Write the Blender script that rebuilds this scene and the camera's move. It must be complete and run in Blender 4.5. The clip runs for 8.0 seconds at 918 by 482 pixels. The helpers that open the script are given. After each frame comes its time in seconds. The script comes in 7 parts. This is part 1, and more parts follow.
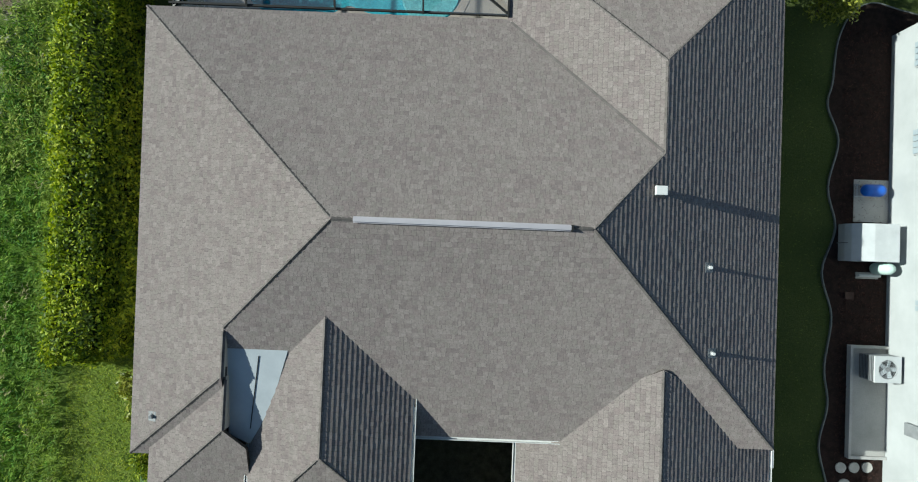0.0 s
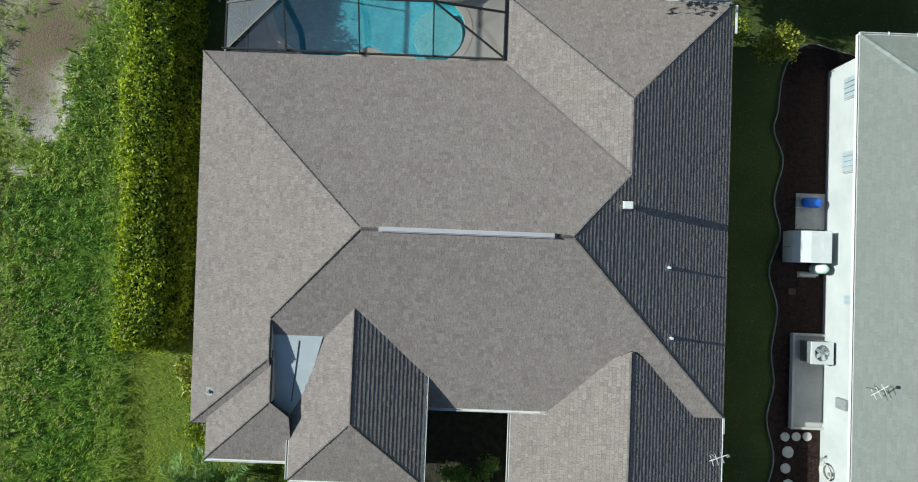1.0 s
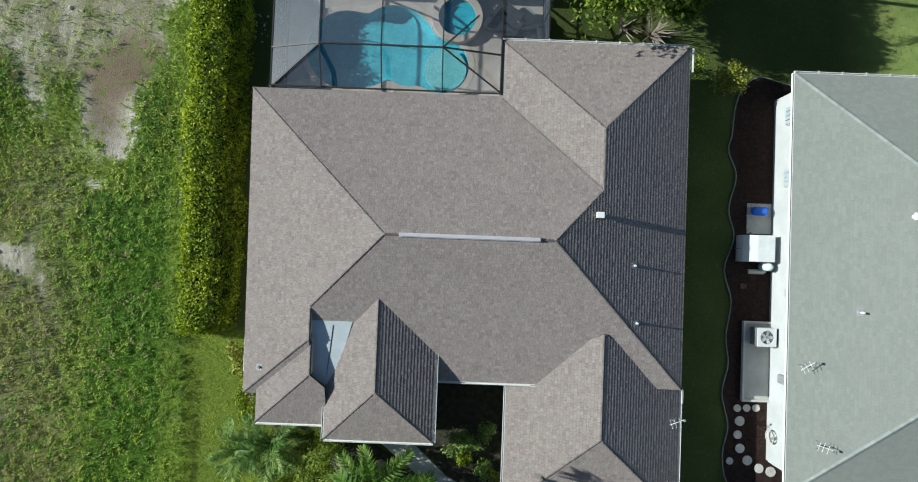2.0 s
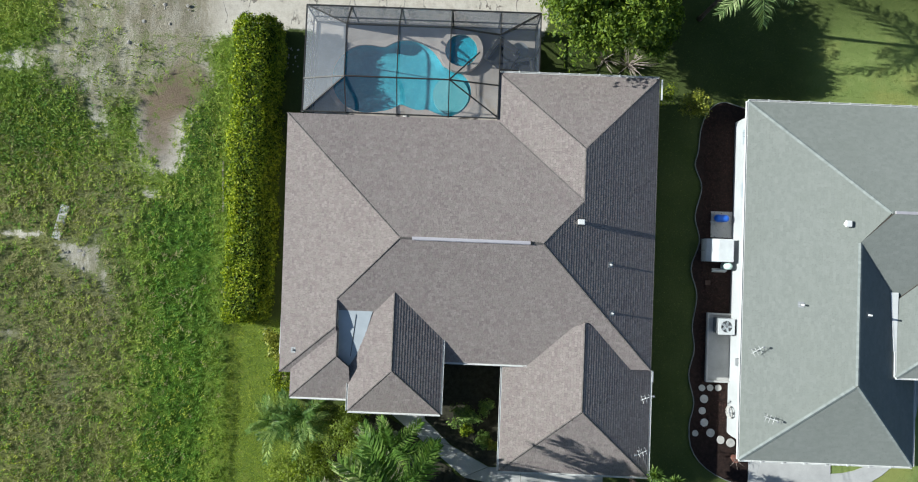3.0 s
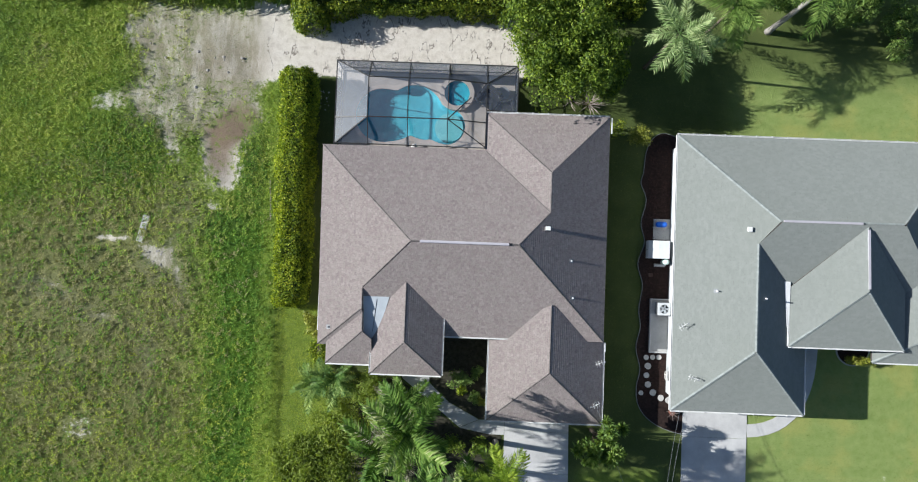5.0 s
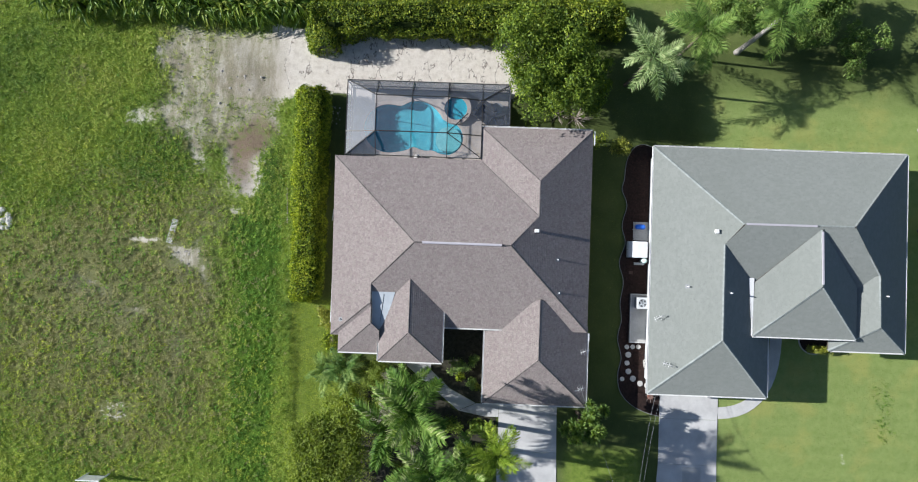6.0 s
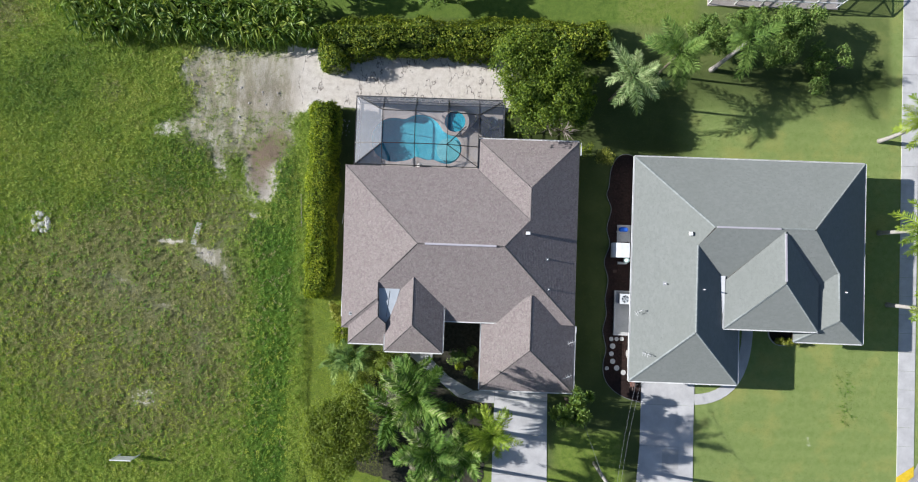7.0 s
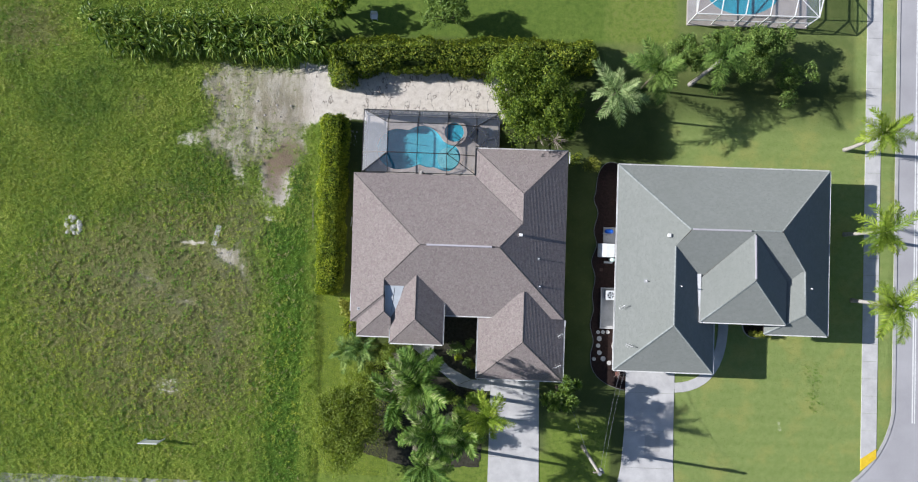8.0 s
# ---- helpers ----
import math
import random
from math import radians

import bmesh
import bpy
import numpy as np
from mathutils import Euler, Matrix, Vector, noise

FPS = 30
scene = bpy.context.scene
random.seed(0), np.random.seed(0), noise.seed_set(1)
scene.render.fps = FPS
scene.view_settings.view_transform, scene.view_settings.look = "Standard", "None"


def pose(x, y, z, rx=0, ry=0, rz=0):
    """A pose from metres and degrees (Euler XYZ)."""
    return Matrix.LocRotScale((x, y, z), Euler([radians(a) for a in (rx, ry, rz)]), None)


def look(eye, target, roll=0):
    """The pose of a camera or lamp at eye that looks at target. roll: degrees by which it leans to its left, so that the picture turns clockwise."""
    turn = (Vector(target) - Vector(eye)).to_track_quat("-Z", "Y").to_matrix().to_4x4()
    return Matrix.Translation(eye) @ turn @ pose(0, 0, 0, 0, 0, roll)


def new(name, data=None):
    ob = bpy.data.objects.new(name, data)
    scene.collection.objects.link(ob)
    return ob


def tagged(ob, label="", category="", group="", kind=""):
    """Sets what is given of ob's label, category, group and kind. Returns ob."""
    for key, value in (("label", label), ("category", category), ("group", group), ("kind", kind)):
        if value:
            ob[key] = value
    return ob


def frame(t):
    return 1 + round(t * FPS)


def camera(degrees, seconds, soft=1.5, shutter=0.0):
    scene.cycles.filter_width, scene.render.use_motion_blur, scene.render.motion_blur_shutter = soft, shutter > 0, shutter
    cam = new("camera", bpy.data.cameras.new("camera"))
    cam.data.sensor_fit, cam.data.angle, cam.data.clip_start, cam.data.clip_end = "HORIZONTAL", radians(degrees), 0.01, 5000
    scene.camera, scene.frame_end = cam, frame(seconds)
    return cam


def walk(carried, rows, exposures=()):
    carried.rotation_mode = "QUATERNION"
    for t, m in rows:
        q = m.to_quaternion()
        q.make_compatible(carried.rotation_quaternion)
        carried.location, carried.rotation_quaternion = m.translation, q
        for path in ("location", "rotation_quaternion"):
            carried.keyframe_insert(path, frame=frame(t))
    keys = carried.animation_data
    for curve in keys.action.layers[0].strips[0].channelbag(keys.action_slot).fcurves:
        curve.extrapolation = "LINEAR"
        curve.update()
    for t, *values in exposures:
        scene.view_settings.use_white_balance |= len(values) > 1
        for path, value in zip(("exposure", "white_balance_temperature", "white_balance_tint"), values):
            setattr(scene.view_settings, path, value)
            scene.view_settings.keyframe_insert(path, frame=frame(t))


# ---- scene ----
# camera: a drone that looks down and climbs
cam = camera(73.7, 8.0, soft=1.1)
PATH = [
    (0.0, 0.759, 0.130, 20.928, 1.449, -0.015, 2.271),
    (0.5, 0.604, 0.133, 22.453, 1.570, -0.306, 2.231),
    (1.0, 0.494, 0.132, 24.691, 1.641, -0.314, 2.193),
    (1.5, 0.423, 0.129, 27.042, 1.622, -0.204, 2.170),
    (3.0, 0.417, 0.100, 34.146, 1.660, 0.300, 2.308),
    (3.5, 0.471, 0.085, 36.495, 1.711, 0.340, 2.238),
    (4.0, 0.547, 0.067, 38.832, 1.621, 0.359, 2.214),
    (4.5, 0.640, 0.045, 41.169, 1.581, 0.339, 2.205),
    (6.0, 0.990, -0.036, 48.148, 1.605, 0.485, 2.114),
    (6.5, 1.117, -0.070, 50.463, 1.624, 0.550, 2.069),
    (7.0, 1.244, -0.106, 52.750, 1.685, 0.624, 2.083),
    (7.5, 1.366, -0.145, 55.055, 1.705, 0.660, 2.060),
    (8.0, 1.480, -0.187, 57.341, 1.741, 0.710, 2.036),
]
walk(cam, [(t, pose(x, y, z, rx, ry, rz)) for t, x, y, z, rx, ry, rz in PATH],
     exposures=[(0.0, 0.34, 6000, -2), (1.5, 0.41, 6000, 0), (3.0, 0.56, 6000, 5), (4.5, 0.68, 6000, 9), (6.0, 0.74, 6000, 12), (8.0, 0.67, 6000, 15)])

# ---------------------------------------------------------------- light
SUN_EL, SUN_AZ = radians(26.0), radians(-7.2)      # low sun in the west; the light travels this way
sun_dir = Vector((math.cos(SUN_AZ) * math.cos(SUN_EL), math.sin(SUN_AZ) * math.cos(SUN_EL), -math.sin(SUN_EL)))
sun = new("sun", bpy.data.lights.new("sun", "SUN"))
sun.data.energy, sun.data.angle, sun.data.color = 5.0, radians(0.55), (1.0, 0.965, 0.885)
sun.matrix_world = look((0, 0, 60), Vector((0, 0, 60)) + sun_dir)
world = bpy.data.worlds.new("sky")
scene.world = world
world.use_nodes = True
wn = world.node_tree.nodes
sky = wn.new("ShaderNodeTexSky")
sky.sky_type, sky.sun_disc = "NISHITA", False
sky.sun_elevation, sky.sun_rotation = SUN_EL, radians(277.2)
sky.air_density, sky.dust_density = 1.0, 0.6
world.node_tree.links.new(sky.outputs[0], wn["Background"].inputs[0])
wn["Background"].inputs[1].default_value = 0.057


# ---------------------------------------------------------------- materials
def nodes_of(name):
    m = bpy.data.materials.new(name)
    m.use_nodes = True
    return m, m.node_tree.nodes, m.node_tree.links


def noise_node(n, l, coord, scale, detail=4, rough=0.6):
    t = n.new("ShaderNodeTexNoise")
    t.inputs["Scale"].default_value, t.inputs["Detail"].default_value, t.inputs["Roughness"].default_value = scale, detail, rough
    l.new(coord, t.inputs["Vector"])
    return t.outputs["Fac"]


def ramp(n, l, fac, stops):
    r = n.new("ShaderNodeValToRGB")
    r.color_ramp.elements[0].position, r.color_ramp.elements[0].color = stops[0][0], (*stops[0][1], 1)
    r.color_ramp.elements[1].position, r.color_ramp.elements[1].color = stops[-1][0], (*stops[-1][1], 1)
    for p, c in stops[1:-1]:
        r.color_ramp.elements.new(p).color = (*c, 1)
    l.new(fac, r.inputs[0])
    return r.outputs[0]


def mix(n, l, fac, a, b, blend="MIX"):
    m = n.new("ShaderNodeMix")
    m.data_type, m.blend_type = "RGBA", blend
    for s, v in ((m.inputs["Factor"], fac), (m.inputs["A"], a), (m.inputs["B"], b)):
        if isinstance(v, (int, float)):
            s.default_value = v
        elif isinstance(v, tuple):
            s.default_value = (*v, 1)
        else:
            l.new(v, s)
    return m.outputs["Result"]


def calc(n, l, op, a, b=0.0, c=0.0):
    m = n.new("ShaderNodeMath")
    m.operation = op
    for s, v in zip(m.inputs, (a, b, c)):
        if isinstance(v, (int, float)):
            s.default_value = v
        else:
            l.new(v, s)
    return m.outputs[0]


def piece_random(n, l):
    """A value of its own for each piece, whether it is an island of a joined mesh or an object."""
    r = calc(n, l, "ADD", n.new("ShaderNodeNewGeometry").outputs["Random Per Island"], n.new("ShaderNodeObjectInfo").outputs["Random"])
    return calc(n, l, "FRACT", r)


def surface(name, c1, c2, scale=2.0, rough=0.8, metal=0.0, fine=0.0, island=0.0, bump=0.0, bump_scale=60.0, spec=0.3):
    """A plain weathered surface: two tones on a broad noise, a fine grain and, where asked, a tone of its own for each piece."""
    m, n, l = nodes_of(name)
    b = n["Principled BSDF"]
    co = n.new("ShaderNodeTexCoord").outputs["Object"]
    col = ramp(n, l, noise_node(n, l, co, scale), [(0.32, c1), (0.68, c2)])
    if fine:
        g = noise_node(n, l, co, bump_scale, 3)
        col = mix(n, l, fine, col, ramp(n, l, g, [(0.3, (0.25, 0.25, 0.25)), (0.7, (1.0, 1.0, 1.0))]), "MULTIPLY")
    if island:
        r = piece_random(n, l)
        k = calc(n, l, "MULTIPLY_ADD", r, island, 1 - island / 2)
        v = n.new("ShaderNodeVectorMath")
        v.operation = "SCALE"
        l.new(col, v.inputs[0]), l.new(k, v.inputs["Scale"])
        col = v.outputs[0]
    l.new(col, b.inputs["Base Color"])
    b.inputs["Roughness"].default_value, b.inputs["Metallic"].default_value = rough, metal
    b.inputs["Specular IOR Level"].default_value = spec
    if bump:
        bp = n.new("ShaderNodeBump")
        bp.inputs["Strength"].default_value, bp.inputs["Distance"].default_value = bump, 0.02
        l.new(noise_node(n, l, co, bump_scale, 4), bp.inputs["Height"])
        l.new(bp.outputs[0], b.inputs["Normal"])
    return m


def shingle_material(name, stops, stain, stain_scale, grain=0.35):
    m, n, l = nodes_of(name)
    b = n["Principled BSDF"]
    co = n.new("ShaderNodeTexCoord").outputs["Object"]
    r = piece_random(n, l)
    col = ramp(n, l, r, stops)
    s = noise_node(n, l, co, stain_scale, 6, 0.65)
    col = mix(n, l, ramp(n, l, s, [(0.42, (0, 0, 0)), (0.75, (0.55, 0.55, 0.55))]), col, stain)
    g = noise_node(n, l, co, 16.0, 3, 0.75)
    col = mix(n, l, grain, col, ramp(n, l, g, [(0.3, (0.55, 0.53, 0.53)), (0.7, (1.12, 1.12, 1.12))]), "MULTIPLY")
    l.new(col, b.inputs["Base Color"])
    b.inputs["Roughness"].default_value, b.inputs["Diffuse Roughness"].default_value = 0.95, 0.35
    b.inputs["Specular IOR Level"].default_value = 0.12
    bp = n.new("ShaderNodeBump")
    bp.inputs["Strength"].default_value, bp.inputs["Distance"].default_value = 0.35, 0.01
    l.new(g, bp.inputs["Height"])
    l.new(bp.outputs[0], b.inputs["Normal"])
    return m


def leaf_material(name, stops, gloss=0.45, through_light=0.25, patch_scale=0.7, patch_gain=0.9, each=1.0, own=0.0, spec=0.35):
    m, n, l = nodes_of(name)
    b = n["Principled BSDF"]
    co = n.new("ShaderNodeTexCoord").outputs["Object"]
    r = n.new("ShaderNodeNewGeometry").outputs["Random Per Island"]
    big = noise_node(n, l, co, patch_scale, 4)
    f = calc(n, l, "MULTIPLY_ADD", big, patch_gain, -patch_gain / 2)
    if own:
        f = calc(n, l, "ADD", f, calc(n, l, "MULTIPLY_ADD", n.new("ShaderNodeObjectInfo").outputs["Random"], own, -own / 2))
    col = ramp(n, l, calc(n, l, "ADD", calc(n, l, "MULTIPLY_ADD", r, each, 0.5 - each / 2), f), stops)
    l.new(col, b.inputs["Base Color"])
    b.inputs["Roughness"].default_value, b.inputs["Specular IOR Level"].default_value = gloss, spec
    tr = n.new("ShaderNodeBsdfTranslucent")
    l.new(mix(n, l, 1.0, col, (1.0, 1.0, 0.45), "MULTIPLY"), tr.inputs[0])
    ms = n.new("ShaderNodeMixShader")
    ms.inputs[0].default_value = through_light
    l.new(b.outputs[0], ms.inputs[1]), l.new(tr.outputs[0], ms.inputs[2])
    l.new(ms.outputs[0], n["Material Output"].inputs[0])
    return m


def ground_material():
    """Soil, sand, rough field and mown lawn on one sheet; the zones are stored on the sheet, the edges broken by noise."""
    m, n, l = nodes_of("ground")
    b = n["Principled BSDF"]
    co = n.new("ShaderNodeTexCoord").outputs["Object"]
    zone = n.new("ShaderNodeAttribute")
    zone.attribute_name = "zone"
    sp = n.new("ShaderNodeSeparateColor")
    l.new(zone.outputs["Color"], sp.inputs[0])
    n1, n2, n3 = noise_node(n, l, co, 0.35, 5), noise_node(n, l, co, 2.2, 6, 0.7), noise_node(n, l, co, 14.0, 5, 0.7)
    n4 = noise_node(n, l, co, 42.0, 3, 0.7)
    field = ramp(n, l, n2, [(0.3, (0.115, 0.175, 0.030)), (0.5, (0.215, 0.300, 0.046)), (0.72, (0.310, 0.360, 0.080))])
    dry = ramp(n, l, n3, [(0.3, (0.165, 0.178, 0.058)), (0.7, (0.310, 0.305, 0.130))])
    edge = calc(n, l, "ADD", sp.outputs["Blue"], calc(n, l, "MULTIPLY_ADD", n2, 1.4, -0.7))
    field = mix(n, l, ramp(n, l, edge, [(0.35, (0, 0, 0)), (0.75, (0.85, 0.85, 0.85))]), field, dry)
    tone = n.new("ShaderNodeAttribute")
    tone.attribute_name = "tone"
    tp = n.new("ShaderNodeSeparateColor")
    l.new(tone.outputs["Color"], tp.inputs[0])
    field = mix(n, l, tp.outputs["Red"], field, ramp(n, l, n2, [(0.3, (0.085, 0.165, 0.024)), (0.7, (0.170, 0.270, 0.038))]))
    worn = calc(n, l, "MULTIPLY", tp.outputs["Green"], ramp(n, l, n3, [(0.35, (0.25, 0.25, 0.25)), (0.6, (1, 1, 1))]))
    field = mix(n, l, worn, field, ramp(n, l, n2, [(0.3, (0.215, 0.205, 0.115)), (0.7, (0.360, 0.340, 0.225))]))
    lawn = ramp(n, l, n1, [(0.3, (0.088, 0.118, 0.038)), (0.7, (0.135, 0.165, 0.058))])
    lawn = mix(n, l, 0.6, lawn, ramp(n, l, n3, [(0.3, (0.50, 0.56, 0.42)), (0.7, (1.15, 1.1, 1.05))]), "MULTIPLY")
    pale = ramp(n, l, n2, [(0.3, (0.255, 0.345, 0.095)), (0.7, (0.350, 0.425, 0.145))])
    lawn = mix(n, l, calc(n, l, "MULTIPLY", sp.outputs["Blue"], 0.8), lawn, pale)
    sx = n.new("ShaderNodeSeparateXYZ")
    l.new(co, sx.inputs[0])
    row = calc(n, l, "SINE", calc(n, l, "MULTIPLY_ADD", sx.outputs[1], 5.2, calc(n, l, "MULTIPLY", n1, 2.5)))
    lawn = mix(n, l, calc(n, l, "MULTIPLY", calc(n, l, "MULTIPLY_ADD", row, 0.055, 0.055), sp.outputs["Blue"]), lawn, (0.40, 0.45, 0.17))
    lawn = mix(n, l, calc(n, l, "MULTIPLY", sp.outputs["Blue"], ramp(n, l, n1, [(0.50, (0, 0, 0)), (0.66, (0.55, 0.55, 0.55))])), lawn, (0.400, 0.385, 0.120))
    grass = mix(n, l, sp.outputs["Green"], lawn, field)
    rank = calc(n, l, "MULTIPLY", tp.outputs["Blue"], ramp(n, l, n3, [(0.35, (0.2, 0.2, 0.2)), (0.6, (1, 1, 1))]))
    grass = mix(n, l, rank, grass, (0.070, 0.120, 0.042))
    grass = mix(n, l, 0.5, grass, ramp(n, l, n4, [(0.3, (0.35, 0.4, 0.3)), (0.7, (1.1, 1.1, 1.1))]), "MULTIPLY")
    sand = ramp(n, l, n2, [(0.25, (0.54, 0.48, 0.41)), (0.5, (0.71, 0.655, 0.575)), (0.75, (0.80, 0.75, 0.68))])
    sand = mix(n, l, 0.28, sand, ramp(n, l, n3, [(0.3, (0.45, 0.42, 0.38)), (0.65, (1, 1, 1))]), "MULTIPLY")
    soil = ramp(n, l, n3, [(0.3, (0.145, 0.108, 0.075)), (0.7, (0.275, 0.208, 0.148))])
    mp = n.new("ShaderNodeMapping")
    mp.inputs["Scale"].default_value = (0.6, 0.26, 1.0)
    l.new(co, mp.inputs["Vector"])
    rut = calc(n, l, "ABSOLUTE", calc(n, l, "SUBTRACT", noise_node(n, l, mp.outputs[0], 1.1, 4, 0.6), 0.5))
    rut = ramp(n, l, rut, [(0.0, (1, 1, 1)), (0.016, (0, 0, 0))])
    rut = mix(n, l, 1.0, rut, ramp(n, l, noise_node(n, l, co, 0.8, 3), [(0.45, (0, 0, 0)), (0.55, (1, 1, 1))]), "MULTIPLY")
    rut = mix(n, l, 1.0, rut, ramp(n, l, sp.outputs["Red"], [(0.86, (0, 0, 0)), (0.98, (0.95, 0.95, 0.95))]), "MULTIPLY")
    sand = mix(n, l, rut, sand, (0.13, 0.105, 0.085))
    tint = calc(n, l, "MULTIPLY", tp.outputs["Green"], ramp(n, l, n2, [(0.38, (0.15, 0.15, 0.15)), (0.62, (0.8, 0.8, 0.8))]))
    sand = mix(n, l, tint, sand, ramp(n, l, n3, [(0.3, (0.220, 0.208, 0.118)), (0.7, (0.430, 0.400, 0.290))]))
    ms = n.new("ShaderNodeMapping")
    ms.inputs["Scale"].default_value = (1.3, 0.4, 1.0)
    l.new(co, ms.inputs["Vector"])
    dirt = ramp(n, l, noise_node(n, l, ms.outputs[0], 1.0, 7, 0.68), [(0.40, (0, 0, 0)), (0.56, (0.95, 0.95, 0.95))])
    dirt = calc(n, l, "MULTIPLY", dirt, tp.outputs["Green"])
    sand = mix(n, l, dirt, sand, ramp(n, l, n3, [(0.3, (0.200, 0.190, 0.115)), (0.7, (0.370, 0.335, 0.235))]))
    sand = mix(n, l, zone.outputs["Alpha"], sand, soil)
    sedge = calc(n, l, "ADD", sp.outputs["Red"], calc(n, l, "MULTIPLY_ADD", calc(n, l, "ADD", n2, calc(n, l, "MULTIPLY", n3, 0.6)), 1.3, -1.04))
    col = mix(n, l, ramp(n, l, sedge, [(0.40, (0, 0, 0)), (0.60, (1, 1, 1))]), grass, sand)
    l.new(col, b.inputs["Base Color"])
    b.inputs["Roughness"].default_value, b.inputs["Specular IOR Level"].default_value = 0.95, 0.1
    b.inputs["Diffuse Roughness"].default_value = 0.15
    bp = n.new("ShaderNodeBump")
    bp.inputs["Strength"].default_value, bp.inputs["Distance"].default_value = 0.6, 0.05
    l.new(calc(n, l, "ADD", n3, n4), bp.inputs["Height"])
    l.new(bp.outputs[0], b.inputs["Normal"])
    return m


def screen_material():
    m, n, l = nodes_of("insect_screen")
    d, t, s = n["Principled BSDF"], n.new("ShaderNodeBsdfTransparent"), n.new("ShaderNodeMixShader")
    d.inputs["Base Color"].default_value, d.inputs["Roughness"].default_value = (0.23, 0.27, 0.34, 1), 0.40
    d.inputs["Specular IOR Level"].default_value = 0.6
    co = n.new("ShaderNodeTexCoord").outputs["Object"]
    l.new(calc(n, l, "MULTIPLY_ADD", noise_node(n, l, co, 0.8, 3), 0.05, 0.185), s.inputs[0])
    l.new(t.outputs[0], s.inputs[1]), l.new(d.outputs[0], s.inputs[2])
    l.new(s.outputs[0], n["Material Output"].inputs[0])
    return m


def water_material():
    m, n, l = nodes_of("pool_water")
    n.remove(n["Principled BSDF"])
    t, g, s, f = n.new("ShaderNodeBsdfTransparent"), n.new("ShaderNodeBsdfGlossy"), n.new("ShaderNodeMixShader"), n.new("ShaderNodeFresnel")
    t.inputs[0].default_value, g.inputs["Roughness"].default_value = (0.50, 0.90, 0.96, 1), 0.03
    f.inputs["IOR"].default_value = 1.33
    co = n.new("ShaderNodeTexCoord").outputs["Object"]
    bp = n.new("ShaderNodeBump")
    bp.inputs["Strength"].default_value, bp.inputs["Distance"].default_value = 0.5, 0.03
    l.new(noise_node(n, l, co, 7.0, 4), bp.inputs["Height"])
    l.new(bp.outputs[0], g.inputs["Normal"]), l.new(bp.outputs[0], f.inputs["Normal"])
    l.new(f.outputs[0], s.inputs[0]), l.new(t.outputs[0], s.inputs[1]), l.new(g.outputs[0], s.inputs[2])
    l.new(s.outputs[0], n["Material Output"].inputs[0])
    return m


M_SHINGLE = shingle_material("brown_shingle", [(0.0, (0.272, 0.232, 0.224)), (0.3, (0.322, 0.271, 0.260)), (0.5, (0.310, 0.277, 0.255)), (0.75, (0.336, 0.292, 0.276)), (1.0, (0.372, 0.325, 0.306))], (0.350, 0.310, 0.288), 0.8, 0.65)
M_SHINGLE2 = shingle_material("grey_green_shingle", [(0.0, (0.232, 0.248, 0.230)), (0.5, (0.246, 0.262, 0.243)), (1.0, (0.262, 0.278, 0.258))], (0.222, 0.240, 0.216), 0.35, 0.3)
M_DECKING = surface("roof_deck", (0.05, 0.045, 0.04), (0.08, 0.07, 0.06))
M_WHITE = surface("white_trim", (0.72, 0.72, 0.70), (0.82, 0.82, 0.80), 1.5, 0.45, bump=0.05)
M_STUCCO = surface("cream_stucco", (0.52, 0.47, 0.39), (0.60, 0.55, 0.46), 1.2, 0.9, fine=0.15, bump=0.3)
M_STUCCO2 = surface("white_stucco", (0.42, 0.435, 0.44), (0.50, 0.515, 0.52), 0.8, 0.9, fine=0.12, bump=0.3)
M_CONCRETE = surface("concrete", (0.48, 0.47, 0.46), (0.64, 0.63, 0.61), 0.7, 0.9, fine=0.25, bump=0.25, bump_scale=25)
M_KERB = surface("kerb_concrete", (0.42, 0.41, 0.39), (0.54, 0.53, 0.51), 1.0, 0.9, fine=0.3, bump=0.2, bump_scale=30)
M_ASPHALT = surface("worn_asphalt", (0.40, 0.39, 0.40), (0.48, 0.47, 0.48), 0.25, 0.95, fine=0.3, bump=0.3, bump_scale=50)
M_PAINT = surface("road_paint", (0.62, 0.62, 0.60), (0.78, 0.78, 0.76), 4.0, 0.7)
M_YELLOW = surface("yellow_tactile", (0.72, 0.48, 0.02), (0.85, 0.60, 0.04), 3.0, 0.7, fine=0.2)
M_DECK = surface("deck_pavers", (0.39, 0.345, 0.31), (0.48, 0.435, 0.395), 1.1, 0.85, fine=0.2, island=0.22, bump=0.2)
M_COPING = surface("pool_coping", (0.43, 0.37, 0.33), (0.52, 0.46, 0.41), 2.0, 0.8, fine=0.2, island=0.15)
# strong mottle paints the water's caustic ripple light into the basin colour
M_BASIN = surface("caustic_mottled_plaster", (0.12, 0.44, 0.54), (0.22, 0.59, 0.66), 2.2, 0.7, fine=0.45, bump_scale=11)
M_SHELF = surface("pale_pool_plaster", (0.36, 0.60, 0.62), (0.50, 0.70, 0.70), 3.0, 0.7, fine=0.5, bump_scale=12)
M_WATER, M_SCREEN, M_GROUND = water_material(), screen_material(), ground_material()
M_SHUTTER = surface("blue_grey_storm_panel", (0.34, 0.40, 0.44), (0.42, 0.48, 0.52), 2.0, 0.5, metal=0.1, fine=0.1)
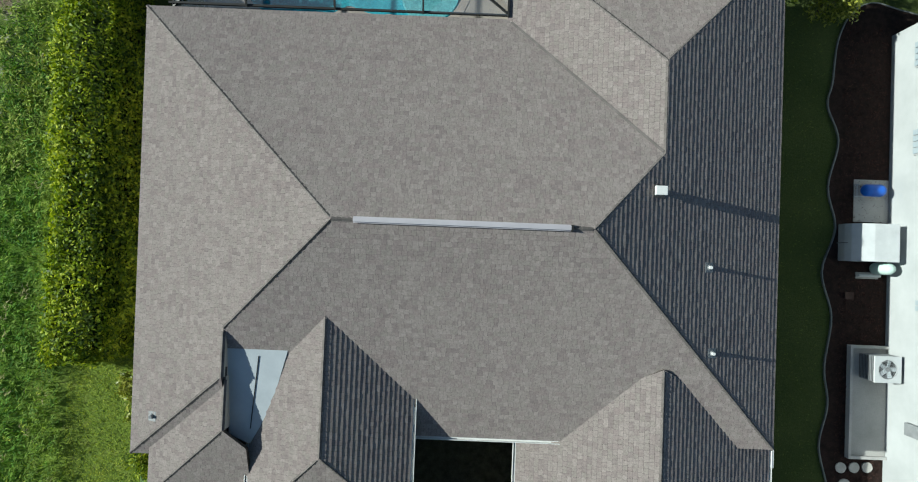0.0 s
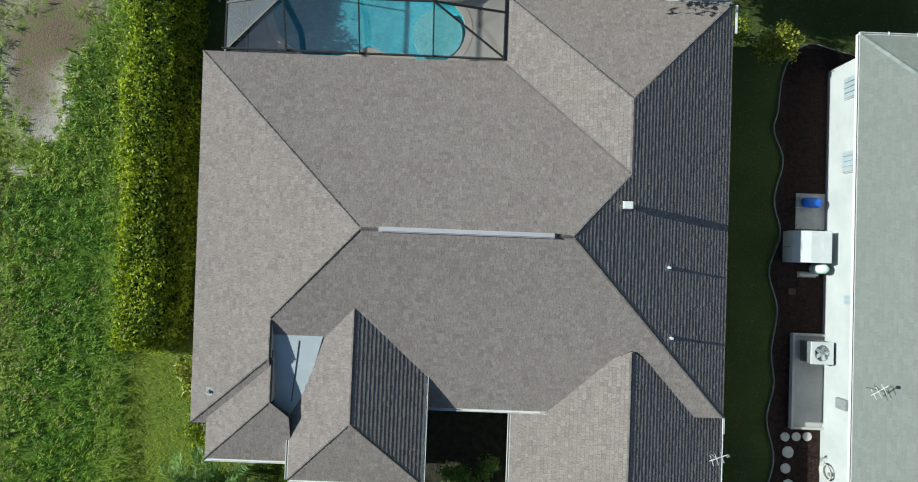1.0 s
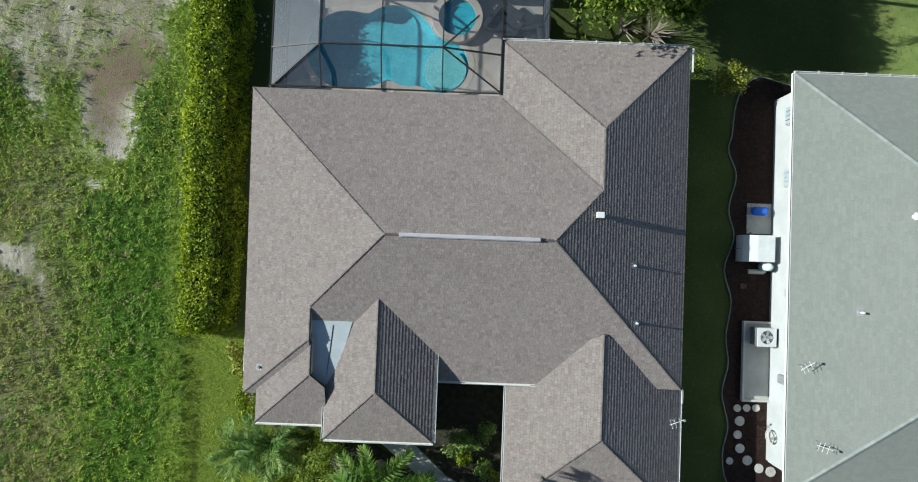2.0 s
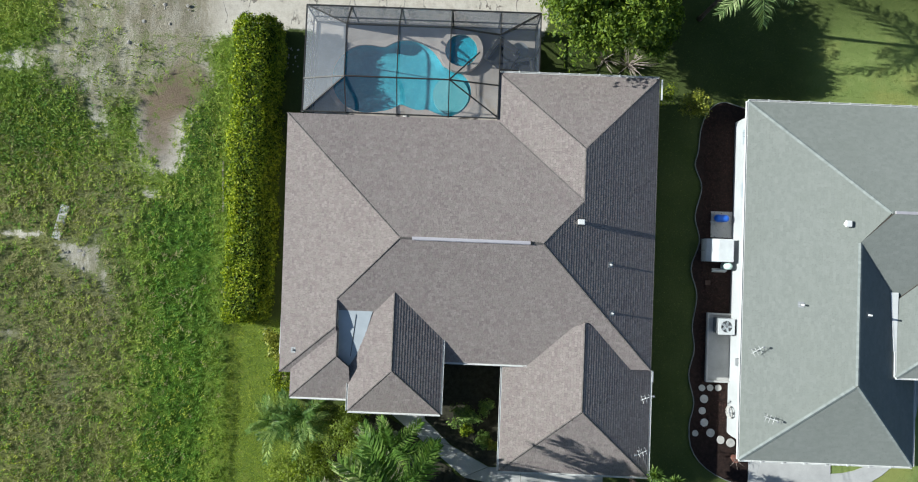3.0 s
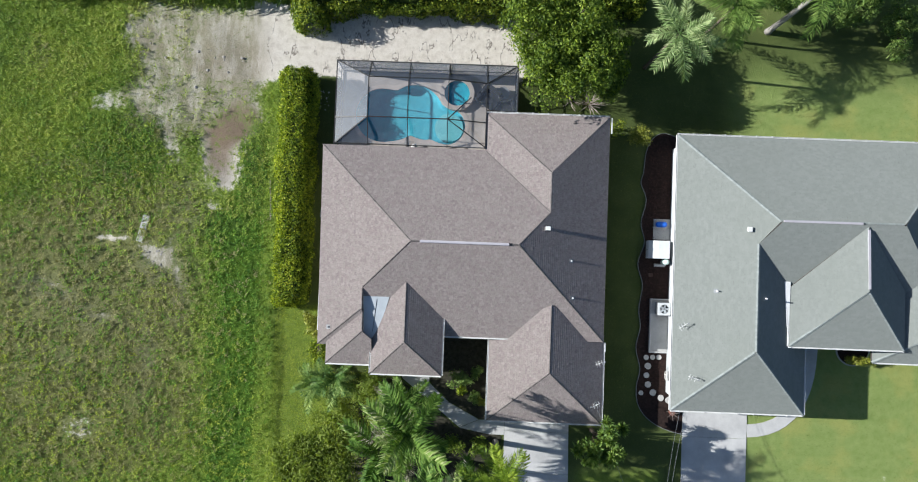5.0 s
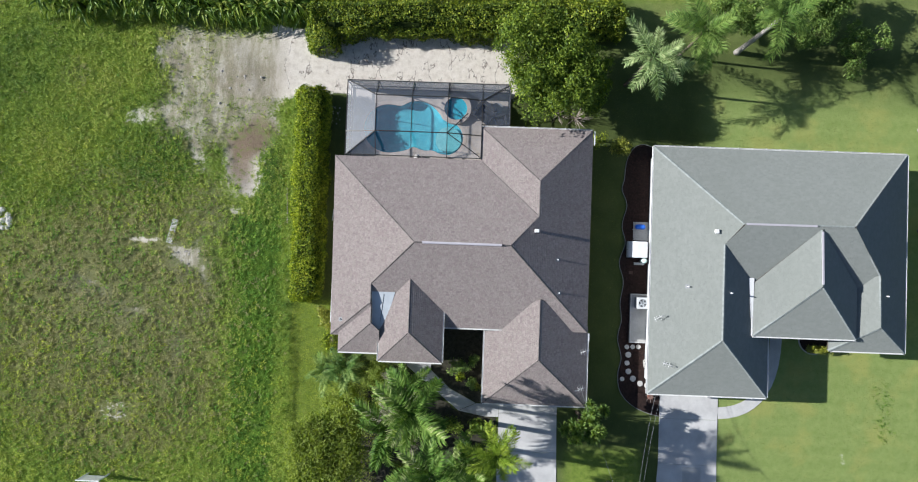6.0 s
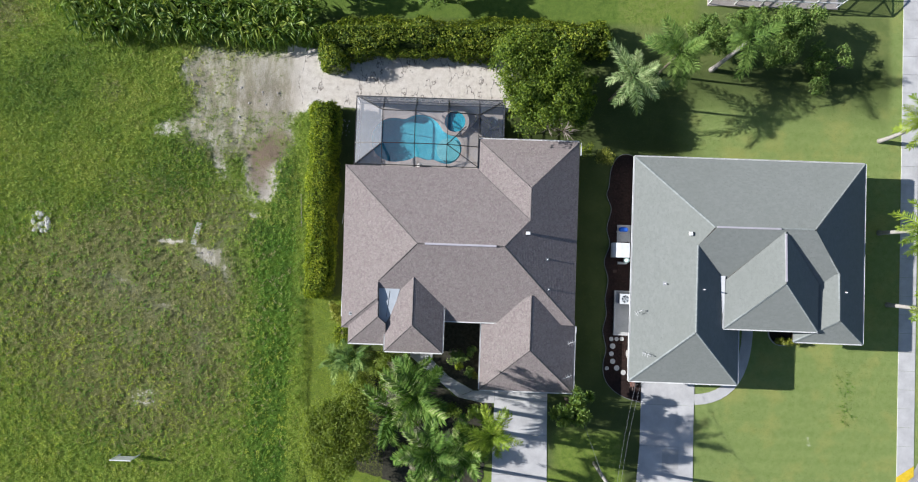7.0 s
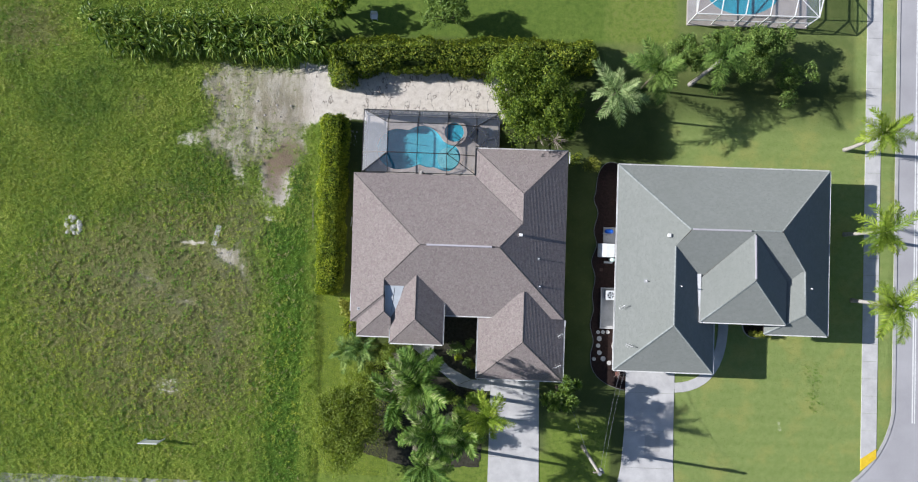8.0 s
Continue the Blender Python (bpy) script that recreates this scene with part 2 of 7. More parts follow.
M_BRONZE = surface("dark_bronze_aluminium", (0.035, 0.034, 0.033), (0.05, 0.048, 0.045), 3.0, 0.5, metal=0.3)
M_METAL = surface("grey_galvanised_metal", (0.48, 0.52, 0.55), (0.58, 0.62, 0.65), 1.2, 0.45, metal=0.1, fine=0.1)
M_VENT = surface("painted_vent_aluminium", (0.50, 0.47, 0.50), (0.58, 0.55, 0.58), 1.5, 0.5, metal=0.2)
M_CAP = surface("cap_shingle", (0.14, 0.125, 0.118), (0.21, 0.188, 0.178), 3.0, 0.95, fine=0.3, island=0.4, spec=0.1)
M_CAP2 = surface("pale_cap_shingle", (0.27, 0.295, 0.28), (0.32, 0.345, 0.33), 3.0, 0.95, fine=0.2, island=0.2, spec=0.1)
M_MULCH = surface("mulch", (0.028, 0.020, 0.018), (0.058, 0.037, 0.031), 6.0, 0.95, fine=0.6, bump=0.9, bump_scale=40, spec=0.1)
# dark soil tone that also carries the shade under the front palms
M_BED = surface("dark_garden_soil", (0.040, 0.040, 0.028), (0.085, 0.080, 0.058), 4.0, 0.95, fine=0.5, bump=0.8, bump_scale=30, spec=0.1)
M_EDGING = surface("edging_plastic", (0.17, 0.18, 0.17), (0.25, 0.26, 0.25), 3.0, 0.6)
M_CHIP = surface("mulch_chips", (0.027, 0.018, 0.015), (0.072, 0.038, 0.031), 3.0, 0.95, island=0.9, spec=0.1)
M_STONE = surface("pale_stone", (0.50, 0.48, 0.45), (0.64, 0.62, 0.58), 5.0, 0.9, fine=0.3, bump=0.3)
M_ROCK = surface("weathered_rubble", (0.28, 0.26, 0.24), (0.46, 0.43, 0.39), 3.0, 0.9, fine=0.4, island=0.4, bump=0.5)
M_DARK = surface("dark_fabric", (0.018, 0.019, 0.022), (0.035, 0.036, 0.04), 3.0, 0.8)
M_GREYPL = surface("grey_plastic", (0.20, 0.21, 0.22), (0.28, 0.29, 0.30), 3.0, 0.5)
M_MESH = surface("grey_insect_mesh", (0.10, 0.10, 0.11), (0.15, 0.15, 0.16), 3.0, 0.6)
M_BLUE = surface("blue_painted_tank", (0.01, 0.10, 0.55), (0.02, 0.16, 0.70), 3.0, 0.35, spec=0.5)
M_WHITEPL = surface("white_plastic", (0.52, 0.54, 0.55), (0.62, 0.64, 0.65), 2.0, 0.4)
M_PALEGREEN = surface("pale_green_fibreglass", (0.50, 0.66, 0.60), (0.60, 0.74, 0.68), 3.0, 0.4)
M_TERRA = surface("terracotta", (0.20, 0.085, 0.065), (0.28, 0.125, 0.09), 4.0, 0.8)
M_PAVER = surface("dark_brown_paver", (0.075, 0.045, 0.036), (0.12, 0.075, 0.06), 4.0, 0.9, fine=0.3)
M_BARK = surface("bark", (0.11, 0.085, 0.06), (0.20, 0.16, 0.12), 4.0, 0.95, fine=0.5, bump=0.8, bump_scale=18)
M_PALMBARK = surface("pale_palm_bark", (0.30, 0.28, 0.25), (0.45, 0.42, 0.38), 4.0, 0.9, fine=0.4, bump=0.6, bump_scale=14)
# near-black green that stands in for the deep shade behind leaves
M_CORE = surface("shaded_foliage_core", (0.016, 0.026, 0.006), (0.034, 0.050, 0.012), 3.0, 0.95, spec=0.05)
M_GREYTWIG = surface("dry_twigs", (0.24, 0.20, 0.17), (0.40, 0.34, 0.30), 3.0, 0.95)
M_HEDGE = leaf_material("hedge_leaves", [(0.0, (0.050, 0.092, 0.008)), (0.4, (0.160, 0.245, 0.014)), (0.72, (0.330, 0.420, 0.020)), (1.0, (0.540, 0.580, 0.040))], 0.6, 0.35, each=1.1)
M_HEDGEDARK = leaf_material("dark_hedge_leaves", [(0.0, (0.050, 0.092, 0.014)), (0.45, (0.140, 0.215, 0.022)), (0.8, (0.280, 0.355, 0.032)), (1.0, (0.480, 0.520, 0.060))], 0.6, 0.35, each=1.1)
M_TREE = leaf_material("tree_leaves", [(0.0, (0.050, 0.095, 0.014)), (0.5, (0.150, 0.235, 0.026)), (1.0, (0.360, 0.450, 0.050))], 0.6, 0.38, 0.6, 1.0, each=0.8)
M_OLIVE = leaf_material("olive_leaves", [(0.0, (0.175, 0.240, 0.048)), (0.5, (0.285, 0.370, 0.070)), (1.0, (0.430, 0.490, 0.105))], 0.7, 0.58, 0.6, 1.0, each=0.6)
M_FEATHERY = leaf_material("feathery_leaves", [(0.0, (0.074, 0.144, 0.036)), (0.5, (0.190, 0.300, 0.066)), (1.0, (0.400, 0.500, 0.125))], 0.6, 0.38, 0.5, 0.9, each=0.7)
M_PALM = leaf_material("palm_leaflets", [(0.0, (0.034, 0.086, 0.014)), (0.5, (0.112, 0.215, 0.034)), (0.85, (0.250, 0.360, 0.080)), (1.0, (0.46, 0.51, 0.230))], 0.55, 0.36, each=0.6, own=0.5, spec=0.18)
M_PALMSILVER = leaf_material("silvery_palm_leaflets", [(0.0, (0.120, 0.200, 0.070)), (0.5, (0.265, 0.375, 0.140)), (1.0, (0.560, 0.630, 0.310))], 0.5, 0.36, each=0.7, own=0.4, spec=0.2)
M_PALMHAZY = leaf_material("hazy_green_palm_leaflets", [(0.0, (0.060, 0.130, 0.030)), (0.5, (0.150, 0.255, 0.052)), (1.0, (0.300, 0.400, 0.105))], 0.5, 0.40, each=0.7, own=0.4, spec=0.18)
M_PALMDARK = leaf_material("dark_palm_leaflets", [(0.0, (0.040, 0.092, 0.024)), (0.5, (0.112, 0.210, 0.046)), (1.0, (0.360, 0.450, 0.130))], 0.45, 0.28, each=0.6, own=0.4, spec=0.18)
M_PALMY = leaf_material("yellow_palm_leaflets", [(0.0, (0.080, 0.150, 0.016)), (0.5, (0.210, 0.315, 0.030)), (1.0, (0.450, 0.530, 0.075))], 0.5, 0.42, each=0.6, own=0.4, spec=0.18)
M_DRYPALM = leaf_material("dry_palm_leaflets", [(0.0, (0.16, 0.14, 0.10)), (0.5, (0.30, 0.28, 0.19)), (1.0, (0.50, 0.47, 0.36))], 0.6, 0.3)
M_BANANA = leaf_material("broad_leaves", [(0.0, (0.072, 0.137, 0.023)), (0.5, (0.172, 0.273, 0.039)), (1.0, (0.415, 0.455, 0.098))], 0.5, 0.3)
M_GRASS = leaf_material("grass_blades", [(0.0, (0.130, 0.225, 0.038)), (0.4, (0.250, 0.370, 0.058)), (0.75, (0.355, 0.450, 0.072)), (1.0, (0.450, 0.490, 0.120))], 0.8, 0.4, 0.11, 3.0, each=0.8)
M_GRASSYELLOW = leaf_material("yellow_grass_blades", [(0.0, (0.230, 0.330, 0.036)), (0.5, (0.385, 0.470, 0.055)), (1.0, (0.540, 0.560, 0.100))], 0.8, 0.45, 0.3, 1.2, each=0.8)
M_GRASSDEEP = leaf_material("deep_grass_blades", [(0.0, (0.048, 0.130, 0.020)), (0.5, (0.125, 0.275, 0.030)), (1.0, (0.290, 0.460, 0.060))], 0.8, 0.4, 0.4, 1.2, each=0.8)
M_GRASSDRY = leaf_material("dry_grass_blades", [(0.0, (0.185, 0.195, 0.076)), (0.5, (0.315, 0.305, 0.130)), (1.0, (0.440, 0.400, 0.225))], 0.8, 0.4, 0.3, 1.6, each=0.6)
M_LAWN = leaf_material("lawn_blades", [(0.0, (0.090, 0.136, 0.030)), (0.5, (0.139, 0.185, 0.047)), (1.0, (0.209, 0.239, 0.076))], 0.8, 0.35)
M_YELLOWBUSH = leaf_material("yellow_shrub_leaves", [(0.0, (0.11, 0.14, 0.016)), (0.5, (0.26, 0.29, 0.03)), (1.0, (0.46, 0.46, 0.08))])


# ---------------------------------------------------------------- building helpers
def mesh_of(name, verts, faces, mat, smooth=False):
    me = bpy.data.meshes.new(name)
    me.from_pydata([tuple(v) for v in verts], [], [tuple(f) for f in faces])
    me.materials.append(mat)
    if smooth:
        me.polygons.foreach_set("use_smooth", [True] * len(me.polygons))
    me.update()
    return me


def thing(name, x=0.0, y=0.0, z=0.0, label="", category="", group="", kind=""):
    return tagged(at(new(name), x, y, z), label, category, group, kind)


def at(ob, x, y, z):
    ob.location = (x, y, z)
    return ob


def part(name, bm, material, parent, label="", smooth=False, bevel=0.0):
    """Links a bmesh, or verts and faces, as one mesh object under a thing or a part; the places are those of the parent's space."""
    if isinstance(bm, tuple):
        me = mesh_of(name, bm[0], bm[1], material, smooth)
    else:
        if bevel:
            bmesh.ops.bevel(bm, geom=list(bm.edges), offset=bevel, segments=2, profile=0.7, affect="EDGES", clamp_overlap=True)
        bmesh.ops.recalc_face_normals(bm, faces=list(bm.faces))
        me = bpy.data.meshes.new(name)
        bm.to_mesh(me)
        bm.free()
        me.materials.append(material)
        if smooth:
            me.polygons.foreach_set("use_smooth", [True] * len(me.polygons))
    ob = new(name, me)
    ob.parent = parent
    return tagged(ob, label)


def single(name, bm, material, label, category, group="", kind="", smooth=False, bevel=0.0):
    return tagged(part(name, bm, material, None, label, smooth, bevel), category=category, group=group, kind=kind)


def box(x0, x1, y0, y1, z0, z1, bm=None):
    bm = bm or bmesh.new()
    bmesh.ops.create_cube(bm, size=1.0, matrix=Matrix.Translation(((x0 + x1) / 2, (y0 + y1) / 2, (z0 + z1) / 2)) @ Matrix.Diagonal((x1 - x0, y1 - y0, z1 - z0, 1)))
    return bm


def rod(a, b, r, bm=None, seg=8, r2=None):
    """A round bar from a to b."""
    bm = bm or bmesh.new()
    a, b = Vector(a), Vector(b)
    d = b - a
    m = Matrix.Translation((a + b) / 2) @ d.to_track_quat("Z", "Y").to_matrix().to_4x4()
    bmesh.ops.create_cone(bm, cap_ends=True, segments=seg, radius1=r, radius2=r if r2 is None else r2, depth=d.length, matrix=m)
    return bm


def bar(a, b, w, h, bm=None):
    """A square bar from a to b, w wide and h high."""
    bm = bm or bmesh.new()
    a, b = Vector(a), Vector(b)
    d = b - a
    m = Matrix.Translation((a + b) / 2) @ d.to_track_quat("X", "Z").to_matrix().to_4x4() @ Matrix.Diagonal((d.length, w, h, 1))
    bmesh.ops.create_cube(bm, size=1.0, matrix=m)
    return bm


def tube(points, radii, seg=8):
    """Verts and faces of a tapered tube along points."""
    vs, fs = [], []
    for i, p in enumerate(points):
        p = Vector(p)
        d = (Vector(points[min(i + 1, len(points) - 1)]) - Vector(points[max(i - 1, 0)])).normalized()
        s = (Vector((1, 0, 0)) - d * d.x).normalized() if abs(d.x) < 0.9 else (Vector((0, 1, 0)) - d * d.y).normalized()
        w = d.cross(s)
        for k in range(seg):
            a = 2 * math.pi * k / seg
            vs.append(p + (s * math.cos(a) + w * math.sin(a)) * radii[i])
    for i in range(len(points) - 1):
        for k in range(seg):
            k2 = (k + 1) % seg
            fs.append((i * seg + k, i * seg + k2, (i + 1) * seg + k2, (i + 1) * seg + k))
    fs.append(tuple(reversed(range(seg))))
    fs.append(tuple(range((len(points) - 1) * seg, len(points) * seg)))
    return vs, fs


def prism(outline, z0, z1):
    """A slab with the given outline in plan."""
    bm = bmesh.new()
    f = bm.faces.new([bm.verts.new((x, y, z0)) for x, y in outline])
    g = bmesh.ops.extrude_face_region(bm, geom=[f])
    bmesh.ops.translate(bm, verts=[v for v in g["geom"] if isinstance(v, bmesh.types.BMVert)], vec=(0, 0, z1 - z0))
    bmesh.ops.triangulate(bm, faces=[f for f in bm.faces if len(f.verts) > 4])
    return bm


def clip(poly, convex):
    """Sutherland-Hodgman: a 2D polygon cut by a convex one that runs counter-clockwise."""
    out = poly
    for i in range(len(convex)):
        (ax, ay), (bx, by) = convex[i], convex[(i + 1) % len(convex)]
        src, out = out, []
        for j in range(len(src)):
            p, q = src[j], src[(j + 1) % len(src)]
            dp = (bx - ax) * (p[1] - ay) - (by - ay) * (p[0] - ax)
            dq = (bx - ax) * (q[1] - ay) - (by - ay) * (q[0] - ax)
            if dp >= 0:
                out.append(p)
            if dp * dq < 0:
                k = dp / (dp - dq)
                out.append((p[0] + (q[0] - p[0]) * k, p[1] + (q[1] - p[1]) * k))
        if len(out) < 3:
            return []
    return out


def roof_slope(house, pts, mat, pieces=(), split=None, course=0.143, tab=0.15, thick=0.0110, jitter=0.0025, drop=0.14, gap=0.002, groove=0.0058):
    """One slope of a roof: a deck slab and its shingles in lapped courses. pts: corners in plan order, the first two along the eave.
    split: convex outlines that make up a slope which is not convex. Tabs inside the plan box pieces become parts of their own."""
    P = [Vector(p) for p in pts]
    u = (P[1] - P[0]).normalized()
    nrm = (P[1] - P[0]).cross(P[-1] - P[0]).normalized()
    v = nrm.cross(u)
    flat = lambda p: ((Vector(p) - P[0]).dot(u), (Vector(p) - P[0]).dot(v))
    P = [P[0] + u * flat(p)[0] + v * flat(p)[1] for p in P]
    bm = bmesh.new()
    lo = [bm.verts.new(p - nrm * 0.010 - Vector((0, 0, drop))) for p in P]
    hi = [bm.verts.new(p - nrm * 0.010) for p in P]
    for f in [hi, list(reversed(lo))] + [[lo[i], lo[(i + 1) % len(P)], hi[(i + 1) % len(P)], hi[i]] for i in range(len(P))]:
        bm.faces.new(f)
    bmesh.ops.triangulate(bm, faces=[f for f in bm.faces if len(f.verts) > 4])
    slope = part("roof_slope", bm, M_DECKING, house)
    vs, fs, single_tabs = [], [], []
    for outline in [[flat(p) for p in o] for o in (split or [P])]:
        us, ws = [p[0] for p in outline], [p[1] for p in outline]
        k0, k1 = int(min(ws) // course), int(max(ws) // course) + 1
        for k in range(k0, k1):
            a, b = k * course, (k + 1) * course
            rnd = random.Random(k * 7919 + 13)
            x = min(us) - rnd.random() * tab
            while x < max(us):
                w = tab * rnd.choice((0.7, 0.9, 1.0, 1.1, 1.35))
                t = thick + rnd.uniform(-jitter, jitter)
                cut = clip([(x + gap, a + groove), (x + w - gap, a + groove), (x + w - gap, b), (x + gap, b)], outline)
                x += w
                if len(cut) < 3:
                    continue
                top = [P[0] + u * p + v * q + nrm * (t * (1 - 0.92 * (q - a) / course)) for p, q in cut]
                low = [i for i, (p, q) in enumerate(cut) if q - a - groove < 1e-6]
                tv, tf = list(top), [tuple(range(len(top)))]
                n0 = len(top)
                for i in range(n0):
                    j = (i + 1) % n0
                    if i in low and j in low:
                        tv += [top[i] - nrm * (t + 0.008), top[j] - nrm * (t + 0.008)]
                        tf.append((i, len(tv) - 2, len(tv) - 1, j))
                c = sum(top, Vector()) / n0
                if pieces and pieces[0] < c.x < pieces[1] and pieces[2] < c.y < pieces[3] and len(cut) == 4:
                    single_tabs.append((tv, tf))
                else:
                    base = len(vs)
                    vs += tv
                    fs += [tuple(i + base for i in f) for f in tf]
    tagged(part("shingles", (vs, fs), mat, slope), kind="stuff")
    for tv, tf in single_tabs[:300]:
        part("shingle", (tv, tf), mat, slope)
    return slope


def cap_line(house, a, b, mat, width=0.115, step=0.14, joined=False):
    """Cap shingles, bent over a hip or ridge and lapped; each is a part of its own unless joined."""
    a, b = Vector(a), Vector(b)
    d = (b - a).normalized()
    s = Vector((d.y, -d.x, 0)).normalized()
    one = []
    for c, up in ((Vector(), 0.020), (d * step * 1.06, 0.008)):
        for o, z in ((-width / 2, -0.030), (0, 0.012), (width / 2, -0.030)):
            one.append(c + s * o + Vector((0, 0, z + up)))
    one += [one[k] - Vector((0, 0, 0.03)) for k in range(3)]
    faces = [(0, 1, 4, 3), (1, 2, 5, 4), (0, 6, 7, 1), (1, 7, 8, 2)]
    n = max(1, int((b - a).length / step))
    if joined:
        vs, fs = [], []
        for i in range(n):
            fs += [tuple(k + len(vs) for k in f) for f in faces]
            vs += [a + d * (i * step) + v for v in one]
        return tagged(part("ridge_cap", (vs, fs), mat, house), kind="stuff")
    me = mesh_of("ridge_cap", one, faces, mat)
    for i in range(n):
        ob = new("ridge_cap", me)
        ob.parent = house
        ob.location = a + d * (i * step) + Vector((0, 0, random.uniform(-0.003, 0.003)))


def fascia(house, a, b, z, mat, out=(0, 0), gutter=False, brackets=False):
    """The board under an eave and, where there is one, the gutter along it with its hangers."""
    o = Vector((*out, 0))
    a, b = Vector((*a, z - 0.10)), Vector((*b, z - 0.10))
    k = 0.012 if gutter else -0.03
    part("fascia", bar(a + o * k, b + o * k, 0.025, 0.18), mat, house, "white painted fascia board")
    if gutter:
        g = bmesh.new()
        bar(a + o * 0.045, b + o * 0.045, 0.07, 0.012, g)
        bar(a + o * 0.085 + Vector((0, 0, 0.05)), b + o * 0.085 + Vector((0, 0, 0.05)), 0.018, 0.11, g)
        gut = part("gutter", g, mat, house, "white aluminium gutter")
        if brackets:
            n = int((b - a).length / 1.0)
            for i in range(1, n):
                p = a + (b - a) * (i / n)
                part("gutter_hanger", bar(p + o * 0.0 + Vector((0, 0, 0.11)), p + o * 0.13 + Vector((0, 0, 0.11)), 0.05, 0.012), mat, gut)


def wall_run(house, path, z0, z1, mat, thick=0.2):
    for (x0, y0), (x1, y1) in zip(path[:-1], path[1:]):
        part("wall", bar((x0, y0, (z0 + z1) / 2), (x1, y1, (z0 + z1) / 2), thick, z1 - z0), mat, house)


# ---------------------------------------------------------------- foliage helpers
def rand_unit(rng, n):
    v = rng.normal(size=(n, 3))
    return v / np.linalg.norm(v, axis=1)[:, None]


def leaf_cloud(pos, out, size, rng, aspect=0.45, spread=0.9, up=0.3, radial=0.0):
    """Verts and faces of many kite-shaped leaves at pos that face more or less outwards."""
    n = len(pos)
    nrm = out + rand_unit(rng, n) * np.reshape(spread, (-1, 1)) + np.array([0, 0, up])
    nrm /= np.linalg.norm(nrm, axis=1)[:, None]
    d = np.cross(nrm, rand_unit(rng, n))
    d = d / (np.linalg.norm(d, axis=1)[:, None] + 1e-9) * (1 - radial) + out * radial
    d /= np.linalg.norm(d, axis=1)[:, None] + 1e-9
    s = np.cross(nrm, d)
    s /= np.linalg.norm(s, axis=1)[:, None] + 1e-9
    L = (size * rng.uniform(0.6, 1.35, n))[:, None]
    W = L * aspect
    vs = np.empty((n, 4, 3))
    vs[:, 0] = pos - d * L * 0.5
    vs[:, 1] = pos + s * W * 0.5 + nrm * L * 0.06
    vs[:, 2] = pos + d * L * 0.5 - nrm * L * 0.10
    vs[:, 3] = pos - s * W * 0.5 + nrm * L * 0.06
    return vs.reshape(-1, 3), np.arange(4 * n).reshape(-1, 4)


def quads_part(name, vs, fs, mat, parent, label="", kind=""):
    me = bpy.data.meshes.new(name)
    me.vertices.add(len(vs))
    me.vertices.foreach_set("co", np.asarray(vs, dtype=np.float32).ravel())
    k = fs.shape[1]
    me.loops.add(len(fs) * k)
    me.loops.foreach_set("vertex_index", fs.ravel().astype(np.int32))
    me.polygons.add(len(fs))
    me.polygons.foreach_set("loop_start", np.arange(0, len(fs) * k, k, dtype=np.int32))
    me.update(calc_edges=True)
    me.materials.append(mat)
    ob = new(name, me)
    ob.parent = parent
    return tagged(ob, label, kind=kind)


def wobble(p, scale, seed=0.0):
    return noise.noise(Vector((p[0] * scale + seed, p[1] * scale - seed, p[2] * scale + 3.1 * seed)))


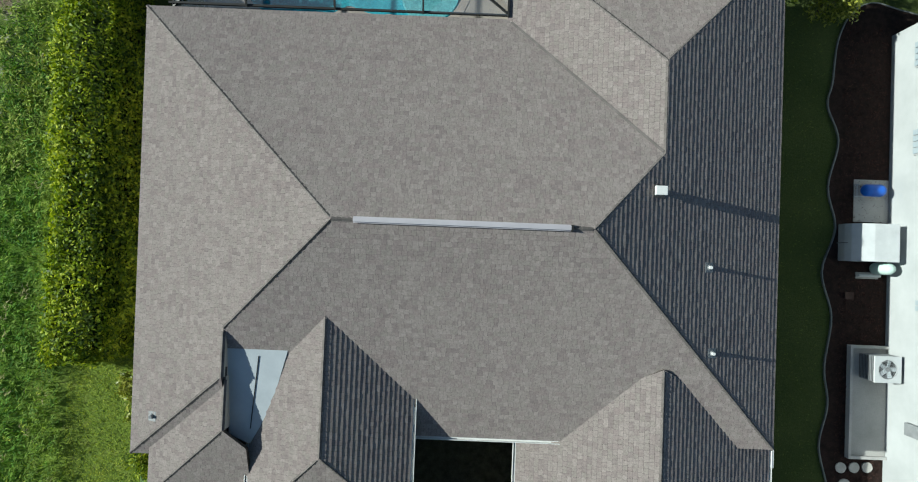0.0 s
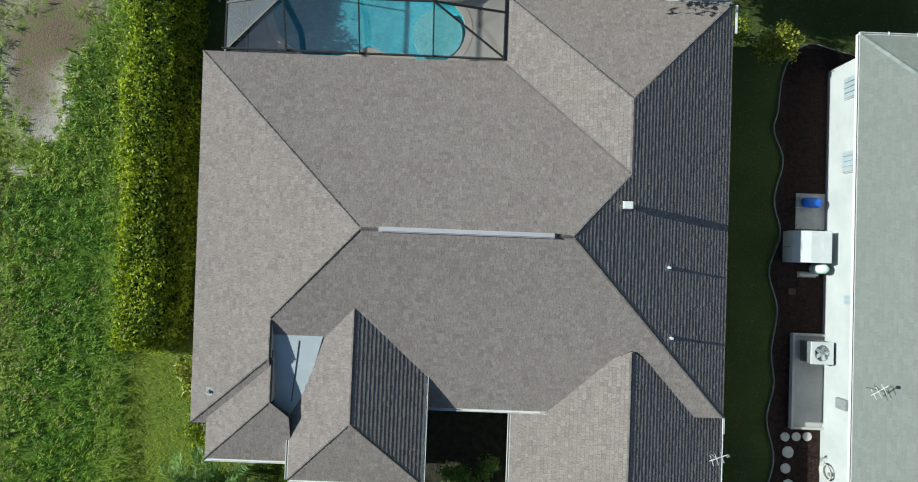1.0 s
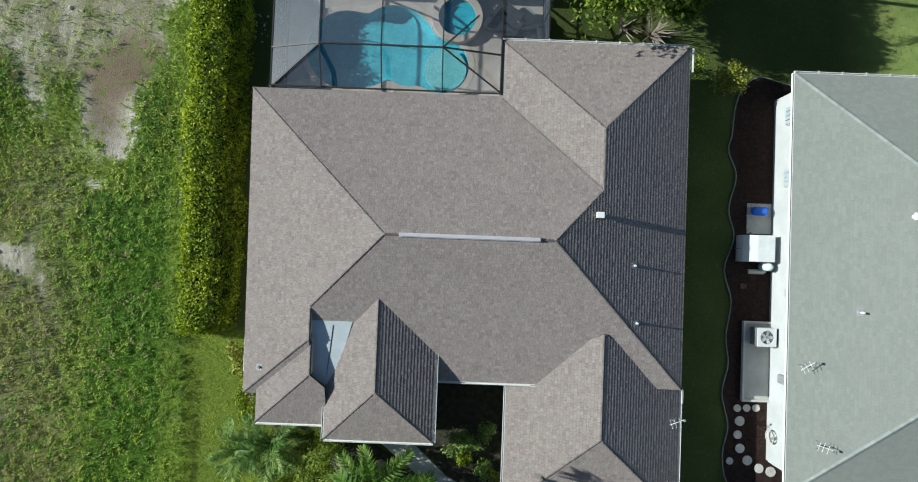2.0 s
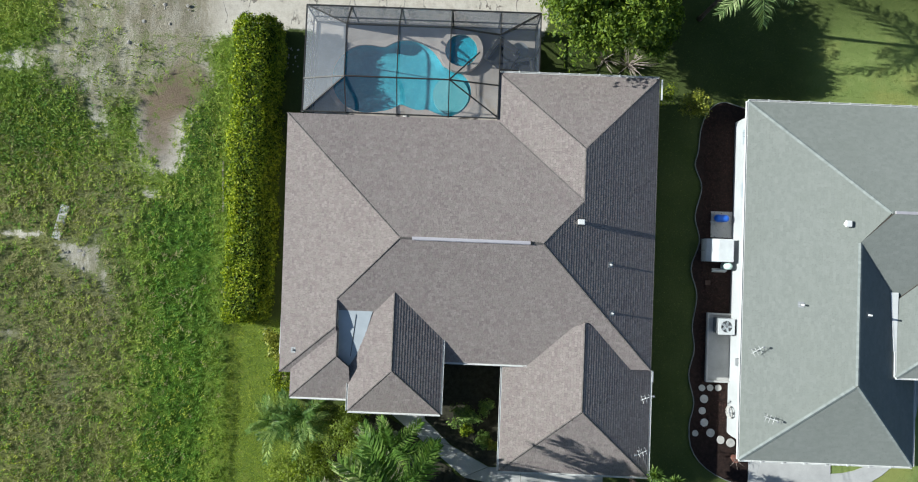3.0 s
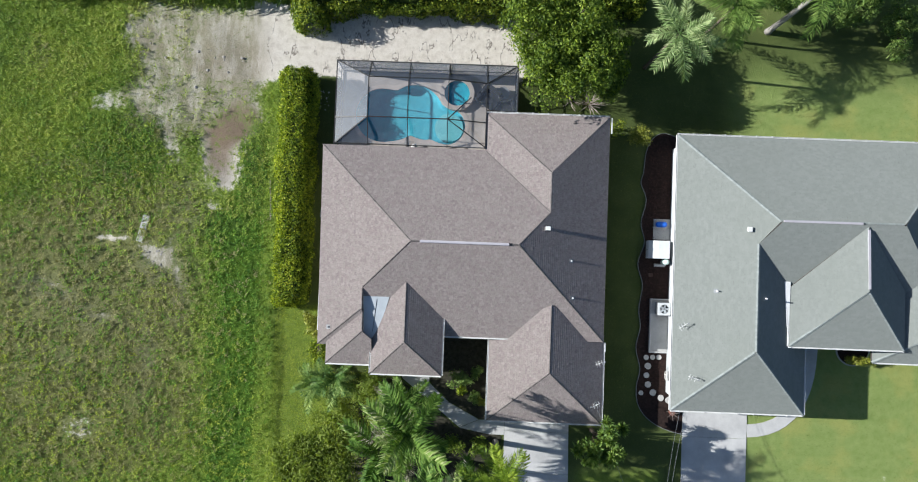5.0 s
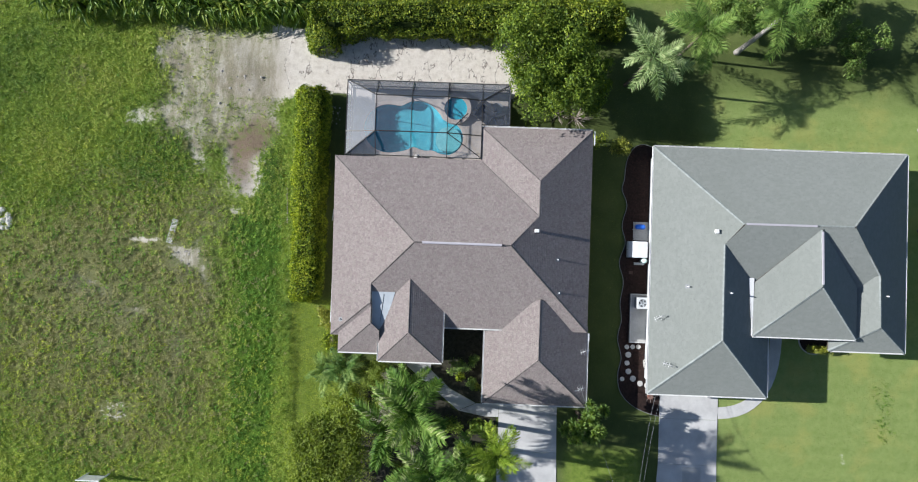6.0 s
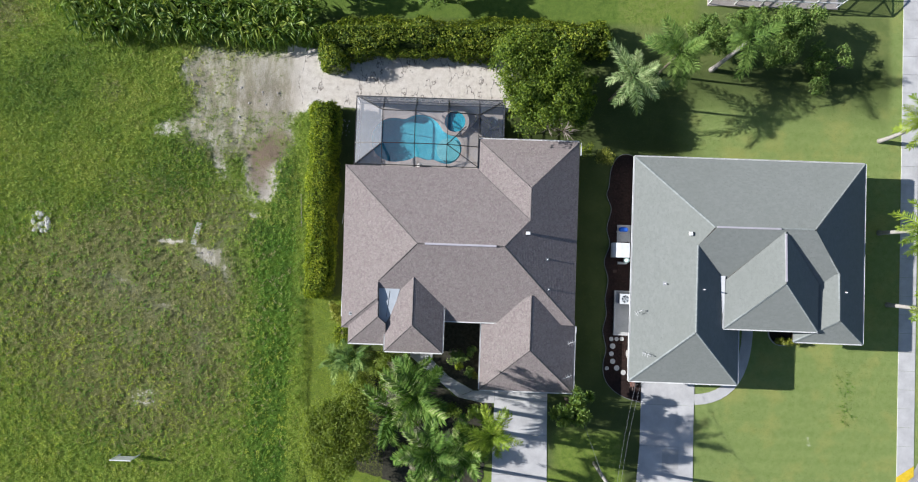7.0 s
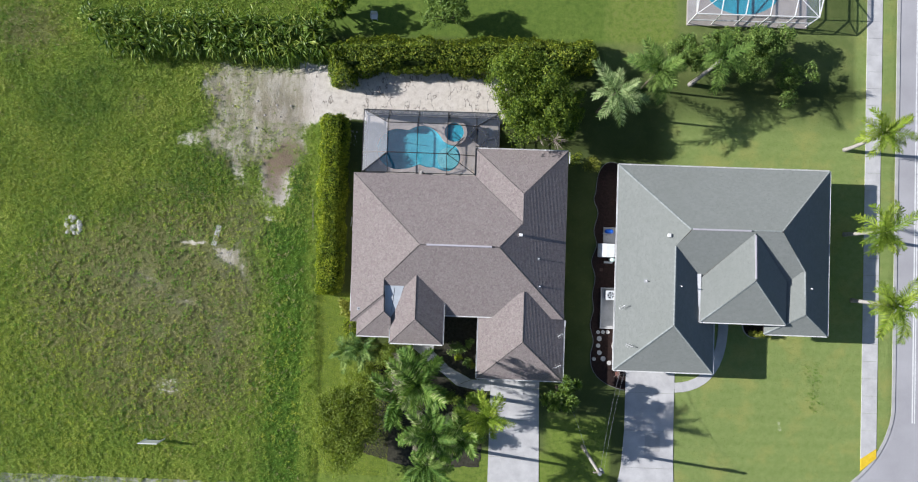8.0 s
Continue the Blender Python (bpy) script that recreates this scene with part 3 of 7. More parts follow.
def hedge(name, a, b, width, height, label, n, mat, size=0.11, seed=1, lump=0.22, top_lump=0.2):
    """A clipped or half-grown hedge from a to b in plan: a body coloured as inner shade and a skin of leaves with an
    uneven outline.
    """
    rng = np.random.default_rng(seed)
    a, b = np.array(a, float), np.array(b, float)
    length = np.linalg.norm(b - a)
    ux, uy = (b - a) / length
    root = thing(name, a[0], a[1], 0, label, "hedge")
    w, h = width / 2, height
    per = [h, 1.5 * w, h]
    t = rng.uniform(0, 1, n)
    girth = rng.uniform(0, sum(per), n)
    ends = rng.uniform(0, 1, n) < 0.10
    pos, out = np.empty((n, 3)), np.empty((n, 3))
    for i in range(n):
        s = t[i] * length
        g = girth[i]
        if ends[i]:
            side = -1 if t[i] < 0.5 else 1
            q = ((0 if side < 0 else length), rng.uniform(-w, w), rng.uniform(0.1, h))
            o = (side, 0, 0.1)
        elif g < per[0]:
            q, o = (s, -w, g), (0, -1, 0.15)
        elif g < per[0] + per[1]:
            v = (g - per[0]) / 0.75 - w
            q, o = (s, v, h), (0, 0.8 * (v / w) ** 3, 1)
        else:
            q, o = (s, w, g - per[0] - per[1]), (0, 1, 0.15)
        k = wobble(q, 0.55, seed) * lump * 2 + wobble(q, 1.7, seed) * lump + rng.normal() * (0.12 if o[2] == 1 else 0.09) - 0.03
        # rounded shoulders
        e = max(0.0, abs(q[1]) - w * 0.38) * max(0.0, q[2] - h * 0.62)
        q = (q[0] + o[0] * k, q[1] + o[1] * k - math.copysign(e * 0.5, q[1]), q[2] + o[2] * (k + wobble(q, 0.35, seed + 5) * top_lump) - e * 0.9)
        pos[i], out[i] = q, o
    R = np.array([[ux, -uy, 0], [uy, ux, 0], [0, 0, 1]])
    pos, out = pos @ R.T, out @ R.T
    vs, fs = leaf_cloud(pos, out, size, rng, 0.5, np.where(out[:, 2] > 0.9, 1.7, 0.8), 0.1)
    quads_part("foliage", vs, fs, mat, root)
    # the inside: a lumpy, narrower body, near-black to stand in for shade between leaves
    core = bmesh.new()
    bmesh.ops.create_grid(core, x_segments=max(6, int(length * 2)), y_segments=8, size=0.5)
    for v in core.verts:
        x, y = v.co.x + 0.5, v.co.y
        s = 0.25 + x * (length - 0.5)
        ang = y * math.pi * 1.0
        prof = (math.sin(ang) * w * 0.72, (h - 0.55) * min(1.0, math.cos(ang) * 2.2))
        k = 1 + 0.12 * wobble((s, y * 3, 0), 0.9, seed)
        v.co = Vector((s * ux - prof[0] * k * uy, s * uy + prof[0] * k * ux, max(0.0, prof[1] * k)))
    part("shade_core", core, M_CORE, root)
    return root


def clump_points(rng, centres, radii, n, flat=0.75):
    """Points on the skins of overlapping leaf clumps."""
    c = rng.integers(0, len(centres), n)
    d = rand_unit(rng, n)
    d[:, 2] = np.where(d[:, 2] < -0.35, -d[:, 2], d[:, 2])
    r = radii[c] * rng.uniform(0.35, 1.25, n)
    return centres[c] + d * r[:, None] * np.array([1, 1, flat]), d


def tree(name, x, y, height, rx, ry, label, mat, n=9000, seed=1, size=0.2, clumps=46, base=0.35, lean=(0, 0), turn=0.0, group="", aspect=0.5, radial=0.0):
    """A broad-leaved tree: a tapered trunk, limbs to the clumps, and a crown of many leaves with gaps."""
    rng = np.random.default_rng(seed)
    root = thing(name, x, y, 0, label, "tree", group)
    lobes = rng.uniform(-1, 1, (7, 3)) * np.array([0.66, 0.66, 0.3])
    cc = []
    while len(cc) < clumps:
        p = rng.uniform(-1, 1, 3)
        r = np.linalg.norm(p)
        if 0.35 < r < 1 and p[2] > -0.75:
            cc.append(np.clip(lobes[len(cc) % 7] + p * 0.55, -1.05, 1.05))
    cc = np.array(cc)
    low = height * base
    ct, st = math.cos(turn), math.sin(turn)
    px, py = cc[:, 0] * rx * 0.84, cc[:, 1] * ry * 0.84
    centres = np.stack([px * ct - py * st + lean[0], px * st + py * ct + lean[1], low + (cc[:, 2] * 0.5 + 0.5) * (height - low) * 0.88], 1)
    radii = rng.uniform(0.09, 0.22, clumps) * (rx + ry) / 2
    part("trunk", tube([(0, 0, -0.1), (0.05, 0.03, low * 0.6), (lean[0] * 0.5, lean[1] * 0.5, low * 1.15)], [0.17, 0.13, 0.09]), M_BARK, root, smooth=True)
    for i in range(0, clumps, 3):
        e = centres[i]
        part("limb", tube([(lean[0] * 0.3, lean[1] * 0.3, low * 0.75), (e[0] * 0.5, e[1] * 0.5, (low + e[2]) * 0.52), tuple(e)], [0.07, 0.045, 0.015], 5), M_BARK, root)
    pos, out = clump_points(rng, centres, radii, n)
    vs, fs = leaf_cloud(pos, out, size, rng, aspect, spread=1.3, radial=radial)
    quads_part("crown", vs, fs, mat, root)
    return root


def shrub(name, x, y, r, h, label, mat, n=700, seed=1, size=0.12, group="", category="shrub"):
    rng = np.random.default_rng(seed)
    root = thing(name, x, y, 0, label, category, group)
    k = 9
    c = rng.uniform(-1, 1, (k, 3)) * np.array([r * 0.6, r * 0.6, h * 0.28]) + np.array([0, 0, h * 0.55])
    pos, out = clump_points(rng, c, np.full(k, r * 0.5), n)
    pos[:, 2] = np.maximum(pos[:, 2], 0.03)
    vs, fs = leaf_cloud(pos, out, size, rng)
    quads_part("foliage", vs, fs, mat, root)
    for i in range(4):
        part("stem", tube([(0, 0, -0.05), (c[i][0] * 0.6, c[i][1] * 0.6, h * 0.45)], [0.03, 0.012], 5), M_BARK, root)
    return root


def frond_mesh(length, droop, leaflet, pairs, mat, rng, vee=0.5, twist=0.0, broad=1.0):
    """One feather leaf of a palm, along +x from the origin: a bent midrib and two rows of hanging leaflets."""
    rib = []
    for i in range(9):
        t = i / 8
        rib.append(Vector((length * (t - 0.10 * droop * t * t), twist * length * 0.4 * t * t, length * (0.42 * t - 0.75 * droop * t * t))))
    vs, fs = tube(rib, [0.045 * (1 - 0.85 * i / 8) + 0.004 for i in range(9)], 4)
    vs, fs = [tuple(v) for v in vs], list(fs)
    for i in range(pairs):
        t = 0.14 + 0.86 * i / (pairs - 1)
        f = min(7.999, t * 8)
        p = rib[int(f)].lerp(rib[int(f) + 1], f - int(f))
        d = (rib[int(f) + 1] - rib[int(f)]).normalized()
        for side in (-1, 1):
            L = leaflet * (0.45 + 0.75 * math.sin(math.pi * min(1, t * 0.80 + 0.12))) * rng.uniform(0.75, 1.15)
            w = broad * (0.016 + 0.012 * rng.random())
            s = Vector((-d.y, d.x, 0)).normalized() * side
            fwd = 0.45 + 0.75 * t + rng.uniform(-0.22, 0.22)
            go = (s + d * fwd + Vector((0, 0, vee * rng.uniform(-0.9, 1.7)))).normalized()
            mid = p + go * L * 0.55
            tip = mid + (go + Vector((0, 0, -0.75))).normalized() * L * 0.48
            across = (d - go * d.dot(go)).normalized() * w
            n0 = len(vs)
            vs += [tuple(p - across * 0.5), tuple(p + across * 0.5), tuple(mid + across), tuple(mid - across), tuple(tip)]
            fs += [(n0, n0 + 1, n0 + 2, n0 + 3), (n0 + 3, n0 + 2, n0 + 4)]
    return mesh_of("frond", vs, fs, mat)


FRONDS = {}


def fronds_for(key, length, leaflet, pairs, mat, seed, broad=1.0):
    if key not in FRONDS:
        rng = random.Random(seed)
        FRONDS[key] = [frond_mesh(length * rng.uniform(0.85, 1.1), dr, leaflet, pairs, mat, rng, twist=tw, broad=broad) for dr, tw in ((0.30, 0.3), (0.55, -0.5), (0.8, 0.6), (1.05, -0.35))]
    return FRONDS[key]


def palm(x, y, height, label, key="green", scale=1.0, count=17, seed=1, lean=(0.0, 0.0), dry=0, trunk_r=0.14, name="palm_tree", group="", up=0.0, bark=None, wild=1.0):
    """A feather palm: a ringed, tapered trunk and a crown of fronds, the young ones upright, the old ones hanging."""
    rng = random.Random(seed)
    root = thing(name, x, y, 0, label, "palm", group)
    pts, rad = [], []
    for i in range(13):
        t = i / 12
        pts.append((lean[0] * t * t, lean[1] * t * t, -0.1 + (height + 0.1) * t))
        rad.append(trunk_r * (1.35 - 0.55 * t + (0.35 if i == 0 else 0)) + (0.012 if i % 2 else 0))
    part("trunk", tube(pts, rad, 10), bark or M_PALMBARK, root, smooth=True)
    part("crownshaft", tube([(lean[0], lean[1], height - 0.25), (lean[0], lean[1], height + 0.35)], [trunk_r * 0.85, trunk_r * 0.5], 8), M_PALM if key != "yellow" else M_PALMY, root, smooth=True)
    sets = {"green": ("green", 2.7, 0.64, 50, M_PALM, 5, 1.55), "yellow": ("yellow", 2.4, 0.56, 46, M_PALMY, 6), "dark": ("dark", 2.6, 0.54, 42, M_PALMDARK, 7), "silver": ("silver", 2.7, 0.74, 46, M_PALMSILVER, 9, 1.2), "hazy": ("hazy", 2.6, 0.74, 44, M_PALMHAZY, 11, 1.0), "dry": ("dry", 2.3, 0.46, 30, M_DRYPALM, 8)}
    for i in range(count):
        k = "dry" if i < dry else key
        fm = fronds_for(*sets[k])
        old = i / count
        me = fm[min(3, int((1 - old) * 4 + rng.uniform(-0.4, 0.4)) if old < 1 else 0) if (1 - old) * 4 >= 0 else 0]
        f = new("frond", me)
        f.parent = root
        turn = i * 137.5 + rng.uniform(-24, 24) * wild
        pitch = -38 * old + 16 * (1 - old) - up + rng.uniform(-14, 14) * wild
        f.matrix_basis = Matrix.Translation((lean[0], lean[1], height + 0.15)) @ pose(0, 0, 0, rng.uniform(-12, 12) * wild, pitch, turn) @ Matrix.Scale(scale * rng.uniform(0.66, 1.12), 4)
    return root


# ---------------------------------------------------------------- ground
def soft(v, lo, hi, f):
    """1 between lo and hi, fading out over f."""
    k = np.clip(np.minimum(v - lo, hi - v) / f + 0.5, 0, 1)
    return k * k * (3 - 2 * k)


def patch(x, y, x0, x1, y0, y1, f):
    return soft(x, x0, x1, f) * soft(y, y0, y1, f)


def blob(x, y, cx, cy, rx, ry, turn=0.0):
    c, s = math.cos(turn), math.sin(turn)
    u, v = ((x - cx) * c + (y - cy) * s) / rx, (-(x - cx) * s + (y - cy) * c) / ry
    return np.clip(1.5 - np.sqrt(u * u + v * v), 0, 1)


def road_side(x, y):
    """Metres past the edge of the carriageway; the corner to the side street is rounded."""
    R, cx, cy = 9.5, 31.9, -12.4
    corner = ((np.maximum(x - cx, 0) ** 1.8 + np.maximum(cy - y, 0) ** 1.8) ** (1 / 1.8)) - R
    return np.where(y > cy, x - 41.4, np.where(x > cx, corner, cy - R - y))


def zones(x, y):
    wob = 0.8 * np.sin(x * 0.9 + 1.3 * np.sin(y * 0.7)) + 0.6 * np.sin(y * 1.3 + x * 0.5)
    sand = np.maximum.reduce([
        patch(x, y + 0.2 * wob, -15, 4.6, 12.4, 17.8, 0.8),
        0.56 * patch(x + 0.6 * wob, y + 0.4 * wob, -23.8, -13.4, 8.6, 17.6, 2.0), 0.68 * patch(x + 0.3 * wob, y, -19.5, -13.0, 11.5, 17.4, 2.0),
        0.66 * blob(x + 0.4 * wob, y, -16.6, 7.4, 1.6, 3.6, -0.15), 0.70 * blob(x, y, -16.3, 4.9, 1.0, 0.7, 0.4), 0.60 * blob(x, y, -22.8, 10.8, 1.6, 0.6, -0.2), 0.62 * blob(x, y, -22.0, 16.0, 2.6, 0.9),
        0.60 * blob(x, y, -20.6, 8.0, 0.7, 2.2, 0.3), 0.55 * blob(x, y, -25.0, 10.4, 1.6, 0.9, 0.2),
        0.80 * blob(x + 0.3 * wob, y, -21.0, -0.7, 1.6, 0.7, -0.5), 0.66 * blob(x, y + 0.1 * wob, -24.4, 0.5, 1.5, 0.32, 0.0), 0.62 * blob(x + 0.2 * wob, y, -19.7, -1.3, 0.5, 2.2, 0.25),
        0.5 * blob(x, y, -28.4, -3.0, 2.2, 0.28, -0.45), 0.52 * blob(x, y, -24.6, -5.0, 0.7, 0.4), 0.45 * blob(x, y, -26, -13.0, 1.5, 1.0),
        0.55 * blob(x, y, -17.2, 3.0, 0.7, 0.5), 0.5 * blob(x, y, -19.3, 11.0, 2, 2.5), 0.42 * blob(x, y, 30.9, -14.6, 0.5, 0.6)])
    grown = soft(x, -400, -12.55 + 0.07 * np.clip(-4 - y, 0, 20), 0.35)
    dry = np.clip(1.0 * blob(x, y, -28.5, -6.5, 10.5, 8.0, 0.2) + 0.5 * blob(x, y, -25, 3, 5, 4) + 0.8 * blob(x, y, -41, 20.5, 3.6, 2.6) + 0.55 * blob(x, y, -24, -13, 7, 5) + 0.35 * blob(x, y, -35, -2, 6, 5) + soft(x, 20, 60, 4.0) * soft(y, -60, 14, 5.0) + 0.9 * soft(x, 37.4, 60, 1.0) + 0.4 * soft(x, 13.5, 60, 1.0) * soft(y, 18, 60, 3.0), 0, 1)
    soil = np.clip(0.95 * blob(x + 0.3 * wob, y, -15.6, 9.0, 1.9, 1.3) + 0.9 * blob(x + 0.2 * wob, y, -16.9, 6.9, 1.1, 2.3, -0.15) + 0.35 * blob(x, y, -22.5, 14.5, 1.5, 1.0) + 0.32 * blob(x + 0.5 * wob, y, -16.4, 12.2, 2.6, 3.2), 0, 1)
    return sand, grown, dry, soil


def tones(x, y):
    """Lush deep green, thin worn grass and dark tall weeds."""
    lush = np.clip(0.95 * soft(x, -16.8, 60, 2.0) * soft(x, -90, -13.6, 0.6) * soft(y, -60, 2.5, 1.5) + 0.5 * blob(x, y, -20.6, -1.0, 1.3, 0.5) + 0.75 * patch(x, y, -14, 14, 20.2, 80, 1.0), 0, 1)
    thin = np.clip(0.9 * blob(x, y, -19.4, 3.0, 1.9, 2.6, 0.2) + 0.9 * blob(x, y, -20.3, -1.6, 2.2, 1.5, -0.4) + 0.8 * blob(x, y, -19.4, -4.0, 0.8, 2.4, 0.2) + 0.6 * blob(x, y, -21.4, -7.6, 0.8, 3.2)
                   + 0.7 * blob(x, y, -29.5, -3.2, 3.2, 0.8, -0.35) + 0.6 * blob(x, y, -25.0, -5.4, 2.6, 0.7, -0.2) + 0.5 * blob(x, y, -28.5, 5.6, 2.0, 0.8) + 0.8 * blob(x, y, -23.0, 10.8, 1.7, 0.8)
                   + 0.6 * blob(x, y, -30.5, 13.5, 1.2, 1.0) + 0.9 * blob(x, y, -20.5, 12.0, 2.0, 5.0) + 0.75 * patch(x, y, -24.0, -14.2, 8.0, 17.5, 1.5) + 0.42 * blob(x, y, -26.5, -5.0, 7.0, 5.5, 0.3), 0, 1)
    weeds = np.clip(0.95 * blob(x, y, -14.5, 5.8, 1.0, 2.6) + 0.6 * blob(x, y, -16.3, 1.6, 1.5, 1.6) + 0.6 * blob(x, y, -23.0, 7.0, 2.4, 2.6), 0, 1)
    return lush, thin, weeds


def make_ground():
    xs, ys = np.arange(-70, 70.01, 0.5), np.arange(-45, 50.01, 0.5)
    X, Y = np.meshgrid(xs, ys, indexing="ij")
    sand, grown, dry, soil = zones(X, Y)
    bumps = 0.06 * np.sin(X * 0.8 + 0.7 * np.sin(Y)) * np.sin(Y * 0.6 + X * 0.2) + 0.03 * np.sin(X * 2.1 + Y * 1.3)
    Z = bumps * grown * np.clip((-13 - X) / 2, 0, 1) - 0.14 * np.clip((road_side(X, Y) + 0.15) / 0.3, 0, 1) - 0.01
    nx, ny = len(xs), len(ys)
    verts = np.stack([X.ravel(), Y.ravel(), Z.ravel()], 1)
    i, j = np.meshgrid(np.arange(nx - 1), np.arange(ny - 1), indexing="ij")
    cx, cy = xs[i] + 0.25, ys[j] + 0.25
    keep = ~((cx > -8.0) & (cx < 3.6) & (cy > 7.0) & (cy < 13.0))
    a = (i * ny + j)[keep]
    faces = np.stack([a, a + ny, a + ny + 1, a + 1], 1)
    far = 2500.0
    ring = [(-far, -far), (far, -far), (far, far), (-far, far), (-70, -45), (70, -45), (70, 50), (-70, 50)]
    n0 = len(verts)
    verts = np.vstack([verts, [(x, y, -0.15 if x > 60 else -0.012) for x, y in ring]])
    faces = np.vstack([faces, [(n0, n0 + 1, n0 + 5, n0 + 4), (n0 + 1, n0 + 2, n0 + 6, n0 + 5), (n0 + 2, n0 + 3, n0 + 7, n0 + 6), (n0 + 3, n0, n0 + 4, n0 + 7)]])
    ob = quads_part("ground", verts, faces, M_GROUND, None)
    col = ob.data.color_attributes.new("zone", "FLOAT_COLOR", "POINT")
    data = np.ones((len(verts), 4))
    data[:n0] = np.stack([sand.ravel(), np.maximum(grown, 0.8 * np.maximum.reduce([patch(X, Y, -13.2, -8.4, -40, -3.6, 0.4), patch(X, Y, -13.2, 15.2, -40, -17.9, 0.6), patch(X, Y, 9.4, 15.2, -40, -14.5, 0.8), 0.9 * patch(X, Y, -14, 20.5, 20.6, 80, 0.5)])).ravel(), np.maximum(dry, 0.25 * np.maximum(patch(X, Y, -13.0, 15.2, -40, -3.6, 0.4), patch(X, Y, -14, 20.5, 20.6, 80, 0.5)) * (1 - patch(X, Y, -8.6, 15.2, -14.5, -3, 0.5))).ravel(), soil.ravel()], 1)
    data[n0:] = (0, 1, 0.2, 0)
    col.data.foreach_set("color", data.ravel())
    tone = ob.data.color_attributes.new("tone", "FLOAT_COLOR", "POINT")
    data = np.zeros((len(verts), 4))
    data[:n0, :3] = np.stack([v.ravel() for v in tones(X, Y)], 1)
    tone.data.foreach_set("color", data.ravel())
    return tagged(ob, "green lawn and rough field with bare sand", "ground", kind="structure")


make_ground()

# ---------------------------------------------------------------- streets and paving
def arc_points(cx, cy, r, a0, a1, n):
    return [(cx + r * math.cos(radians(a0 + (a1 - a0) * i / n)), cy + r * math.sin(radians(a0 + (a1 - a0) * i / n))) for i in range(n + 1)]


def corner_points(r, n=16):
    """The rounded, somewhat flattened street corner."""
    p = [math.pi / 2 * i / n for i in range(n + 1)]
    return [(31.9 + r * max(0.0, math.cos(a)) ** (2 / 1.8), -12.4 - r * math.sin(a) ** (2 / 1.8)) for a in p]


edge_line = [(41.4, 60.0)] + corner_points(9.5) + [(-70.0, -21.9)]
single("road", prism(edge_line[::-1] + [(52.0, 60.0), (52.0, -31.0), (-70.0, -31.0)], -0.24, -0.05), M_ASPHALT, "pale worn asphalt street with a rounded corner", "road", kind="structure")
inner = [(41.1, 60.0)] + corner_points(9.2) + [(-70.0, -21.6)]
single("kerb", prism(edge_line + inner[::-1], -0.3, 0.005), M_KERB, "low grey concrete kerb along the street", "kerb", kind="structure")
for x0, x1 in ((42.95, 43.07), (43.17, 43.27)):
    single("road_marking", box(x0, x1, -13.8, 60, -0.051, -0.046), M_PAINT, "worn white painted line on the asphalt", "road marking", kind="structure")


def slabs(name, x0, x1, y0, y1, step, label, z=0.03):
    """A run of concrete slabs with open joints."""
    root = thing(name, x0, y0, 0, label, "paving", kind="structure")
    n = max(1, round((y1 - y0) / step))
    d = (y1 - y0) / n
    for i in range(n):
        part("slab", box(0, x1 - x0, i * d + 0.008, (i + 1) * d - 0.008, -0.08, z + random.uniform(-0.004, 0.004)), M_CONCRETE, root, bevel=0.006)
    return root


slabs("sidewalk", 38.3, 39.72, -16.2, 60, 1.6, "pale concrete sidewalk in square slabs")
tile = thing("tactile_paving", 0, 0, 0, "yellow tactile warning strip at the sidewalk's end", "paving", kind="structure")
part("tactile_plate", prism([(38.3, -18.3), (39.72, -17.1), (39.72, -16.22), (38.3, -17.2)], -0.05, 0.032), M_YELLOW, tile)
single("sidewalk_ramp", prism([(38.3, -17.2), (39.72, -16.21), (39.72, -16.18), (38.3, -16.18)], -0.05, 0.028), M_CONCRETE, "pale concrete ramp slab at the corner", "paving", kind="structure")

drive = thing("driveway", 0, 0, 0, "pale concrete driveway in front of the garage", "driveway", kind="structure")
for a, b in ((-10.2, -12.0), (-12.02, -14.9), (-14.92, -18.3), (-18.32, -21.6)):
    f = lambda y: max(0.0, (-12.5 - y)) * 0.028
    part("slab", prism([(4.12, b), (8.62 + f(b), b), (8.62 + f(a), a), (4.12, a)], -0.08, 0.035), M_CONCRETE, drive)
drive2 = thing("driveway", 0, 0, 0, "pale concrete driveway of the grey-roofed house", "driveway", kind="structure")
for a, b in ((-8.8, -11.9), (-11.92, -15.4), (-15.42, -18.8), (-18.82, -21.6)):
    f = lambda y: max(0.0, (-17.5 - y)) * 0.18
    part("slab", prism([(16.6 - f(b), b), (21.1 + f(b) * 0.3, b), (21.1 + f(a) * 0.3, a), (16.6 - f(a), a)], -0.08, 0.035), M_CONCRETE, drive2)
single("driveway_patch", box(18.5, 19.9, -17.3, -15.6, 0.034, 0.040), M_KERB, "darker repaired patch in the concrete driveway", "paving", kind="structure")
path1 = thing("front_walk", 0, 0, 0, "concrete walk from the driveway to the front door", "path", kind="structure")
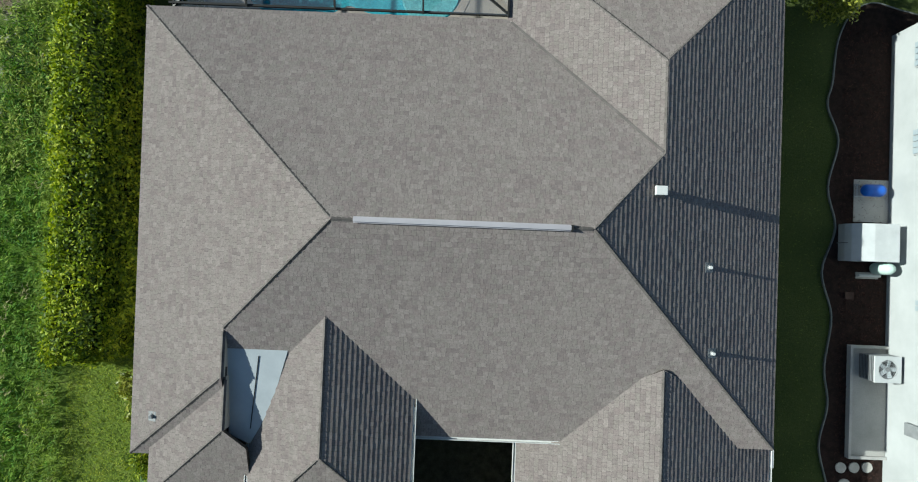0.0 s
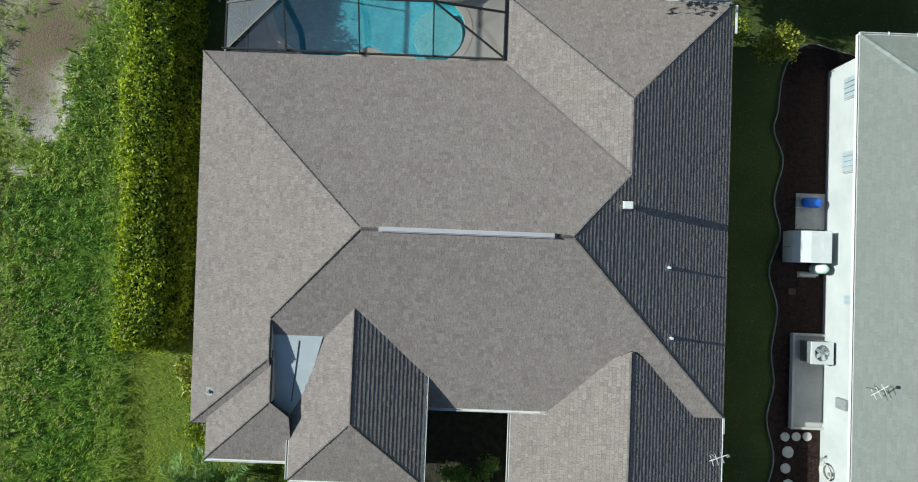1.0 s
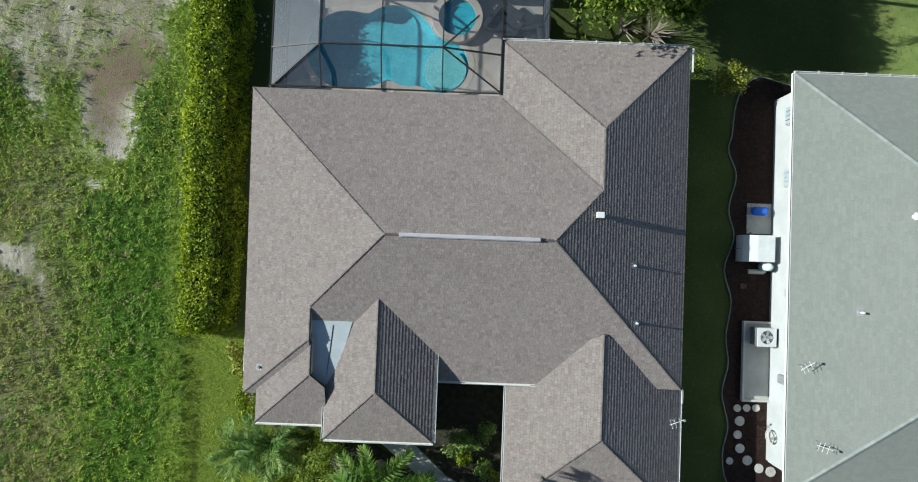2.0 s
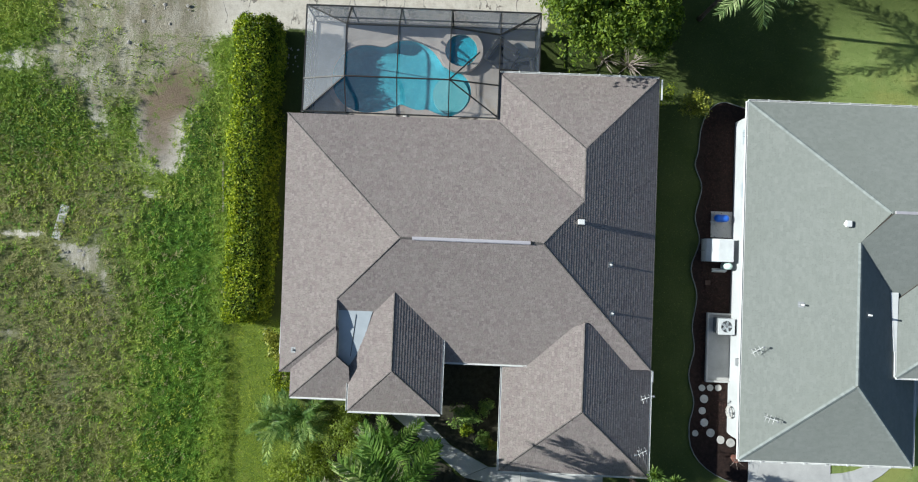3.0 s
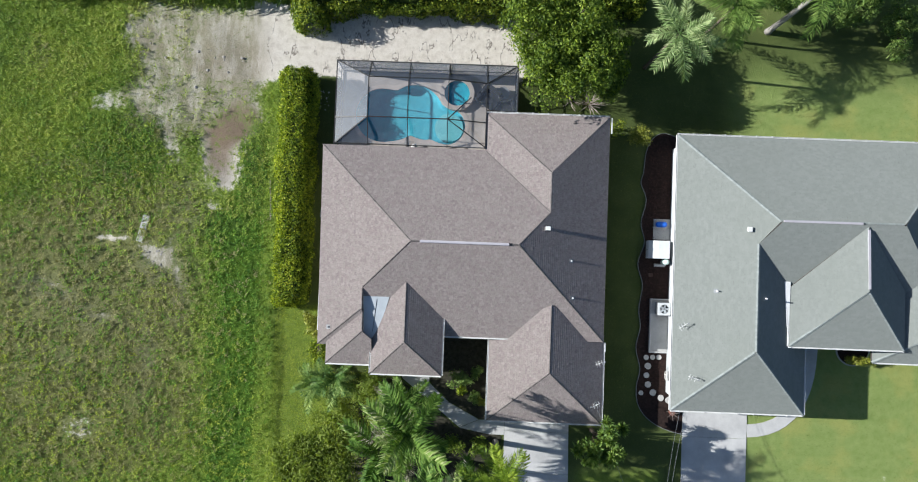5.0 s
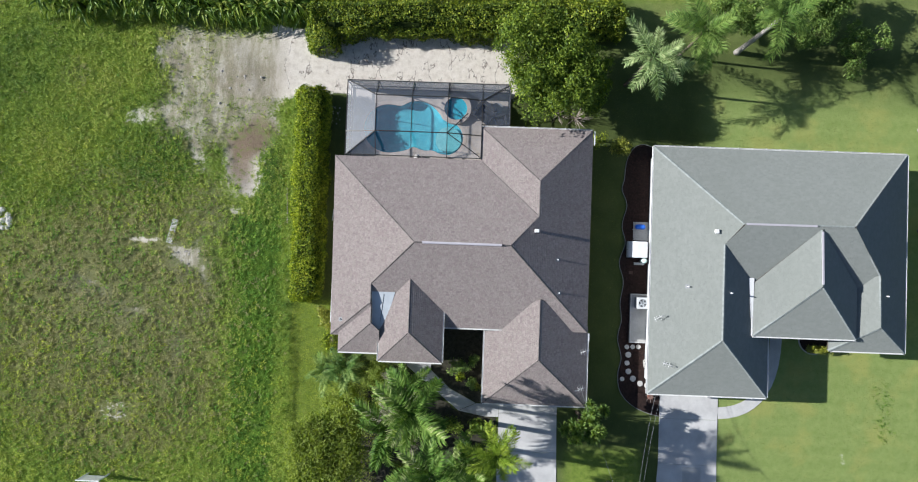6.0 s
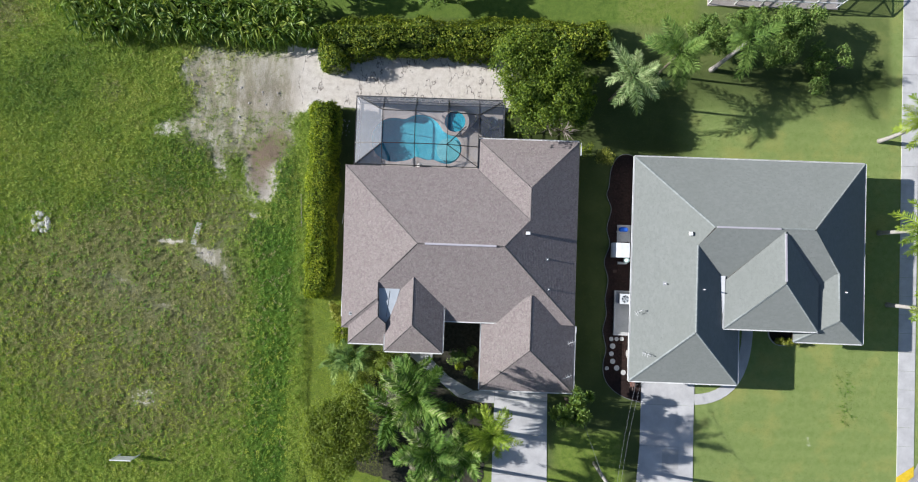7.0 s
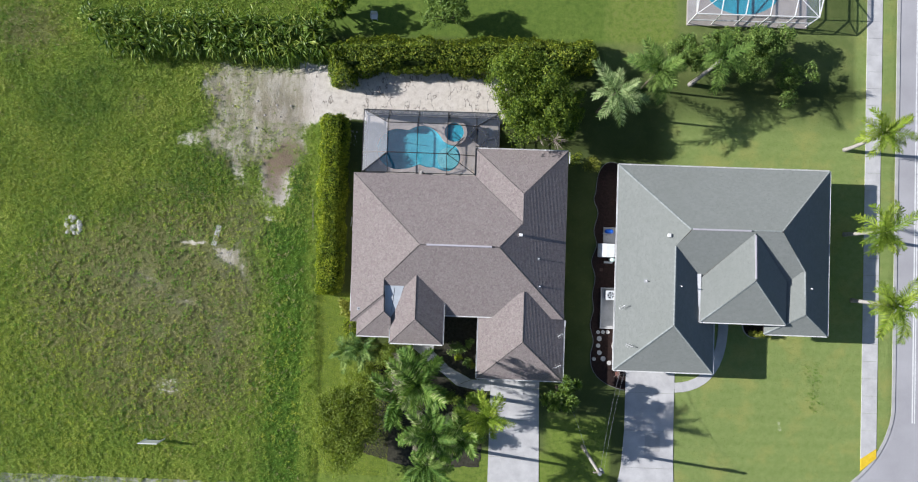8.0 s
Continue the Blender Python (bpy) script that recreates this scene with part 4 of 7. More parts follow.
for q in ([(4.10, -12.3), (4.10, -11.3), (2.33, -11.32), (0.98, -11.92), (3.02, -12.3)], [(0.95, -11.90), (2.28, -11.30), (0.2, -10.22), (-1.72, -9.76)], [(-1.76, -9.74), (0.15, -10.18), (-1.3, -8.85), (-1.3, -7.0), (-3.3, -7.0), (-3.2, -8.6)]):
    part("slab", prism(q[::-1], -0.08, 0.03), M_CONCRETE, path1)


def strip(points, width):
    """The outline of a strip of that width along points."""
    l, r = [], []
    for i, p in enumerate(points):
        a, b = points[max(i - 1, 0)], points[min(i + 1, len(points) - 1)]
        d = Vector((b[0] - a[0], b[1] - a[1])).normalized()
        l.append((p[0] - d.y * width / 2, p[1] + d.x * width / 2))
        r.append((p[0] + d.y * width / 2, p[1] - d.x * width / 2))
    return r + l[::-1]


def bezier(a, b, c, d, n=12):
    out = []
    for i in range(n + 1):
        t = i / n
        w = ((1 - t) ** 3, 3 * t * (1 - t) ** 2, 3 * t * t * (1 - t), t ** 3)
        out.append(tuple(sum(k * p[j] for k, p in zip(w, (a, b, c, d))) for j in (0, 1)))
    return out


single("garden_walk", prism(strip(bezier((21.12, -11.35), (24.2, -11.2), (25.6, -9.0), (25.5, -4.5)), 0.9), -0.08, 0.03), M_CONCRETE, "curved pale concrete walk to the porch", "path", kind="structure")


# ---------------------------------------------------------------- the brown-roofed house
house = thing("house", 0, 0, 0, "one-storey house with brown shingle hip roofs", "house")
E, R = 2.71, 5.25
roof_slope(house, [(-5.65, -5.2, E), (10.25, -5.2, E), (4.22, 0.97, R), (-2.55, 0.97, R), (-5.65, -2.05, 4.00)], M_SHINGLE, pieces=(-0.6, 2.4, -0.9, 0.9))
roof_slope(house, [(1.95, 7.3, E), (-8.9, 7.3, E), (-2.55, 0.97, R), (4.22, 0.97, R), (6.25, 3.14, 4.38)], M_SHINGLE)
roof_slope(house, [(-8.9, 7.3, E), (-8.7, -6.03, E), (-5.65, -3.45, 3.98), (-5.65, -2.1, 3.98), (-2.55, 0.97, R)], M_SHINGLE,
           split=[[(-8.9, 7.3, E), (-8.76, -2.1, E), (-5.65, -2.1, 3.98), (-2.55, 0.97, R)], [(-8.76, -2.1, E), (-8.7, -6.03, E), (-5.65, -3.45, 3.98), (-5.65, -2.1, 3.98)]])
roof_slope(house, [(10.25, -5.2, E), (10.25, 9.8, E), (6.25, 5.7, 4.38), (6.25, 3.14, 4.38), (4.22, 0.97, R)], M_SHINGLE,
           split=[[(10.25, -5.2, E), (10.25, 3.14, E), (6.25, 3.14, 4.38), (4.22, 0.97, R)], [(10.25, 3.14, E), (10.25, 9.8, E), (6.25, 5.7, 4.38), (6.25, 3.14, 4.38)]], thick=0.0150)
roof_slope(house, [(1.95, 9.8, E), (1.95, 7.3, E), (6.25, 3.14, 4.38), (6.25, 5.7, 4.38)], M_SHINGLE)
roof_slope(house, [(10.25, 9.8, E), (1.95, 9.8, E), (6.25, 5.7, 4.38)], M_SHINGLE)
roof_slope(house, [(-8.7, -6.03, E), (-5.65, -6.03, E), (-5.65, -3.45, 3.98)], M_SHINGLE)
roof_slope(house, [(-8.1, -3.2, 2.8), (-8.1, -7.25, 2.8), (-5.6, -4.95, 3.84), (-5.6, -3.2, 3.84)], M_SHINGLE)
roof_slope(house, [(-8.1, -7.25, 2.8), (-5.0, -7.25, 2.8), (-5.0, -5.5, 3.58), (-5.6, -4.95, 3.84)], M_SHINGLE)
roof_slope(house, [(-5.05, -3.9, 3.2), (-5.05, -7.75, 3.2), (-2.81, -5.5, 4.17), (-2.81, -1.57, 4.17)], M_SHINGLE)
roof_slope(house, [(-0.38, -7.75, 3.2), (-0.38, -3.9, 3.2), (-2.81, -1.57, 4.17), (-2.81, -5.5, 4.17)], M_SHINGLE, thick=0.0150)
roof_slope(house, [(-5.05, -7.75, 3.2), (-0.38, -7.75, 3.2), (-2.81, -5.5, 4.17)], M_SHINGLE)
roof_slope(house, [(2.72, -4.8, 2.2), (2.72, -10.75, 2.2), (6.6, -7.2, 3.80), (6.6, -2.8, 3.80)], M_SHINGLE)
roof_slope(house, [(10.4, -10.75, 2.2), (10.4, -4.8, 2.2), (6.6, -2.8, 3.80), (6.6, -7.2, 3.80)], M_SHINGLE, thick=0.0150)
roof_slope(house, [(2.72, -10.75, 2.2), (10.4, -10.75, 2.2), (6.6, -7.2, 3.80)], M_SHINGLE)
for a, b in (((-8.9, 7.3, E), (-2.55, 0.97, R)), ((10.25, -5.2, E), (4.22, 0.97, R)), ((6.25, 3.14, 4.38), (4.22, 0.97, R)), ((10.25, 9.8, E), (6.25, 5.7, 4.38)),
             ((1.95, 9.8, E), (6.25, 5.7, 4.38)), ((6.25, 3.0, 4.38), (6.25, 5.7, 4.38)), ((-5.65, -2.1, 3.98), (-2.55, 0.97, R)), ((-8.7, -6.03, E), (-5.65, -3.45, 3.98)),
             ((-8.1, -7.25, 2.8), (-5.6, -4.95, 3.84)), ((-5.05, -7.75, 3.2), (-2.81, -5.5, 4.17)), ((-0.38, -7.75, 3.2), (-2.81, -5.5, 4.17)), ((-2.81, -5.5, 4.17), (-2.81, -1.6, 4.17)),
             ((2.72, -10.75, 2.2), (6.6, -7.2, 3.80)), ((10.4, -10.75, 2.2), (6.6, -7.2, 3.80)), ((6.6, -7.2, 3.80), (6.6, -2.85, 3.80)), ((-2.55, 0.97, R), (4.22, 0.97, R)),
             ((-5.65, -3.45, 3.98), (-5.65, -2.1, 3.98)), ((-5.6, -4.95, 3.84), (-5.6, -3.5, 3.84))):
    cap_line(house, a, b, M_CAP)
part("gable_wall", box(-5.66, -5.60, -3.45, -2.1, 3.1, 3.92), M_STUCCO, house)
part("gable_wall", box(-5.62, -5.57, -4.95, -3.45, 3.0, 3.79), M_STUCCO, house)
cricket = bmesh.new()
top = [(px, py, 3.72 + 0.171 * (py + 2.85)) for px, py in ((-5.6, -2.3), (-5.6, -5.2), (-5.0, -5.45), (-4.4, -4.4), (-3.8, -2.3))]
cv = [cricket.verts.new(p) for p in top]
cricket.faces.new(cv)
g = bmesh.ops.extrude_face_region(cricket, geom=list(cricket.faces))
bmesh.ops.translate(cricket, verts=[v for v in g["geom"] if isinstance(v, bmesh.types.BMVert)], vec=(0, 0, -0.12))
bmesh.ops.triangulate(cricket, faces=list(cricket.faces))
crick = part("flat_valley", cricket, M_METAL, house, "bluish grey sheet-metal valley between the roofs")
part("seam", bar((-4.72, -2.87, 3.725), (-4.98, -5.0, 3.36), 0.022, 0.02), M_BRONZE, crick)
part("valley_strip", bar((2.05, 7.2, 2.765), (6.2, 3.19, 4.38), 0.07, 0.025), M_CAP, house, "dark debris-stained valley strip")
# eaves
for a, b, z, o, gut, br in (((-8.9, 7.3), (-8.7, -6.03), E, (-1, 0), False, False), ((1.95, 7.3), (-8.9, 7.3), E, (0, 1), False, False), ((10.25, -5.2), (10.25, 9.8), E, (1, 0), False, False),
                            ((-0.3, -5.2), (4.0, -5.2), E, (0, -1), True, False), ((9.0, -5.2), (10.25, -5.2), E, (0, -1), False, False), ((10.25, 9.8), (1.95, 9.8), E, (0, 1), True, True),
                            ((1.95, 9.8), (1.95, 7.3), E, (-1, 0), False, False), ((-8.1, -7.25), (-5.05, -7.25), 2.8, (0, -1), True, False), ((-8.1, -6.0), (-8.1, -7.25), 2.8, (-1, 0), False, False),
                            ((-5.05, -5.3), (-5.05, -7.75), 3.2, (-1, 0), True, False), ((-5.05, -7.75), (-0.38, -7.75), 3.2, (0, -1), True, False), ((-0.38, -7.75), (-0.38, -4.0), 3.2, (1, 0), True, False),
                            ((2.72, -5.3), (2.72, -10.75), 2.2, (-1, 0), True, False), ((2.72, -10.75), (10.4, -10.75), 2.2, (0, -1), True, False), ((10.4, -10.75), (10.4, -5.3), 2.2, (1, 0), True, False)):
    fascia(house, a, b, z, M_BRONZE if o == (0, 1) and not gut else M_WHITE, o, gut, br)
part("downspout", bar((10.5, -5.9, 2.15), (10.5, -5.3, 2.15), 0.09, 0.08), M_WHITE, house)
part("downspout", bar((10.38, 8.7, 2.66), (10.38, 9.75, 2.66), 0.08, 0.07), M_WHITE, house)
# walls, set back under the eaves
wall_run(house, [(-8.3, 6.7), (2.5, 6.7), (2.5, 9.2), (9.65, 9.2), (9.65, -5.2), (9.65, -4.7), (-0.95, -4.7)], 0, 2.62, M_STUCCO)
wall_run(house, [(-8.3, 6.7), (-8.1, -5.4), (-7.6, -5.4), (-7.6, -6.7), (-4.5, -6.7)], 0, 2.62, M_STUCCO)
wall_run(house, [(-4.5, -6.7), (-4.5, -7.2), (-0.95, -7.2), (-0.95, -4.7)], 0, 3.05, M_STUCCO)
wall_run(house, [(3.2, -4.7), (3.2, -10.25), (9.85, -10.25), (9.85, -4.7)], 0, 2.08, M_STUCCO)
soff = bmesh.new()
for x0, x1, y0, y1, z in ((-8.8, 10.2, -5.15, 7.25, 2.50), (2.0, 10.2, 7.2, 9.75, 2.50), (2.76, 10.36, -10.7, -5.1, 2.0), (-5.0, -0.42, -7.7, -5.1, 3.0), (-8.05, -5.0, -7.2, -5.1, 2.55)):
    box(x0, x1, y0, y1, z, z + 0.04, soff)
part("soffit", soff, M_WHITE, house)
# ridge vent
vent = part("ridge_vent", bar((-1.98, 0.97, R + 0.055), (3.6, 0.97, R + 0.055), 0.11, 0.07), M_VENT, house, "pale lilac-grey metal ridge vent")
for s in (-1, 1):
    part("vent_flange", bar((-1.98, 0.97 + s * 0.07, R + 0.02), (3.6, 0.97 + s * 0.07, R + 0.02), 0.03, 0.02), M_VENT, vent)
part("vent_end", box(3.6, 3.66, 0.89, 1.05, R - 0.01, R + 0.085), M_BRONZE, vent)


def roof_z(x):
    return 2.71 + (10.25 - x) * 0.4233


def vent_stack(x, y, z):
    s = thing("roof_vent", x, y, z, "white metal exhaust hood on the brown roof", "roof vent")
    part("duct", rod((0, 0, -0.15), (0, 0, 0.16), 0.09, seg=16), M_WHITE, s, smooth=False)
    hood = bmesh.new()
    box(-0.16, 0.16, -0.125, 0.125, 0.13, 0.25, hood)
    part("hood", hood, M_WHITE, s, bevel=0.025)
    part("lip", box(0.155, 0.175, -0.12, 0.12, 0.135, 0.20), M_GREYPL, s)
    part("flashing", box(-0.20, 0.20, -0.18, 0.18, -0.03, 0.010), M_CAP, s).rotation_euler = (0, radians(22.9), 0)


def plumbing_pipe(x, y, z, h=0.16, tilt=22.9, mat=M_WHITE, label="short white plumbing vent pipe on the roof"):
    s = thing("vent_pipe", x, y, z, label, "vent pipe", "plumbing vents")
    part("pipe", rod((0, 0, -0.1), (0, 0, h), 0.045, seg=12), mat, s)
    part("boot", rod((0, 0, -0.04), (0, 0, 0.07), 0.11, seg=12, r2=0.05), M_GREYPL, s)
    part("flange", box(-0.14, 0.14, -0.14, 0.14, -0.01, 0.012), M_GREYPL, s).rotation_euler = (0, radians(tilt), 0)


vent_stack(6.08, 2.1, roof_z(6.08))
plumbing_pipe(7.78, 0.1, roof_z(7.78))
plumbing_pipe(7.95, -2.3, roof_z(7.95))
plumbing_pipe(-7.95, -4.85, 2.71 + 0.78 * 0.397, 0.14, -21.7, M_GREYPL, "short dark plumbing vent pipe on the roof")


def dish(x, y, z, turn, label, reflector=True):
    """A small antenna on a tripod mast."""
    s = thing("roof_antenna", x, y, z, label, "antenna", "roof antennas")
    s.rotation_euler = (0, 0, radians(turn))
    part("mast", rod((0, 0, -0.05), (0, 0, 0.5), 0.015), M_GREYPL, s)
    for a in (20, 140, 260):
        part("strut", rod((0.22 * math.cos(radians(a)), 0.22 * math.sin(radians(a)), -0.03), (0, 0, 0.3), 0.008), M_GREYPL, s)
    part("arm", rod((-0.30, 0, 0.47), (0.34, 0.05, 0.56), 0.014), M_WHITE, s)
    part("receiver", box(0.31, 0.40, -0.03, 0.05, 0.52, 0.60), M_GREYPL, s)
    if reflector:
        bm = bmesh.new()
        bmesh.ops.create_uvsphere(bm, u_segments=20, v_segments=10, radius=0.36)
        bmesh.ops.delete(bm, geom=[v for v in bm.verts if v.co.z > -0.26], context="VERTS")
        bmesh.ops.translate(bm, verts=list(bm.verts), vec=(0, 0, 0.34))
        bmesh.ops.solidify(bm, geom=list(bm.faces), thickness=0.012)
        d = part("reflector", bm, M_WHITEPL, s, smooth=True)
        d.matrix_basis = Matrix.Translation((-0.05, 0, 0.5)) @ pose(0, 0, 0, 0, 62, 0)
    else:
        for k in (-0.22, -0.05, 0.15):
            part("element", rod((k, -0.2, 0.48 + 0.14 * (k + 0.3)), (k, 0.2, 0.48 + 0.14 * (k + 0.3)), 0.008), M_WHITE, s)


dish(9.85, -9.3, 2.4, 200, "small white aerial on the garage roof corner", False)
dish(10.05, -6.6, 2.33, 20, "small white aerial bracket near the garage eave", False)

# ---------------------------------------------------------------- the grey-green-roofed house
nb = thing("house", 0, 0, 0, "white stucco house with grey-green shingle hip roofs", "house")
E2, R2, G2, S2, P2, PE2 = 2.98, 5.60, 5.08, 4.28, 5.70, 3.92
W2, N2, X2, SY2 = 14.72, 8.74, 33.34, -9.42
kw = dict(thick=0.006, jitter=0.001, gap=0.0006, groove=0.0012, tab=0.23)
ridge_w, ridge_e, wing_n, wing_s = (20.33, 3.04, R2), (27.94, 3.08, R2), (19.23, 1.62, G2), (19.23, -5.12, G2)
step_n, step_s, porch_s, porch_n = (30.62, -0.2, S2), (30.72, -3.88, S2), (25.75, -1.1, P2), (25.63, 2.88, P2)
roof_slope(nb, [(W2, N2, E2), (W2, SY2, E2), wing_s, wing_n, ridge_w], M_SHINGLE2,
           split=[[(W2, N2, E2), (W2, 1.6, E2), wing_n, ridge_w], [(W2, 1.6, E2), (W2, SY2, E2), wing_s, wing_n]], **kw)
roof_slope(nb, [(X2, N2, E2), (W2, N2, E2), ridge_w, ridge_e], M_SHINGLE2, **kw)
roof_slope(nb, [(X2, -5.8, E2), (X2, N2, E2), ridge_e, step_n, step_s], M_SHINGLE2,
           split=[[(X2, -0.2, E2), (X2, N2, E2), ridge_e, step_n], [(X2, -5.8, E2), (X2, -0.2, E2), step_n, step_s]], **kw)
roof_slope(nb, [(23.4, -2.7, E2), (31.5, -2.7, E2), step_n, ridge_e, ridge_w, wing_n], M_SHINGLE2, **kw)
roof_slope(nb, [(23.4, SY2, E2), (23.4, -2.7, E2), wing_n, wing_s], M_SHINGLE2, **kw)
roof_slope(nb, [(W2, SY2, E2), (23.4, SY2, E2), wing_s], M_SHINGLE2, **kw)
roof_slope(nb, [(21.85, -1.05, PE2), (21.85, -4.85, PE2), porch_s, porch_n], M_SHINGLE2, **kw)
roof_slope(nb, [(29.22, -4.85, PE2), (29.22, -1.05, PE2), porch_n, porch_s], M_SHINGLE2, **kw)
roof_slope(nb, [(21.85, -4.85, PE2), (29.22, -4.85, PE2), porch_s], M_SHINGLE2, **kw)
roof_slope(nb, [(27.8, -1.0, E2), (27.8, -5.8, E2), step_s, step_n], M_SHINGLE2, **kw)
roof_slope(nb, [(27.8, -5.8, E2), (X2, -5.8, E2), step_s], M_SHINGLE2, **kw)
for a, b in (((W2, N2, E2), ridge_w), ((X2, N2, E2), ridge_e), ((W2, SY2, E2), wing_s), ((23.4, SY2, E2), wing_s), (wing_s, wing_n),
             ((21.85, -4.85, PE2), porch_s), ((29.22, -4.85, PE2), porch_s), (porch_s, porch_n), ((27.8, -5.8, E2), step_s), ((X2, -5.8, E2), step_s),
             (step_s, step_n), (step_n, ridge_e), (ridge_w, ridge_e)):
    cap_line(nb, a, b, M_CAP2, 0.20, joined=True)
for a, b, z, o, gut, br in (((W2, N2), (W2, SY2), E2, (-1, 0), True, False), ((X2, N2), (W2, N2), E2, (0, 1), True, True), ((X2, -5.8), (X2, N2), E2, (1, 0), True, False),
                            ((W2, SY2), (23.4, SY2), E2, (0, -1), True, True), ((23.4, SY2), (23.4, -4.6), E2, (1, 0), True, False), ((21.85, -4.85), (29.22, -4.85), PE2, (0, -1), True, False),
                            ((21.85, -1.3), (21.85, -4.85), PE2, (-1, 0), True, False), ((29.22, -4.85), (29.22, -1.2), PE2, (1, 0), False, False), ((28.0, -5.8), (X2, -5.8), E2, (0, -1), True, False)):
    fascia(nb, a, b, z, M_WHITE, o, gut, br)
fl = bmesh.new()
fl.faces.new([fl.verts.new(p) for p in ((21.45, -0.7, 4.00), (21.70, -3.6, 3.93), (21.84, -3.6, 3.91), (21.84, -0.7, 3.99))])
g = bmesh.ops.extrude_face_region(fl, geom=list(fl.faces))
bmesh.ops.translate(fl, verts=[v for v in g["geom"] if isinstance(v, bmesh.types.BMVert)], vec=(0, 0, -0.1))
part("flashing", fl, M_WHITE, nb, "white metal flashing beside the porch roof")
part("ridge_vent", bar((20.43, 3.04, R2 + 0.085), (25.3, 3.06, R2 + 0.085), 0.15, 0.06), M_VENT, nb, "pale metal ridge vent")
part("ridge_vent", bar((25.74, -0.95, P2 + 0.06), (25.64, 2.7, P2 + 0.06), 0.13, 0.05), M_VENT, nb, "pale metal ridge vent")
wall_run(nb, [(15.45, 8.2), (32.6, 8.2), (32.6, -5.05), (28.3, -5.05)], 0, 2.89, M_STUCCO2)
wall_run(nb, [(15.45, 8.3), (15.45, -8.85), (22.8, -8.85), (22.8, -3.0), (28.3, -3.0), (28.3, -5.05)], 0, 2.89, M_STUCCO2)
wall_run(nb, [(22.3, -1.0), (22.3, -4.3), (28.5, -4.3), (28.5, -1.0)], 2.8, 3.80, M_STUCCO2)
soff = bmesh.new()
for x0, x1, y0, y1, z in ((14.72, 33.3, -2.6, 8.72, 2.77), (14.72, 23.36, -9.38, -2.6, 2.77), (27.9, 33.3, -5.6, -2.6, 2.77), (21.9, 28.95, -4.8, -2.6, 3.71)):
    box(x0, x1, y0, y1, z, z + 0.04, soff)
part("soffit", soff, M_WHITE, nb)
for x in (23.9, 27.0):
    part("porch_column", box(x - 0.15, x + 0.15, -4.65, -4.35, 0, 3.65), M_STUCCO2, nb, bevel=0.02)


def shuttered_window(y, w, z0, z1):
    """A window in the west wall behind a ribbed grey storm panel."""
    win = part("window", box(15.30, 15.37, y - w / 2 - 0.03, y + w / 2 + 0.03, z0 - 0.03, z1 + 0.03), M_STUCCO2, nb)
    n = max(2, int(w / 0.18))
    for i in range(n):
        a = y - w / 2 + w * i / n
        part("panel_rib", box(15.255, 15.305, a + 0.015, a + w / n - 0.015, z0, z1), M_SHUTTER, win)


shuttered_window(7.25, 0.80, 1.25, 2.35)
shuttered_window(4.4, 0.80, 1.25, 2.35)
shuttered_window(-0.85, 0.36, 1.5, 2.35)
part("meter_box", box(15.20, 15.35, -5.0, -4.6, 1.2, 1.8), M_GREYPL, nb, bevel=0.02)
part("vent_grille", box(15.31, 15.35, -7.2, -6.9, 2.2, 2.4), M_GREYPL, nb)


def nb_z(x):
    return 2.98 + (x - 14.72) * 0.465


vs_ = thing("roof_vent", 18.68, 2.5, nb_z(18.68) - 0.06, "white metal exhaust hood on the grey-green roof", "roof vent")
part("duct", rod((0, 0, -0.1), (0, 0, 0.24), 0.10, seg=16), M_WHITE, vs_)
part("hood", box(-0.15, 0.13, -0.15, 0.15, 0.22, 0.34), M_WHITE, vs_, bevel=0.03)
part("opening", box(0.13, 0.16, -0.12, 0.12, 0.23, 0.32), M_DARK, vs_)
plumbing_pipe(17.05, -1.47, nb_z(17.05), 0.28, -26)
plumbing_pipe(19.85, -1.8, 5.08 - 0.62 * 0.504, 0.28, 27.5)
plumbing_pipe(31.3, -1.65, 2.98 + 2.04 * 0.4815, 0.28, 26.6)
dish(15.15, -3.85, 3.20, 30, "white TV aerial on a tripod at the roof edge", False)
dish(15.75, -7.1, 3.48, -20, "white TV aerial with a loose cable on the roof", False)

# ---------------------------------------------------------------- side yard between the houses
def swept(knots, n=6):
    """A smooth line through a few points."""
    out = []
    for k in range(len(knots) - 1):
        a, b, c, d = (Vector(knots[min(max(k + i, 0), len(knots) - 1)]) for i in (-1, 0, 1, 2))
        for i in range(n):
            t = i / n
            out.append(tuple(0.5 * (2 * b + (c - a) * t + (2 * a - 5 * b + 4 * c - d) * t * t + (3 * b - a - 3 * c + d) * t ** 3)))
    return out


edge_pts = swept([(16.6, 8.98), (15.64, 9.2), (14.65, 9.42), (13.93, 9.0), (13.49, 8.0), (13.35, 6.6), (13.2, 5.8), (13.6, 4.6), (13.28, 3.0), (13.56, 1.6), (13.14, 0.1), (13.5, -1.4), (13.3, -3.1), (13.44, -4.4), (13.18, -5.8), (13.5, -7.3), (13.3, -8.4), (13.3, -9.15)]) + bezier((13.3, -9.2), (13.4, -10.6), (14.8, -11.5), (16.55, -11.75), 8)
bed = thing("mulch_bed", 0, 0, 0, "dark red mulch bed with a wavy edge along the white house", "garden bed")
